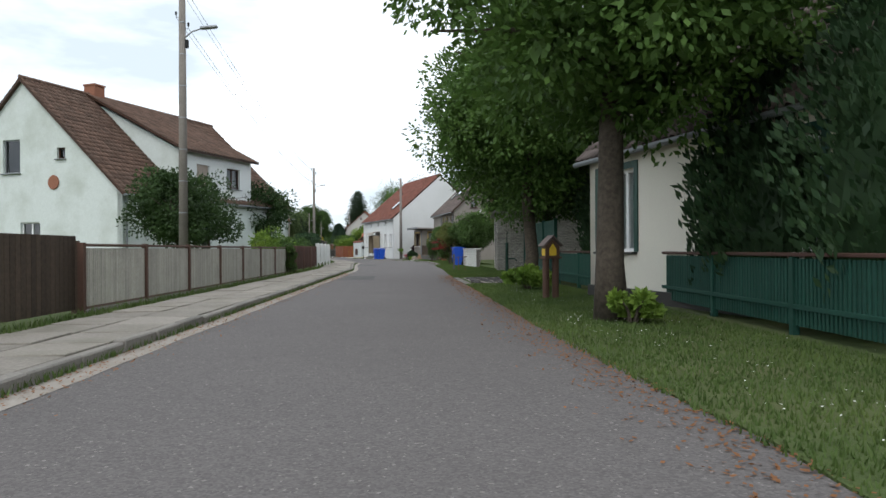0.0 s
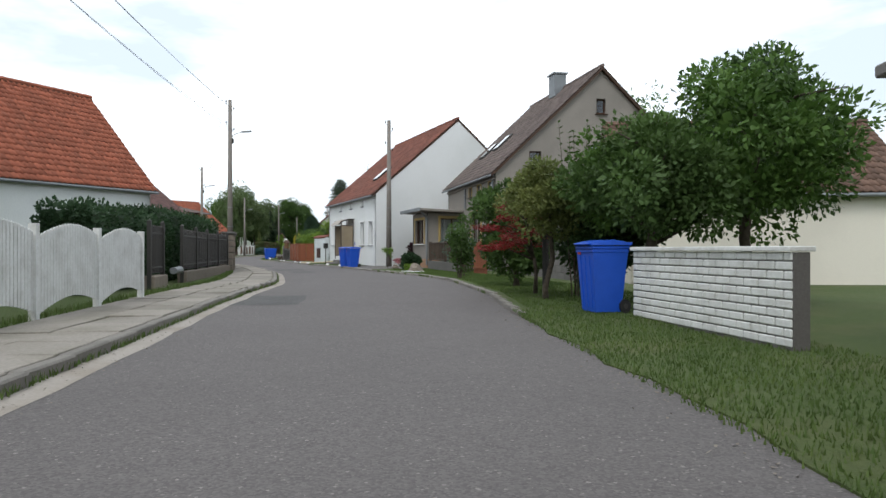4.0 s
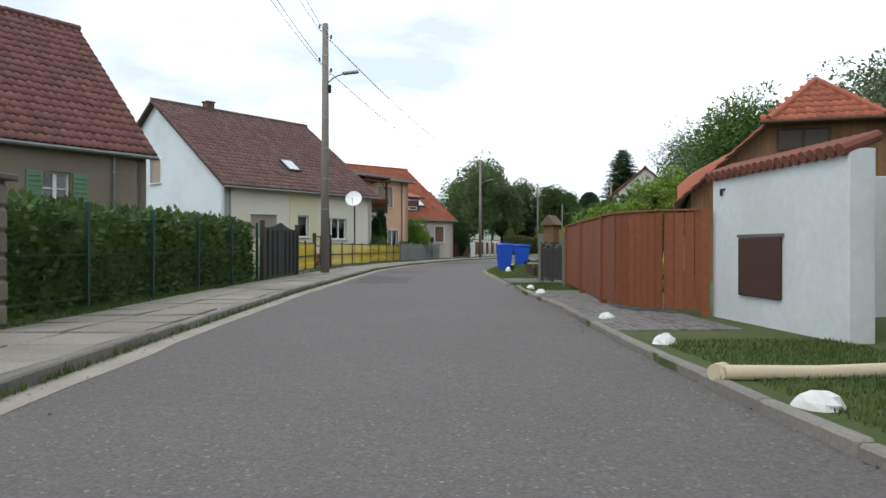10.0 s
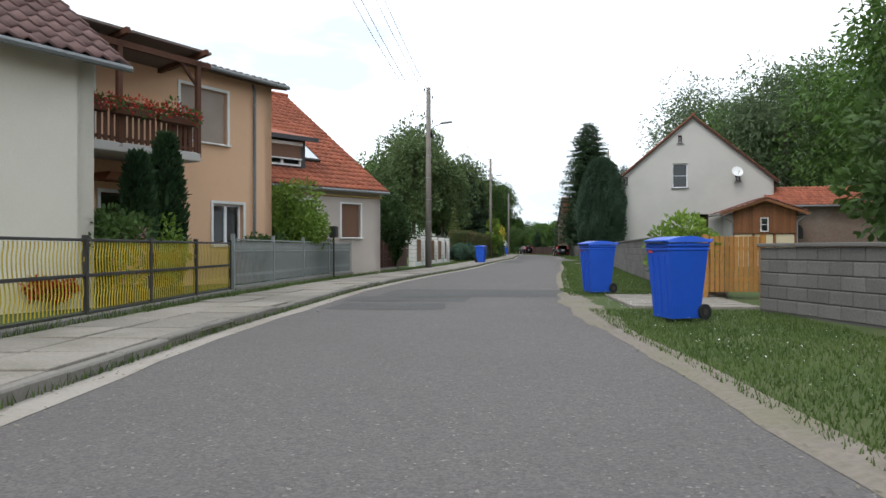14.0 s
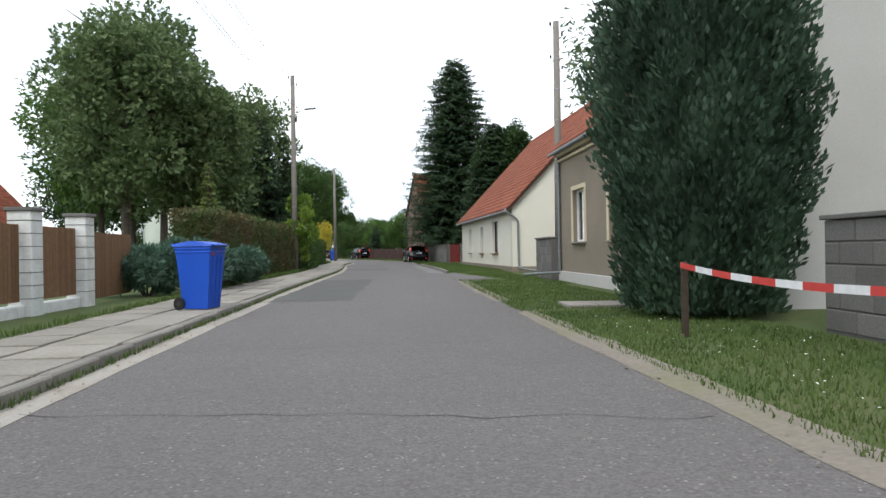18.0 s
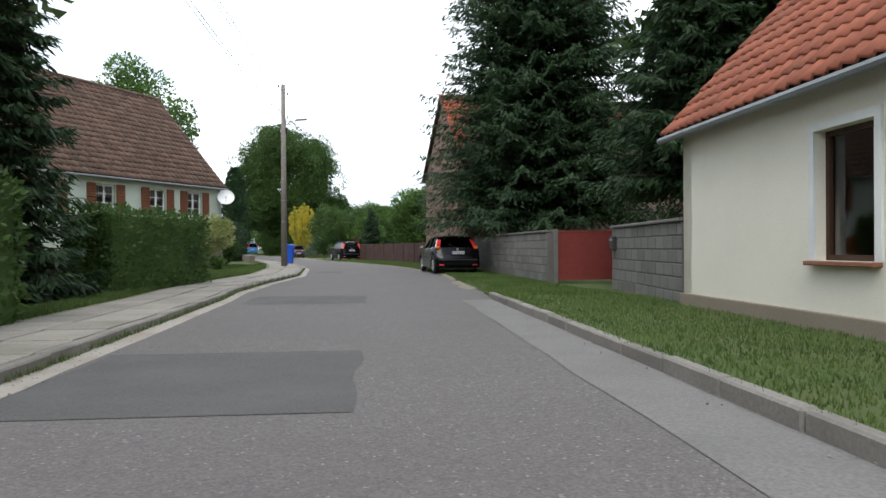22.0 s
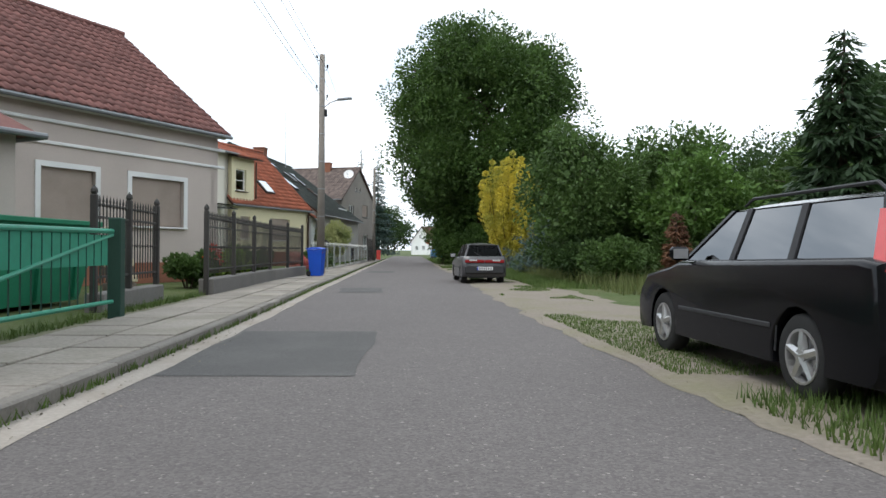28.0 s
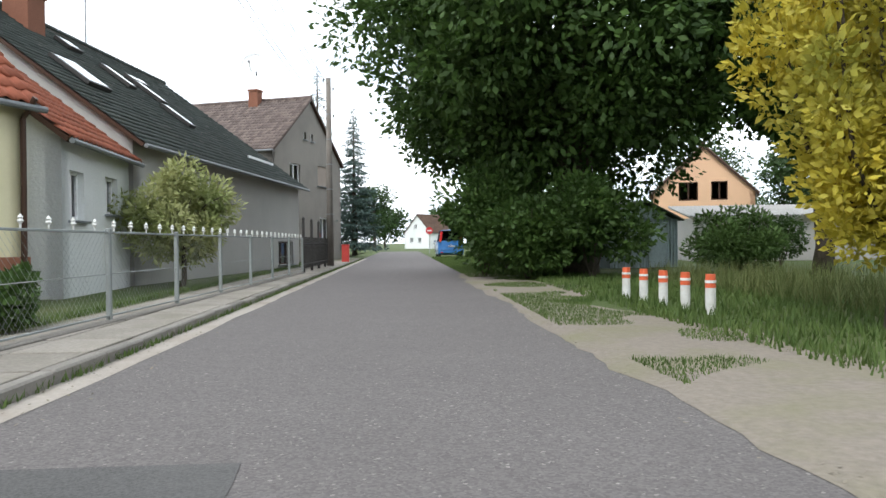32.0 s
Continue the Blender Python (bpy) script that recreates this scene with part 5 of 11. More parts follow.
def hedge(a, b, w, h, mat, label, seed, z=0.1, dens=260, size=0.11):
    """A clipped hedge from a to b: leaves on a dense core, with an uneven outline."""
    rng = np.random.default_rng(seed)
    a, b = np.array(a, float), np.array(b, float)
    L = float(np.hypot(*(b - a)))
    u = (b - a) / L
    v2 = np.array([-u[1], u[0]])
    t = thing("hedge", on(float(a[0]), float(a[1]), z), label, "hedge")
    n = int(dens * (2 * h + w) * L)
    k = rng.uniform(0, 2 * h + w, n)
    x = rng.uniform(0, L, n)
    y = np.where(k < h, -w / 2, np.where(k < 2 * h, w / 2, rng.uniform(-w / 2, w / 2, n)))
    zz = np.where(k < h, k, np.where(k < 2 * h, k - h, h))
    nx, ny, nz = np.zeros(n), np.where(k < h, -1.0, np.where(k < 2 * h, 1.0, 0.0)), np.where(k < 2 * h, 0.0, 1.0)
    bump = 0.05 * np.sin(x * 3.1) + 0.04 * np.sin(x * 7.7 + zz * 5) + rng.normal(0, 0.04, n)
    y, zz = y + ny * bump, zz + nz * bump
    end = rng.uniform(0, 1, n) < w * 1.6 / (w + 2 * L * 0.3)
    x = np.where(end, np.where(rng.uniform(0, 1, n) < 0.5, rng.normal(0, 0.05, n), L + rng.normal(0, 0.05, n)), x)
    y = np.where(end, rng.uniform(-w / 2, w / 2, n), y)
    zz = np.where(end, rng.uniform(0, h, n), zz)
    p = np.stack([u[0] * x + v2[0] * y, u[1] * x + v2[1] * y, zz], -1)
    d = np.stack([v2[0] * ny, v2[1] * ny, nz + 0.3], -1) + rng.normal(0, 0.6, (n, 3))
    d /= np.linalg.norm(d, axis=1)[:, None]
    side = np.cross(d, rng.normal(size=(n, 3)))
    side /= np.linalg.norm(side, axis=1)[:, None] + 1e-9
    s = size * rng.uniform(0.6, 1.3, n)[:, None]
    vv = np.stack([p, p + d * s * 0.5 + side * s * 0.28, p + d * s, p + d * s * 0.5 - side * s * 0.28], 1).reshape(-1, 3)
    g = Geo()
    g.box((u[0] * L / 2, u[1] * L / 2, h / 2 - 0.05), (L - 0.16, w - 0.12, h - 0.1), rz=math.degrees(math.atan2(u[1], u[0])))
    part("hedge_core", g, mat, t)
    part("foliage", fast_mesh("foliage", vv, np.arange(4 * n).reshape(-1, 4), mat), mat, t)
    return t


# ---- street furniture ----
def pole(s, o, h=9.4, lamp=True, label="tall concrete power pole with a street lamp", lean=0.0, side=1):
    t = thing("power_pole", at(s, o, 0.08), label, "pole", "power poles along the lane")
    g = Geo().rod((0, 0, -0.2), (lean, 0, h), 0.17, 0.11, 12)
    part("shaft", g, WOODPOLE, t, smooth=True)
    for z in np.arange(2.4, h - 0.6, 1.15):
        part("band", Geo().rod((lean * z / h, 0, z), (lean * z / h, 0, z + 0.035), 0.178 - 0.06 * z / h, n=12), STEEL, t)
    for k, z in enumerate((h - 0.25, h - 0.65, h - 1.5, h - 1.9)):
        sg = 1 if k % 2 else -1
        g = Geo().tube([(lean, 0, z), (lean + sg * 0.2, 0, z), (lean + sg * 0.22, 0, z + 0.12)], 0.012, 5)
        g.lathe((lean + sg * 0.22, 0, z + 0.1), [(0.03, 0), (0.045, 0.03), (0.03, 0.06), (0.045, 0.09), (0.02, 0.13)], 8)
        part("insulator", g, RUBBER, t)
    if lamp:
        z = h - 2.3
        arm = part("lamp_arm", Geo().tube([(lean, 0, z), (lean + 0.35 * side, 0, z + 0.3), (lean + 0.7 * side, 0, z + 0.42)], 0.025, 6), STEEL, t)
        g = Geo().box((lean + 0.95 * side, 0, z + 0.46), (0.62, 0.2, 0.1), ch=0.03, ry=-6 * side)
        part("lamp_head", g, STEEL, t)
        part("lamp_box", Geo().box((lean + 0.16 * side, 0, z - 0.15), (0.12, 0.14, 0.3), ch=0.02), RUBBER, t)
    return t


def bin_proto():
    t = thing("wheelie_bin", on(0, 0, 0), "blue plastic paper bin on two wheels", "bin", "blue paper bins")
    g = Geo()
    prof = [(-0.24, 0.2, 0.03), (-0.29, 0.29, 0.95)]
    lo = [(-0.23, -0.26, 0.02), (0.23, -0.26, 0.02), (0.23, 0.22, 0.02), (-0.23, 0.22, 0.02)]
    hi = [(-0.29, -0.35, 0.96), (0.29, -0.35, 0.96), (0.29, 0.33, 0.96), (-0.29, 0.33, 0.96)]
    mid = [tuple(np.array(a) * 0.12 + np.array(b) * 0.88) for a, b in zip(lo, hi)]
    g.add(lo + hi, [(3, 2, 1, 0), (0, 1, 5, 4), (1, 2, 6, 5), (2, 3, 7, 6), (3, 0, 4, 7), (4, 5, 6, 7)])
    body = part("body", g, BINBLUE, t)
    for a, b, z in ((0.6, 0.72, 0.93), (0.585, 0.705, 0.88)):
        part("rim", Geo().box((0, -0.01, z), (a, b, 0.035), ch=0.012), BINBLUE, body)
    for x in (-0.15, 0.0, 0.15):
        part("rib", Geo().box((x, -0.305, 0.45), (0.02, 0.03, 0.75), rx=5.4, ch=0.006), BINBLUE, body)
    g = Geo()
    n = 10
    vs, fs = [], []
    for i in range(n + 1):
        y = -0.38 + 0.76 * i / n
        z = 0.985 + 0.05 * math.sin(math.pi * min(1, i / n * 1.0)) + 0.012
        vs += [(-0.31, y, 0.97), (-0.29, y, z), (0.29, y, z), (0.31, y, 0.97)]
    for i in range(n):
        for k in range(3):
            fs.append((4 * i + k, 4 * i + 4 + k, 4 * i + 5 + k, 4 * i + 1 + k))
    fs += [(0, 1, 2, 3), tuple(4 * n + k for k in (3, 2, 1, 0))]
    g.add(vs, fs)
    g.box((0, -0.4, 0.985), (0.5, 0.05, 0.03), ch=0.01)
    lid = part("lid", g, BINBLUE, t)
    part("handle", Geo().tube([(-0.27, 0.34, 0.97), (-0.26, 0.41, 1.0), (0.26, 0.41, 1.0), (0.27, 0.34, 0.97)], 0.016, 6), BINBLUE, t)
    part("sticker", Geo().box((-0.18, -0.353, 0.86), (0.1, 0.006, 0.05), rx=5.4), plain("red_sticker", (0.5, 0.05, 0.03), 0.5), t, "small red sticker")
    for x in (-0.27, 0.27):
        w = part("wheel", Geo().rod((x - 0.025, 0.27, 0.1), (x + 0.025, 0.27, 0.1), 0.1, n=16), RUBBER, t)
        part("hub", Geo().rod((x - 0.03, 0.27, 0.1), (x + 0.03, 0.27, 0.1), 0.04, n=10), DARKIRON, w)
    part("axle", Geo().rod((-0.27, 0.27, 0.1), (0.27, 0.27, 0.1), 0.012, n=6), STEEL, t)
    return t

# ---- poles and wires ----
POLES = [(26.1, -8.0, 11.0, 1, 1), (79.9, -4.1, 10.0, 1, 1), (111.5, -4.15, 9.4, 1, 1), (153.6, -4.6, 9.4, 1, 1), (194.9, -5.45, 10.9, 1, 1), (231.5, -3.3, 9.8, 1, 1), (274.6, -3.75, 9.2, 1, 1), (311.1, -3.25, 8.7, 0, 1)]
for s, o, h, lamp, sd in POLES:
    pole(s, o, h, bool(lamp), "tall banded concrete power pole with a street lamp" if lamp else "tall weathered power pole", side=sd)
pole(77.2, 4.95, 8.9, False, "dark weathered power pole beside a white house")
pole(181.2, 6.3, 9.6, False, "tall concrete power pole behind a low wall")
for (s0, o0, h0, *_), (s1, o1, h1, *_) in zip(POLES, POLES[1:]):
    t = thing("overhead_wires", on(0, 0, 0), "thin overhead power wires between poles", "wire", "overhead wires")
    for dx, dz in ((-0.22, -0.15), (0.22, -0.55), (-0.22, -1.4), (0.22, -1.8)):
        a, b = lane(s0, o0 + dx, h0 + dz), lane(s1, o1 + dx, h1 + dz)
        pts = [a.lerp(b, k / 10) - Vector((0, 0, 0.75 * 4 * (k / 10) * (1 - k / 10))) for k in range(11)]
        part("wire", Geo().tube(pts, 0.007, 4), RUBBER, t)

# ---- bins ----
proto = bin_proto()
BIN_SIZE = Matrix.Diagonal((1.05, 0.97, 1.17, 1))
BINS = [(46.6, 3.7, -80), (78.35, 2.6, -72), (77.0, 2.68, -80), (117.5, 2.93, -74), (128.1, 3.22, -70), (134.45, 2.87, -72), (167.9, -3.35, 78), (237.2, -2.75, 72), (271.5, -3.55, 80)]
for k, (s, o, turn) in enumerate(BINS):
    m = at(s, o, 0.06 if o > 0 else 0.11, turn)
    if k == 0:
        proto.matrix_world = m @ BIN_SIZE
    else:
        copy_thing(proto, m @ Matrix.Diagonal((0.85, 0.85, 0.89, 1)) if s > 250 else m)

# ---- trees ----
tree(3.05, 10.8, 9, 3.5, 5.7, 6.6, LIME, "lime tree with dense green crown over the verge", 11, 0.21, clumps=105, per=520, size=0.145)
tree(3.6, 21.9, 9.5, 3.5, 5.6, 7.2, LIME, "lime tree with dark trunk on the grass verge", 12, 0.2, clumps=110, per=460, size=0.15)
conifer(9.2, 26.0, 13, 3.2, SPRUCE, "tall dark spruce behind the green fence", 13, size=0.45)
column(5.9, 11.0, 4.2, 1.2, THUJA, "dark green clipped thuja behind a fence", 14)
column(6.2, 8.0, 4.6, 1.6, THUJA, "broad dark green thuja behind a fence", 15)
tree(5.8, 30.6, 10.8, 5.1, 6.3, 9.0, OAK, "broad dark leafy tree behind the green gate", 16, 0.25, clumps=240, per=420, clump_r=1.15, size=0.16)
tree(4.0, 47.5, 3.6, 1.7, 2.2, 2.4, SHRUB, "small round fruit tree beside the verge", 17, 0.1, clumps=30, per=300, size=0.12)
oak = tree(-41.9, 297.0, 19.5, 8.9, 11.0, 19.8, OAK, "huge old oak with a dark dense crown", 21, 0.6, clumps=300, per=480, size=0.27, clump_r=1.75)
bush(-37.3, 293.6, 1.45, 1.95, SHRUB, "rough leafy bush before a low outbuilding", 23, clumps=34, per=260, size=0.15, shape=0.35)
tree(-34.6, 296.2, 9.0, 2.9, 6.2, 5.6, OAK, "dark leafy tree beside the old oak", 22, 0.25, clumps=90, per=380, size=0.24)

# ---- fences and garden walls ----
BOARDBROWN = surface("dark_brown_boards", (0.085, 0.06, 0.042), (0.05, 0.036, 0.026), grain=(18, 0.5), rough=0.85, bump=0.3, obj=0.25)
PALEPICKET = surface("weathered_pale_pickets", (0.42, 0.4, 0.35), (0.32, 0.3, 0.26), grain=(25, 0.5), stain=(3, 0.5), rough=0.9, bump=0.2, obj=0.15)
RUSTPOST = surface("rust_brown_paint", (0.12, 0.065, 0.045), (0.085, 0.045, 0.032), rough=0.7, bump=0.15)
WHITEPAINT = surface("flaking_white_paint", (0.7, 0.7, 0.68), (0.6, 0.6, 0.57), grain=(20, 0.4), stain=(3, 0.45), dirt=(0.35, 0.33, 0.3), rough=0.85, bump=0.2)
GREENPAINT = surface("dark_green_paint_boards", (0.011, 0.062, 0.042), (0.008, 0.046, 0.033), grain=(15, 0.5), stain=(2, 0.35), rough=0.7, bump=0.2, obj=0.12)
GREENIRON = surface("green_iron_paint", (0.02, 0.06, 0.042), (0.014, 0.045, 0.032), rough=0.6, bump=0.1)
YELLOWIRON = surface("yellow_painted_iron", (0.5, 0.38, 0.04), (0.42, 0.32, 0.035), rough=0.6, bump=0.05)
GREYIRON = surface("grey_painted_iron", (0.27, 0.29, 0.28), (0.21, 0.225, 0.22), rough=0.65, bump=0.1)
BROWNIRON = surface("maroon_painted_iron", (0.085, 0.04, 0.03), (0.06, 0.03, 0.024), rough=0.7, bump=0.1)
REDBOARD = surface("red_brown_planks", (0.23, 0.075, 0.032), (0.17, 0.055, 0.026), grain=(14, 0.5), stain=(1.5, 0.35), rough=0.7, bump=0.2, obj=0.12)
OLDBOARD = surface("old_maroon_planks", (0.07, 0.035, 0.029), (0.045, 0.023, 0.02), grain=(14, 0.5), stain=(1.5, 0.5), dirt=(0.09, 0.07, 0.06), rough=0.9, bump=0.3, obj=0.2)
TIMBER = surface("brown_timber", (0.2, 0.11, 0.055), (0.14, 0.075, 0.04), grain=(14, 0.5), rough=0.8, bump=0.2, obj=0.15)
STONE = surface("brown_field_stone", (0.22, 0.185, 0.15), (0.15, 0.125, 0.1), grain=(14, 0.5), stain=(2, 0.5), rough=0.95, bump=0.7, dist=0.02, obj=0.2)
BLOCK = surface("grey_concrete_block", (0.175, 0.165, 0.155), (0.125, 0.118, 0.11), grain=(30, 0.5), stain=(1.2, 0.5), dirt=(0.1, 0.098, 0.085), rough=0.97, bump=0.6, obj=0.16)
MORTAR = surface("grey_mortar", (0.14, 0.132, 0.122), (0.11, 0.1, 0.095), rough=1.0, bump=0.3)
WHITESTONE = surface("white_painted_stone", (0.74, 0.74, 0.73), (0.6, 0.6, 0.58), grain=(12, 0.5), rough=0.9, bump=0.5)
BLACKPANEL = surface("black_sheet_metal", (0.03, 0.03, 0.031), (0.022, 0.022, 0.022), rough=0.55, bump=0.05)
WIREGREY = plain("galvanised_wire", (0.36, 0.37, 0.37), 0.5, 0.4)


def spots(*so):
    return [lane(s, o).xy for s, o in so]


def run(pts, step, centre=True):
    """Places at even steps along a line of points: x, y, turn."""
    out = []
    lens = [(b - a).length for a, b in zip(pts, pts[1:])]
    total = sum(lens)
    n = max(1, int(round(total / step)))
    for k in range(n if centre else n + 1):
        d = total * ((k + 0.5) if centre else k) / n
        i = 0
        while i < len(lens) - 1 and d > lens[i]:
            d -= lens[i]
            i += 1
        a, b = pts[i], pts[i + 1]
        p = a + (b - a) * (d / lens[i])
        out.append((p.x, p.y, math.degrees(math.atan2(b.y - a.y, b.x - a.x))))
    return out


def piece(name, mesh, parent, m):
    ob = new(name, mesh)
    ob.parent = parent
    ob.matrix_basis = m
    return ob


def fence(pts, label, post=None, post_gap=2.5, slat=None, gap=0.1, rails=(), z=0.1, cat="fence", sag=None, slat_z=0.0, wall=None, lift=None, slat_name="slat"):
    """A fence along world points: posts, rails (z, depth, height, material, y) and slats on shared meshes; wall: (height, width, material) of a low base."""
    pts = [Vector(p[:2]) for p in pts]
    o = pts[0]
    t = thing("fence", on(o.x, o.y, z), label, cat)
    if wall:
        for a, b in zip(pts, pts[1:]):
            c = (a + b) / 2 - o
            part("base_wall", Geo().box((c.x, c.y, wall[0] / 2 - 0.1), ((b - a).length, wall[1], wall[0] + 0.2), rz=math.degrees(math.atan2(b.y - a.y, b.x - a.x)), ch=0.02), wall[2], t)
    if post:
        for x, y, r in run(pts, post_gap, False):
            piece("post", post, t, on(x - o.x, y - o.y, 0, r))
    for zr, d, h, mat, yo in rails:
        for a, b in zip(pts, pts[1:]):
            c = (a + b) / 2 - o
            r = math.atan2(b.y - a.y, b.x - a.x)
            part("rail", Geo().box((c.x - math.sin(r) * yo, c.y + math.cos(r) * yo, zr), ((b - a).length, d, h), rz=math.degrees(r), ch=min(d, h) * 0.2), mat, t)
    if slat:
        for k, (x, y, r) in enumerate(run(pts, gap)):
            piece(slat_name, slat, t, on(x - o.x, y - o.y, slat_z + (lift(k) if lift else 0), r + random.uniform(-1, 1)))
    return t


random.seed(5)


def bar_mesh(name, w, d, z0, z1, mat, tip=0.0, ch=0.0):
    g = Geo().box((0, 0, (z0 + z1) / 2), (w, d, z1 - z0), ch=ch)
    if tip:
        g.add([(-w / 2, -d / 2, z1), (w / 2, -d / 2, z1), (w / 2, d / 2, z1), (-w / 2, d / 2, z1), (0, 0, z1 + tip)], [(0, 1, 4), (1, 2, 4), (2, 3, 4), (3, 0, 4)])
    return mesh_of(name, g, mat)


def wavy_mesh(name, w, z0, z1, mat, n=10, amp=0.035):
    """A flat bar bent in and out like a pressed ornament."""
    g = Geo()
    g.tube([(amp * math.sin(k * math.pi * 2 / n) * (1 if 2 < k < n - 1 else 0.2), 0, z0 + (z1 - z0) * k / n) for k in range(n + 1)], w / 2, 4)
    return mesh_of(name, g, mat)


# the left side
fence(spots((-6, -5.55), (12, -5.45)), "dark brown close-boarded fence along the pavement", bar_mesh("post", 0.1, 0.1, -0.3, 1.2, BOARDBROWN), 2.6, bar_mesh("board", 0.13, 0.022, 0.06, 1.28, BOARDBROWN, ch=0.004), 0.138, [(0.3, 0.05, 0.09, BOARDBROWN, 0.04), (1.0, 0.05, 0.09, BOARDBROWN, 0.04)], slat_name="board")
fence(spots((12, -5.35), (20, -5.2), (31, -5.15)), "pale weathered picket fence with rust-brown posts", bar_mesh("post", 0.1, 0.1, -0.3, 1.17, RUSTPOST), 2.9, bar_mesh("picket", 0.05, 0.018, 0.1, 1.08, PALEPICKET, ch=0.004), 0.075, [(1.13, 0.06, 0.05, RUSTPOST, 0), (0.07, 0.05, 0.05, RUSTPOST, 0), (0.6, 0.02, 0.03, PALEPICKET, 0.02)], slat_name="picket", wall=(0.06, 0.12, KERB))
g0 = bar_mesh("picket", 0.045, 0.018, 0.12, 1.2, BROWNIRON, 0.04)
fence(spots((31, -5.15), (41, -5.05)), "low brown picket fence overgrown by bushes", bar_mesh("post", 0.1, 0.1, -0.3, 1.2, RUSTPOST), 2.4, g0, 0.12, [(1.0, 0.03, 0.05, BROWNIRON, 0.02), (0.3, 0.03, 0.05, BROWNIRON, 0.02)], slat_name="picket")
fence(spots((41, -5.05), (50.4, -5.0)), "white scalloped wooden fence", bar_mesh("post", 0.11, 0.11, -0.3, 1.4, WHITEPAINT), 2.35, bar_mesh("picket", 0.085, 0.02, 0.08, 1.22, WHITEPAINT, 0.03), 0.098, [(0.35, 0.03, 0.08, WHITEPAINT, 0.03), (1.0, 0.03, 0.08, WHITEPAINT, 0.03)], slat_name="picket", lift=lambda k: 0.2 * abs(math.sin(k * math.pi / 24)))
for ab in (spots((54, -5.65), (55.5, -5.6)), spots((58.0, -5.5), (64, -5.2), (68.6, -4.75))):
    fence(ab, "dark iron fence on a low stone wall before a hedge", bar_mesh("post", 0.1, 0.1, 0, 1.75, DARKIRON, 0.06), 2.4, bar_mesh("iron_bar", 0.045, 0.02, 0.4, 1.62, DARKIRON, 0.05), 0.092, [(0.55, 0.03, 0.05, DARKIRON, 0), (1.45, 0.03, 0.05, DARKIRON, 0)], wall=(0.34, 0.28, STONE), slat_name="iron_bar")
t = thing("metal_duct", at(56.7, -5.45, 0.42, 0), "short silvery metal duct lying on the stone wall", "pipe")
part("tube", Geo().rod((0, -0.5, 0.1), (0, 0.5, 0.1), 0.1, n=16), ZINC, t)
part("collar", Geo().rod((0, 0.48, 0.1), (0, 0.54, 0.1), 0.115, n=16), STEEL, t)


def stone_pillar(x, y, turn, h, w, mat, label, courses=6, cap=True, group="stone gate pillars"):
    t = thing("pillar", on(x, y, 0.1, turn), label, "pillar", group)
    ch = (h - 0.12) / courses
    part("core", Geo().box((0, 0, h / 2 - 0.1), (w - 0.06, w - 0.06, h + 0.1)), MORTAR, t)
    me = mesh_of("stone", Geo().box((0, 0, 0), (w, w, ch - 0.02), ch=0.035), mat)
    for k in range(courses):
        piece("stone", me, t, pose(random.uniform(-0.008, 0.008), 0, ch * (k + 0.5), 0, 0, random.uniform(-1.5, 1.5)))
    if cap:
        part("cap", Geo().box((0, 0, h - 0.05), (w + 0.16, w + 0.16, 0.08), ch=0.015), BLOCK, t)
    return t


pp = [(69.4, -4.7), (71.6, -4.55), (73.9, -4.45), (76.1, -4.4), (78.3, -4.55), (81.5, -4.8), (84.8, -4.95), (88.0, -5.05), (91.1, -5.1), (93.4, -5.1)]
for s, o in pp:
    p = lane(s, o)
    stone_pillar(p.x, p.y, heading(s), 1.85, 0.5, STONE, "rough stone fence pillar with a flat cap")
for (s0, o0), (s1, o1) in zip(pp, pp[1:]):
    fence(spots((s0 + 0.3, o0), (s1 - 0.3, o1)), "grey-brown slatted fence panel between stone pillars", None, 1, bar_mesh("slat", 0.075, 0.025, 0.5, 1.6, BOARDBROWN, ch=0.005), 0.12, [(0.75, 0.04, 0.07, BOARDBROWN, 0.03), (1.05, 0.03, 0.05, DARKIRON, -0.03), (1.4, 0.04, 0.07, BOARDBROWN, 0.03)], wall=(0.42, 0.3, STONE))
BRICKPILLAR = surface("red_brick_pillar", (0.26, 0.1, 0.065), (0.19, 0.075, 0.05), grain=(20, 0.5), rough=0.95, bump=0.4, obj=0.25)
for s, o in ((77.4, -4.45), (80.8, -4.75)):
    p = lane(s, o)
    stone_pillar(p.x, p.y, heading(s), 1.7, 0.42, BRICKPILLAR, "red brick gate pillar with pale joints", 17)
fence(spots((93.6, -5.1), (105.2, -4.9)), "dark green wire fence before a hedge", bar_mesh("post", 0.06, 0.06, -0.3, 1.65, GREENIRON, 0.03), 2.3, None, 1, [(0.2, 0.012, 0.012, GREENIRON, 0), (0.85, 0.012, 0.012, GREENIRON, 0), (1.5, 0.012, 0.012, GREENIRON, 0)])
t = thing("gate", at(107.4, -4.75, 0.1, 90), "solid black sheet metal gate with curved top", "gate")
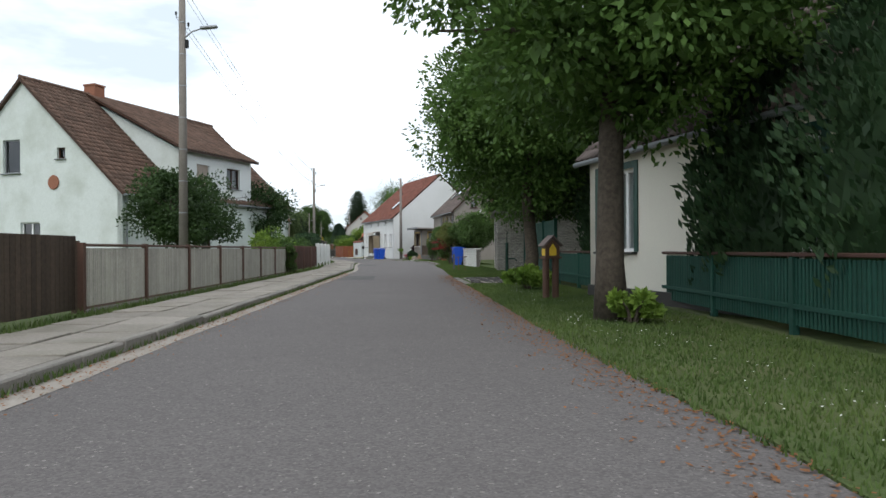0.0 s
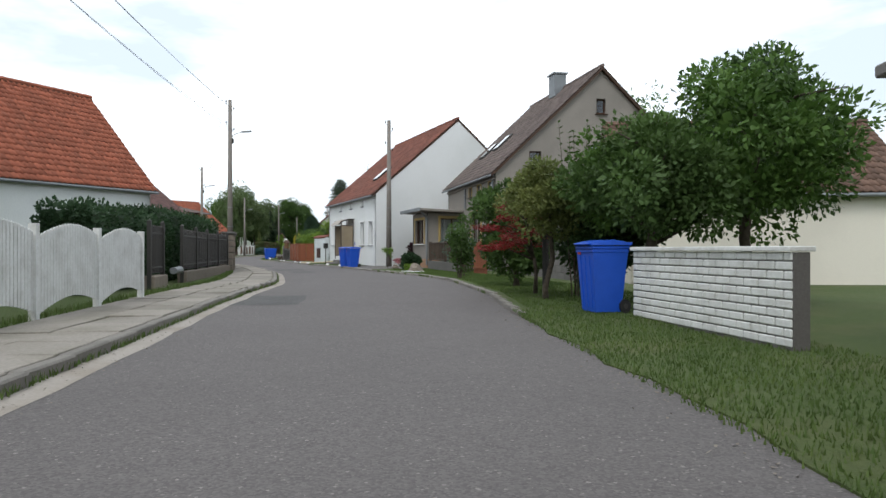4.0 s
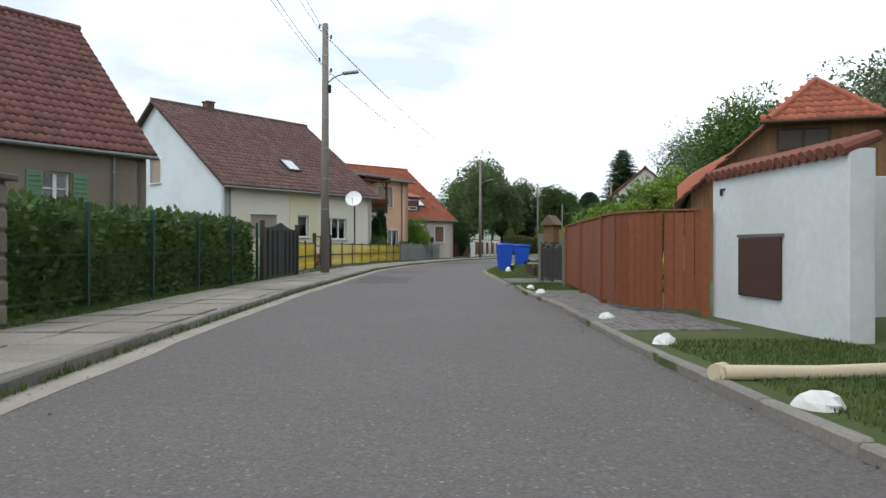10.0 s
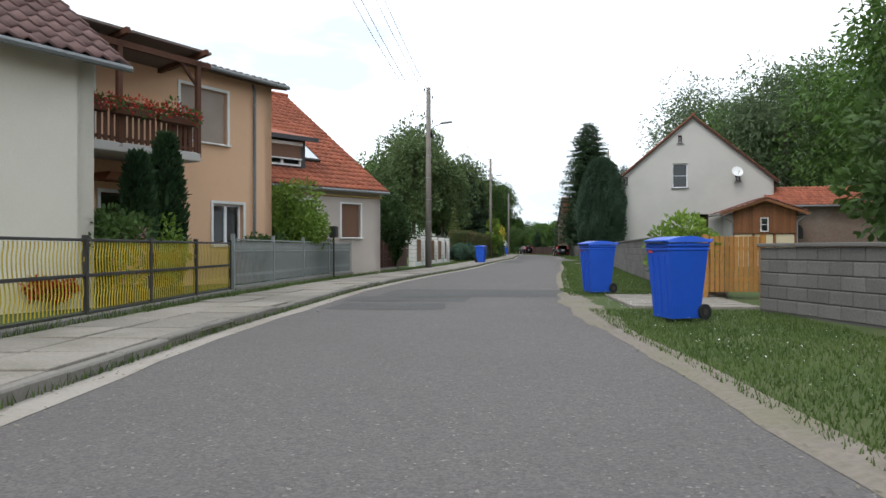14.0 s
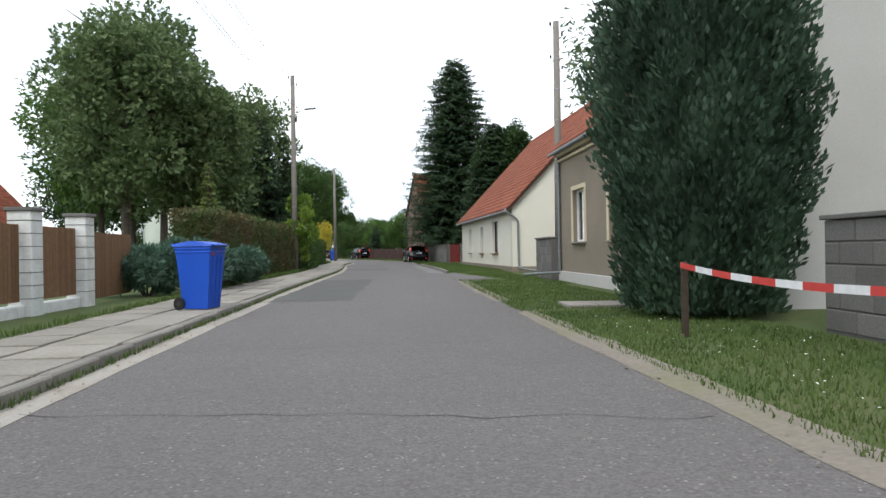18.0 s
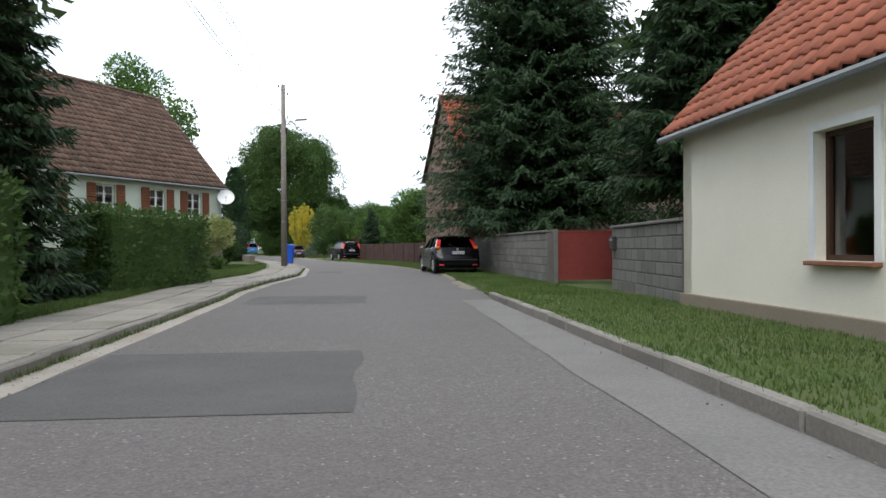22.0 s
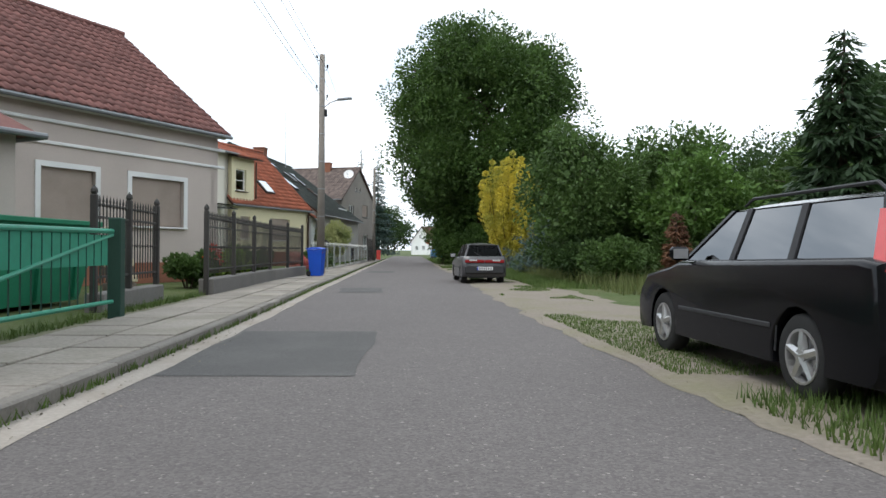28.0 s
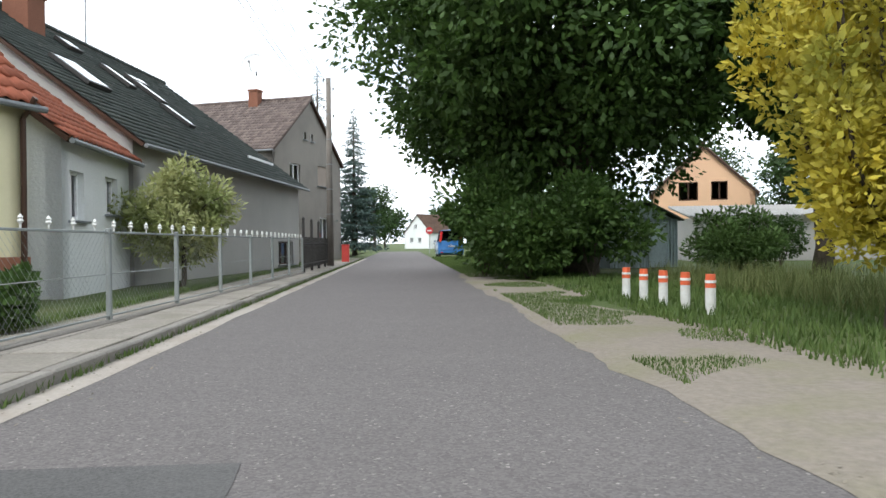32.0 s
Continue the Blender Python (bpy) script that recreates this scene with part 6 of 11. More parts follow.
for sg in (-1, 1):
    n = 10
    top = [(sg * 2.1 * k / n, 0, 1.55 + 0.2 * (1 - k / n) ** 2) for k in range(n + 1)]
    poly = [(0.02 * sg, 0, 0.08)] + [(max(abs(x), 0.02) * sg, y, z) for x, y, z in top] + [(sg * 2.1, 0, 0.08)]
    leaf = part("gate_leaf", Geo().prism(poly, (0, 0.04, 0)), BLACKPANEL, t)
    for x in (0.5, 1.05, 1.6):
        part("stiffener", Geo().box((sg * x, -0.02, 0.8), (0.04, 0.04, 1.4)), DARKIRON, leaf)
    part("gate_post", Geo().box((sg * 2.17, 0, 0.8), (0.12, 0.12, 1.9), ch=0.01), DARKIRON, t)
YB = wavy_mesh("ornament_bar", 0.019, 0.14, 1.1, YELLOWIRON, 12, 0.03)
for a, b in (((109.6, -4.85), (113.6, -5.0)), ((117.2, -5.1), (125, -5.2)), ((125, -5.2), (133, -5.6))):
    fence(spots(a, b), "black iron fence with bent yellow bars", bar_mesh("post", 0.07, 0.07, -0.2, 1.2, DARKIRON), 2.0, YB, 0.085, [(1.13, 0.04, 0.04, DARKIRON, 0), (0.63, 0.03, 0.05, DARKIRON, 0), (0.1, 0.04, 0.04, DARKIRON, 0)], slat_name="ornament_bar", wall=(0.08, 0.2, KERB))
t = thing("gate", at(113.6, -5.0, 0.1, heading(115) - heading(113.6) + 91.5), "black iron garden gate with yellow rods and diamonds", "gate")
for x in (0.0, 3.6):
    part("gate_post", Geo().box((x, 0, 0.75), (0.13, 0.13, 1.6), ch=0.01), DARKIRON, t)
for x0, x1 in ((0.1, 1.25), (1.25, 2.4), (2.42, 3.5)):
    lf = part("gate_leaf", Geo().box(((x0 + x1) / 2, 0, 1.42), (x1 - x0, 0.04, 0.045)).box(((x0 + x1) / 2, 0, 1.02), (x1 - x0, 0.04, 0.045)).box(((x0 + x1) / 2, 0, 0.14), (x1 - x0, 0.04, 0.045)).box((x0 + 0.02, 0, 0.78), (0.04, 0.04, 1.3)).box((x1 - 0.02, 0, 0.78), (0.04, 0.04, 1.3)), DARKIRON, t)
    for a, b in (((x0, 0, 0.16), (x1, 0, 1.0)), ((x0, 0, 1.0), (x1, 0, 0.16))):
        part("diagonal_rod", Geo().rod(a, b, 0.012, n=5), YELLOWIRON, lf)
    for k in range(11):
        part("thin_rod", Geo().rod((x0, 0.015, 0.2 + k * 0.075), (x1, 0.015, 0.2 + k * 0.075), 0.006, n=4), YELLOWIRON, lf)
    for k in range(7):
        x = x0 + (x1 - x0) * (k + 0.5) / 7
        part("zigzag_rod", Geo().rod((x - 0.07, 0, 1.04 + 0.34 * (k % 2)), (x + 0.07, 0, 1.38 - 0.34 * (k % 2)), 0.008, n=4), YELLOWIRON, lf)
    part("diamond", Geo().box(((x0 + x1) / 2, -0.02, 0.58), (0.21, 0.02, 0.21), ry=45), DARKIRON, lf)
GB = wavy_mesh("ornament_bar", 0.03, 0.16, 1.18, GREYIRON, 12, 0.03)
fence(spots((133.3, -5.65), (140, -5.9), (147, -5.95)), "grey painted iron fence with bent bars", bar_mesh("post", 0.08, 0.08, -0.2, 1.36, GREYIRON), 2.6, GB, 0.085, [(1.22, 0.03, 0.035, GREYIRON, 0), (0.95, 0.02, 0.03, GREYIRON, 0), (0.12, 0.03, 0.035, GREYIRON, 0)], slat_name="ornament_bar", wall=(0.1, 0.2, KERB))
fence(spots((147, -6.0), (152, -6.0)), "maroon iron mesh fence with ochre ornaments", bar_mesh("post", 0.09, 0.09, -0.2, 1.38, BROWNIRON), 2.4, bar_mesh("rod", 0.014, 0.014, 0.12, 1.25, BROWNIRON), 0.07, [(1.25, 0.03, 0.035, BROWNIRON, 0), (0.85, 0.02, 0.03, BROWNIRON, 0), (0.5, 0.02, 0.03, BROWNIRON, 0), (0.12, 0.03, 0.035, BROWNIRON, 0)], slat_name="rod", wall=(0.1, 0.2, KERB))
t = thing("gate", at(153.4, -6.0, 0.1, 90), "maroon sheet metal garden gate", "gate")
for k in range(18):
    part("gate_slat", Geo().box((-1.2 + k * 0.14, 0, 0.72), (0.125, 0.03, 1.25), ch=0.006), BROWNIRON, t)
for z in (0.3, 1.2):
    part("gate_rail", Geo().box((0, 0.04, z), (2.5, 0.04, 0.06)), BROWNIRON, t)
WP = [(156.4, -6.0), (159.4, -6.05), (162.0, -6.1), (164.6, -6.1), (167.3, -6.1), (169.4, -6.1)]
for s, o in WP:
    p = lane(s, o)
    t = thing("pillar", on(p.x, p.y, 0.1, heading(s)), "white painted brick fence pillar with dark cap", "pillar", "white fence pillars")
    part("shaft", Geo().box((0, 0, 0.85), (0.4, 0.4, 1.9), ch=0.015), WHITEPAINT, t)
    part("cap", Geo().box((0, 0, 1.81), (0.47, 0.47, 0.07), ch=0.012), BLOCK, t)
    for k in range(7):
        part("brick_band", Geo().box((0, 0, 0.3 + k * 0.22), (0.412, 0.412, 0.012)), MORTAR, t)
for (s0, o0), (s1, o1) in zip(WP, WP[1:]):
    fence(spots((s0 + 0.22, o0), (s1 - 0.22, o1)), "brown vertical timber panel between white pillars", None, 1, bar_mesh("board", 0.115, 0.022, 0.25, 1.55, TIMBER, ch=0.005), 0.122, [(0.5, 0.04, 0.08, TIMBER, 0.04), (1.3, 0.04, 0.08, TIMBER, 0.04)], wall=(0.2, 0.2, WHITEPAINT), slat_name="board")
fence(spots((169.8, -6.15), (172.6, -6.3)), "brown vertical timber fence beside a juniper", None, 1, bar_mesh("board", 0.115, 0.022, 0.1, 1.5, TIMBER, ch=0.005), 0.122, [(0.5, 0.04, 0.08, TIMBER, 0.04), (1.3, 0.04, 0.08, TIMBER, 0.04)], slat_name="board")
fence(spots((241, -4.6), (250, -4.65)), "low grey stone garden wall", None, 1, None, 1, (), wall=(0.5, 0.3, STONE), cat="wall")
# open green gate with iron fence behind
t = thing("gate", at(250.0, -4.35, 0.1, 90), "green painted steel farm gate", "gate")
gf = part("gate_frame", Geo().rod((0.1, 0, 1.2), (5.0, 0, 1.25), 0.035, n=8).rod((0.1, 0, 0.25), (5.0, 0, 0.25), 0.03, n=8).rod((0.1, 0, 0.25), (5.0, 0, 1.2), 0.028, n=8), plain("bright_green_paint", (0.02, 0.24, 0.15), 0.5), t)
part("gate_panel", Geo().box((2.5, 0.01, 0.98), (4.7, 0.02, 0.42)), MATS["bright_green_paint"], gf)
for k in range(22):
    part("gate_rod", Geo().rod((0.25 + k * 0.22, 0, 0.25), (0.25 + k * 0.22, 0, 1.2), 0.01, n=5), GREENIRON, gf)
part("gate_post", Geo().box((5.15, 0, 0.7), (0.18, 0.18, 1.5), ch=0.015), MATS["green_iron_paint"], t)
part("sign", Geo().box((0.3, -0.05, 0.95), (0.3, 0.015, 0.35), ch=0.005), plain("yellow_sign", (0.6, 0.45, 0.04), 0.5), t, "small yellow sign")
SPIKE = mesh_of("iron_bar", Geo().rod((0, 0, 0.45), (0, 0, 1.7), 0.011, n=6).lathe((0, 0, 1.66), [(0.011, 0), (0.03, 0.04), (0.012, 0.08), (0.02, 0.1), (0.001, 0.2)], 6).lathe((0, 0, 1.05), [(0.011, -0.04), (0.022, 0), (0.011, 0.04)], 6), DARKIRON)
SP = mesh_of("post", Geo().box((0, 0, 0.85), (0.1, 0.1, 2.0), ch=0.012).lathe((0, 0, 1.84), [(0.03, 0), (0.06, 0.05), (0.05, 0.1), (0.001, 0.16)], 8), DARKIRON)
fence(spots((256.0, -5.0), (259.0, -5.1)), "black spiked iron fence beside the drive", SP, 1.5, SPIKE, 0.14, [(0.55, 0.03, 0.04, DARKIRON, 0), (1.5, 0.03, 0.04, DARKIRON, 0)], slat_name="iron_bar", wall=(0.3, 0.3, BLOCK))
fence(spots((260.5, -4.55), (268, -4.6), (273, -4.3)), "black spiked iron fence on a low concrete wall", SP, 2.5, SPIKE, 0.14, [(0.55, 0.03, 0.04, DARKIRON, 0), (1.5, 0.03, 0.04, DARKIRON, 0)], slat_name="iron_bar", wall=(0.35, 0.34, BLOCK))
CP = mesh_of("post", Geo().box((0, 0, 0.5), (0.065, 0.065, 1.5), ch=0.01), GREYIRON)


def mesh_panel(L, h, step=0.11):
    g = Geo()
    n = int(L / step)
    for k in range(n + 1):
        for sg in (-1, 1):
            x0, x1 = k * step, k * step + sg * h
            z0, z1 = 0.1, 0.1 + h
            if x1 > L:
                z1, x1 = z1 - (x1 - L), L
            if x1 < 0:
                z1, x1 = z1 + x1, 0
            if abs(x1 - x0) > 0.05:
                d = 0.0032
                g.add([(x0 - d, 0, z0), (x0 + d, 0, z0), (x1 + d, 0, z1), (x1 - d, 0, z1)], [(0, 1, 2, 3)])
    return mesh_of("wire_mesh", g, WIREGREY)


FINIAL = mesh_of("finial", Geo().lathe((0, 0, 0), [(0.01, -0.04), (0.012, 0.02), (0.035, 0.05), (0.02, 0.07), (0.03, 0.09), (0.001, 0.13)], 6), WHITEPAINT)
wp = spots((275, -4.2), (284, -3.95), (294, -3.6), (303, -3.4))
mf = fence(wp, "wire mesh fence with grey posts and white finials", CP, 2.5, FINIAL, 0.55, [(1.2, 0.03, 0.03, GREYIRON, 0), (0.1, 0.025, 0.025, GREYIRON, 0), (0.65, 0.012, 0.012, WIREGREY, 0)], slat_z=1.24, slat_name="finial", wall=(0.05, 0.15, KERB))
pm = mesh_panel(2.4, 1.08)
for x, y, r in run([Vector(p) for p in wp], 2.5):
    q = Vector((x, y)) - Vector((math.cos(math.radians(r)), math.sin(math.radians(r)))) * 1.2
    piece("wire_mesh", pm, mf, on(q.x - wp[0].x, q.y - wp[0].y, 0.02, r))
fence(spots((303.3, -3.4), (312, -3.35)), "dark iron fence before a grey house", SP, 2.2, bar_mesh("iron_bar", 0.02, 0.02, 0.15, 1.25, DARKIRON, 0.05), 0.13, [(0.3, 0.03, 0.03, DARKIRON, 0), (1.05, 0.03, 0.03, DARKIRON, 0)], slat_name="iron_bar")

# the right side
GS = bar_mesh("picket", 0.055, 0.022, 0.06, 0.9, GREENPAINT, ch=0.004)
for a_b in (((4.6, -6.0), (4.85, 13.6)), ((4.55, 16.6), (4.55, 24.6))):
    fence([Vector(v) for v in a_b], "dark green wooden picket fence with a worn top rail", bar_mesh("post", 0.09, 0.09, -0.3, 0.92, GREENPAINT), 2.5, GS, 0.085, [(0.95, 0.09, 0.05, BROWNIRON, 0), (0.3, 0.03, 0.06, GREENPAINT, 0.03)], z=0.08, slat_name="picket")
fence(spots((25.5, 5.5), (32.2, 5.5)), "tall green boarded gate of a yard", bar_mesh("post", 0.12, 0.12, -0.2, 2.15, GREENPAINT), 2.25, bar_mesh("board", 0.155, 0.025, 0.06, 2.1, GREENPAINT, ch=0.005), 0.16, [(0.5, 0.05, 0.1, GREENPAINT, -0.04), (1.7, 0.05, 0.1, GREENPAINT, -0.04)], z=0.08, slat_name="board", cat="gate")


def block_wall(pts, h, label, bw=0.5, bh=0.24, w=0.28, mat=None, cap=True, z=0.05, cat="wall"):
    """A wall of blocks with recessed joints along world points."""
    pts = [Vector(p) for p in pts]
    o = pts[0]
    t = thing("garden_wall", on(o.x, o.y, z), label, cat)
    rows = max(1, int(round(h / bh)))
    bh = h / rows
    mat = mat or BLOCK
    me = mesh_of("block", Geo().box((0, 0, 0), (bw - 0.014, w, bh - 0.014), ch=0.012), mat)
    mh = mesh_of("half_block", Geo().box((0, 0, 0), (bw / 2 - 0.014, w, bh - 0.014), ch=0.012), mat)
    for a, b in zip(pts, pts[1:]):
        d = b - a
        L = d.length
        r = math.degrees(math.atan2(d.y, d.x))
        u = d / L
        c = (a + b) / 2 - o
        part("core", Geo().box((c.x, c.y, h / 2 - 0.15), (L, w - 0.03, h + 0.28), rz=r), MORTAR, t)
        n = max(1, int(round(L / bw)))
        sx = L / (n * bw)
        for j in range(rows):
            for k in range(n + (j % 2)):
                x = (k + 0.5 - 0.5 * (j % 2)) * bw * sx
                half = (j % 2) and k in (0, n)
                if half:
                    x = bw / 4 * sx if k == 0 else L - bw / 4 * sx
                q = a + u * x - o
                piece("block", mh if half else me, t, on(q.x, q.y, (j + 0.5) * bh, r) @ Matrix.Diagonal((sx, 1, 1, 1)))
        if cap:
            part("coping", Geo().box((c.x, c.y, h + 0.03), (L + 0.04, w + 0.1, 0.06), rz=r, ch=0.01), mat, t)
    return t


block_wall([(-0.9 + 6.35, 58.3), (4.35, 66.0)], 1.5, "grey concrete block garden wall", 0.55, 0.25)
block_wall([(-12.3, 105.5), (-12.5, 112), (-12.9, 118), (-14.4, 125), (-15.42, 127.63)], 1.08, "grey block wall behind the grass verge")
HONEYWOOD = surface("honey_coloured_wood", (0.4, 0.2, 0.06), (0.3, 0.14, 0.04), grain=(12, 0.5), stain=(2.0, 0.4), rough=0.7, bump=0.2, obj=0.15)
fence([(-15.95, 130.48), (-14.75, 130.69)], "honey-coloured wooden picket gate between block walls", bar_mesh("post", 0.1, 0.1, -0.2, 1.3, HONEYWOOD), 1.2, bar_mesh("picket", 0.085, 0.022, 0.08, 1.26, HONEYWOOD, ch=0.004), 0.1, [(0.35, 0.03, 0.08, HONEYWOOD, 0.03), (1.0, 0.03, 0.08, HONEYWOOD, 0.03)], slat_name="picket", cat="gate")
block_wall([(-16.03, 131.9), (-16.35, 149), (-16.4, 160.5)], 1.35, "long dark grey block wall", 0.6, 0.27)
block_wall([(-16.7, 175.75), (-16.7, 178.57)], 1.4, "short grey block wall beside a house", 0.5, 0.28)
block_wall([(-17.75, 201.15), (-17.58, 206.0)], 1.45, "grey block wall beside a cream house", 0.5, 0.24)
block_wall([(-18.45, 209.7), (-18.85, 214.5), (-19.5, 222.0)], 1.45, "grey block wall in front of spruces", 0.55, 0.24)
block_wall([(3.9, 42.4), (3.4, 46.2)], 1.05, "low white painted brick wall", 0.3, 0.1, 0.24, WHITEPAINT)
t = thing("gate", on(-18.3, 209.55, 0.06, 3), "rust-red sheet metal yard gate standing open", "gate")
REDGATE = surface("rust_red_sheet", (0.2, 0.035, 0.028), (0.15, 0.028, 0.024), grain=(8, 0.5), stain=(1.5, 0.4), rough=0.75, bump=0.1)
lf = part("gate_leaf", Geo().box((1.4, 0, 0.76), (2.75, 0.03, 1.38), ch=0.006), REDGATE, t)
for z in (0.08, 1.45):
    part("gate_rail", Geo().box((1.4, 0, z), (2.8, 0.05, 0.05), ch=0.006), REDGATE, lf)
for x in (0.03, 2.78):
    part("gate_stile", Geo().box((x, 0, 0.76), (0.05, 0.05, 1.42), ch=0.006), REDGATE, lf)
part("gate_post", Geo().box((-0.06, 0, 0.72), (0.12, 0.12, 1.6), ch=0.01), BLOCK, t)
part("bolt", Geo().box((2.55, -0.035, 0.12), (0.08, 0.04, 0.08), ch=0.01), STEEL, lf)
t = thing("letter_box", on(-17.78, 205.7, 0.05), "small black letter box on a block wall", "letter box")
part("box", Geo().box((0, 0, 1.1), (0.1, 0.3, 0.32), ch=0.02), DARKIRON, t)
part("flap", Geo().box((-0.055, 0, 1.18), (0.012, 0.24, 0.05), ch=0.004), STEEL, t)
# wooden plank fence and annex beside the white house
fence([(-8.1, 95.0), (-8.75, 95.05), (-9.45, 95.75), (-11.1, 102.2)], "red-brown wooden plank fence", bar_mesh("post", 0.12, 0.12, -0.2, 1.55, REDBOARD), 2.5, bar_mesh("plank", 0.14, 0.025, 0.06, 1.5, REDBOARD, ch=0.006), 0.146, [(0.35, 0.05, 0.09, REDBOARD, -0.04), (1.2, 0.05, 0.09, REDBOARD, -0.04), (1.53, 0.08, 0.03, REDBOARD, 0)], slat_name="plank")
t = thing("annex_wall", on(-8.0, 95.05, 0, math.degrees(math.atan2(-2.85, 1.22))), "white rendered annex wall with a brown hatch and tile coping", "wall")
part("wall", Geo().box((1.5, 0.15, 1.02), (3.0, 0.3, 2.2), ch=0.01), surface("patchy_white_render", (0.62, 0.66, 0.66), (0.54, 0.58, 0.58), grain=(10, 0.5), stain=(0.9, 0.5), dirt=(0.45, 0.46, 0.44), rough=0.95, bump=0.4), t)
part("wall", Geo().box((0.15, 1.8, 1.02), (0.3, 3.0, 2.2), ch=0.01), MATS["patchy_white_render"], t)
for k in range(19):
    part("coping_tile", Geo().rod((-0.02 + k * 0.165, -0.07, 2.1), (-0.02 + k * 0.165, 0.36, 2.26), 0.075, 0.065, 8), TILE_DULL, t)
part("hatch", Geo().box((1.3, -0.02, 0.82), (0.98, 0.05, 0.76), ch=0.01), surface("brown_hatch_paint", (0.075, 0.038, 0.03), (0.055, 0.03, 0.024), rough=0.7, bump=0.1), t, "brown painted hatch")
part("hatch_lintel", Geo().box((1.3, -0.015, 1.23), (1.06, 0.05, 0.04)), BLOCK, t)
part("wall_hook", Geo().box((0.33, -0.02, 1.9), (0.1, 0.03, 0.02)).box((0.29, -0.02, 1.86), (0.02, 0.03, 0.1)), DARKIRON, t)
t = thing("gate", on(-11.2, 102.55, 0.08, math.degrees(math.atan2(2.15, -1.0))), "black wrought iron double gate with curved top", "gate")
for x0 in (0.1, 1.25):
    lf = part("gate_leaf", Geo().box((x0 + 0.55, 0, 0.15), (1.1, 0.04, 0.05)).box((x0 + 0.02, 0, 0.6), (0.05, 0.05, 1.1)).box((x0 + 1.08, 0, 0.6), (0.05, 0.05, 1.1)), DARKIRON, t)
    part("curved_rail", Geo().tube([(x0 + 1.1 * k / 8, 0, 0.95 + 0.2 * math.sin(math.pi * k / 8)) for k in range(9)], 0.02, 5), DARKIRON, lf)
    for k in range(9):
        part("iron_bar", Geo().box((x0 + 0.13 + k * 0.105, 0, 0.55), (0.035, 0.02, 0.85)), DARKIRON, lf)
for x in (0.0, 2.4):
    part("gate_post", Geo().box((x, 0, 0.65), (0.14, 0.14, 1.5), ch=0.01), BLOCK, t)
fence([(-21.7, 231.3), (-24.5, 240), (-27.1, 247.3)], "old dark maroon plank fence on the grass verge", bar_mesh("post", 0.1, 0.1, -0.2, 1.2, OLDBOARD), 2.4, bar_mesh("plank", 0.125, 0.022, 0.04, 1.25, OLDBOARD, ch=0.005), 0.132, [(0.3, 0.05, 0.08, OLDBOARD, -0.03), (1.0, 0.05, 0.08, OLDBOARD, -0.03)], slat_name="plank", lift=lambda k: 0.02 * math.sin(k * 1.7))
# fence before the grey house, with a stone plinth
fence([(2.25, 66.6), (1.0, 73.4)], "dark rustic fence of rough staves on a low wall", bar_mesh("post", 0.14, 0.14, 0, 1.45, BOARDBROWN), 3.2, bar_mesh("stave", 0.07, 0.05, 0.48, 1.32, BOARDBROWN, 0.03, 0.01), 0.16, [(0.5, 0.05, 0.06, BOARDBROWN, 0.03), (1.36, 0.08, 0.07, BOARDBROWN, 0.0)], wall=(0.42, 0.3, BLOCK), slat_name="stave")
t = thing("gate", on(3.05, 64.4, 0.05, math.degrees(math.atan2(1.7, -0.4))), "brown wooden garden gate with a round top", "gate")
for k in range(11):
    x = 0.08 + k * 0.155
    part("gate_board", Geo().box((x, 0, 0.62 + 0.12 * math.sin(math.pi * k / 10)), (0.14, 0.03, 1.15 + 0.24 * math.sin(math.pi * k / 10)), ch=0.006), REDBOARD, t)
for z in (0.3, 1.0):
    part("gate_rail", Geo().box((0.85, 0.04, z), (1.7, 0.04, 0.08)), REDBOARD, t)
# posts with barrier tape
TAPE = [(138.8, 3.4), (142.6, 3.4), (144.8, 3.4), (150, 3.45), (157.5, 3.5), (163, 3.6)]
tr_, tw_ = plain("tape_red", (0.6, 0.05, 0.04), 0.5), plain("tape_white", (0.8, 0.8, 0.8), 0.5)
for s, o in TAPE:
    tagged(part("tape_post", Geo().box((0, 0, 0.38), (0.07, 0.07, 0.98), ch=0.006), BOARDBROWN), "short wooden stake carrying barrier tape", "post", "tape stakes").matrix_world = at(s, o, 0.05)
for (s0, o0), (s1, o1) in zip(TAPE, TAPE[1:]):
    a, b = lane(s0, o0 - 0.05, 0.85), lane(s1, o1 - 0.05, 0.85)
    t = thing("barrier_tape", on(a.x, a.y, 0), "red and white striped barrier tape between stakes", "tape")
    n = max(6, int((b - a).length / 0.4))
    for k in range(n):
        q = [a.lerp(b, f / n) - Vector((a.x, a.y, 0)) - Vector((0, 0, 0.5 * (f / n) * (1 - f / n))) for f in (k, k + 1)]
        part("stripe", Geo().prism([q[0], q[1], q[1] + Vector((0, 0, 0.07)), q[0] + Vector((0, 0, 0.07))], (0.002, 0.002, 0)), tw_ if k % 2 else tr_, t)

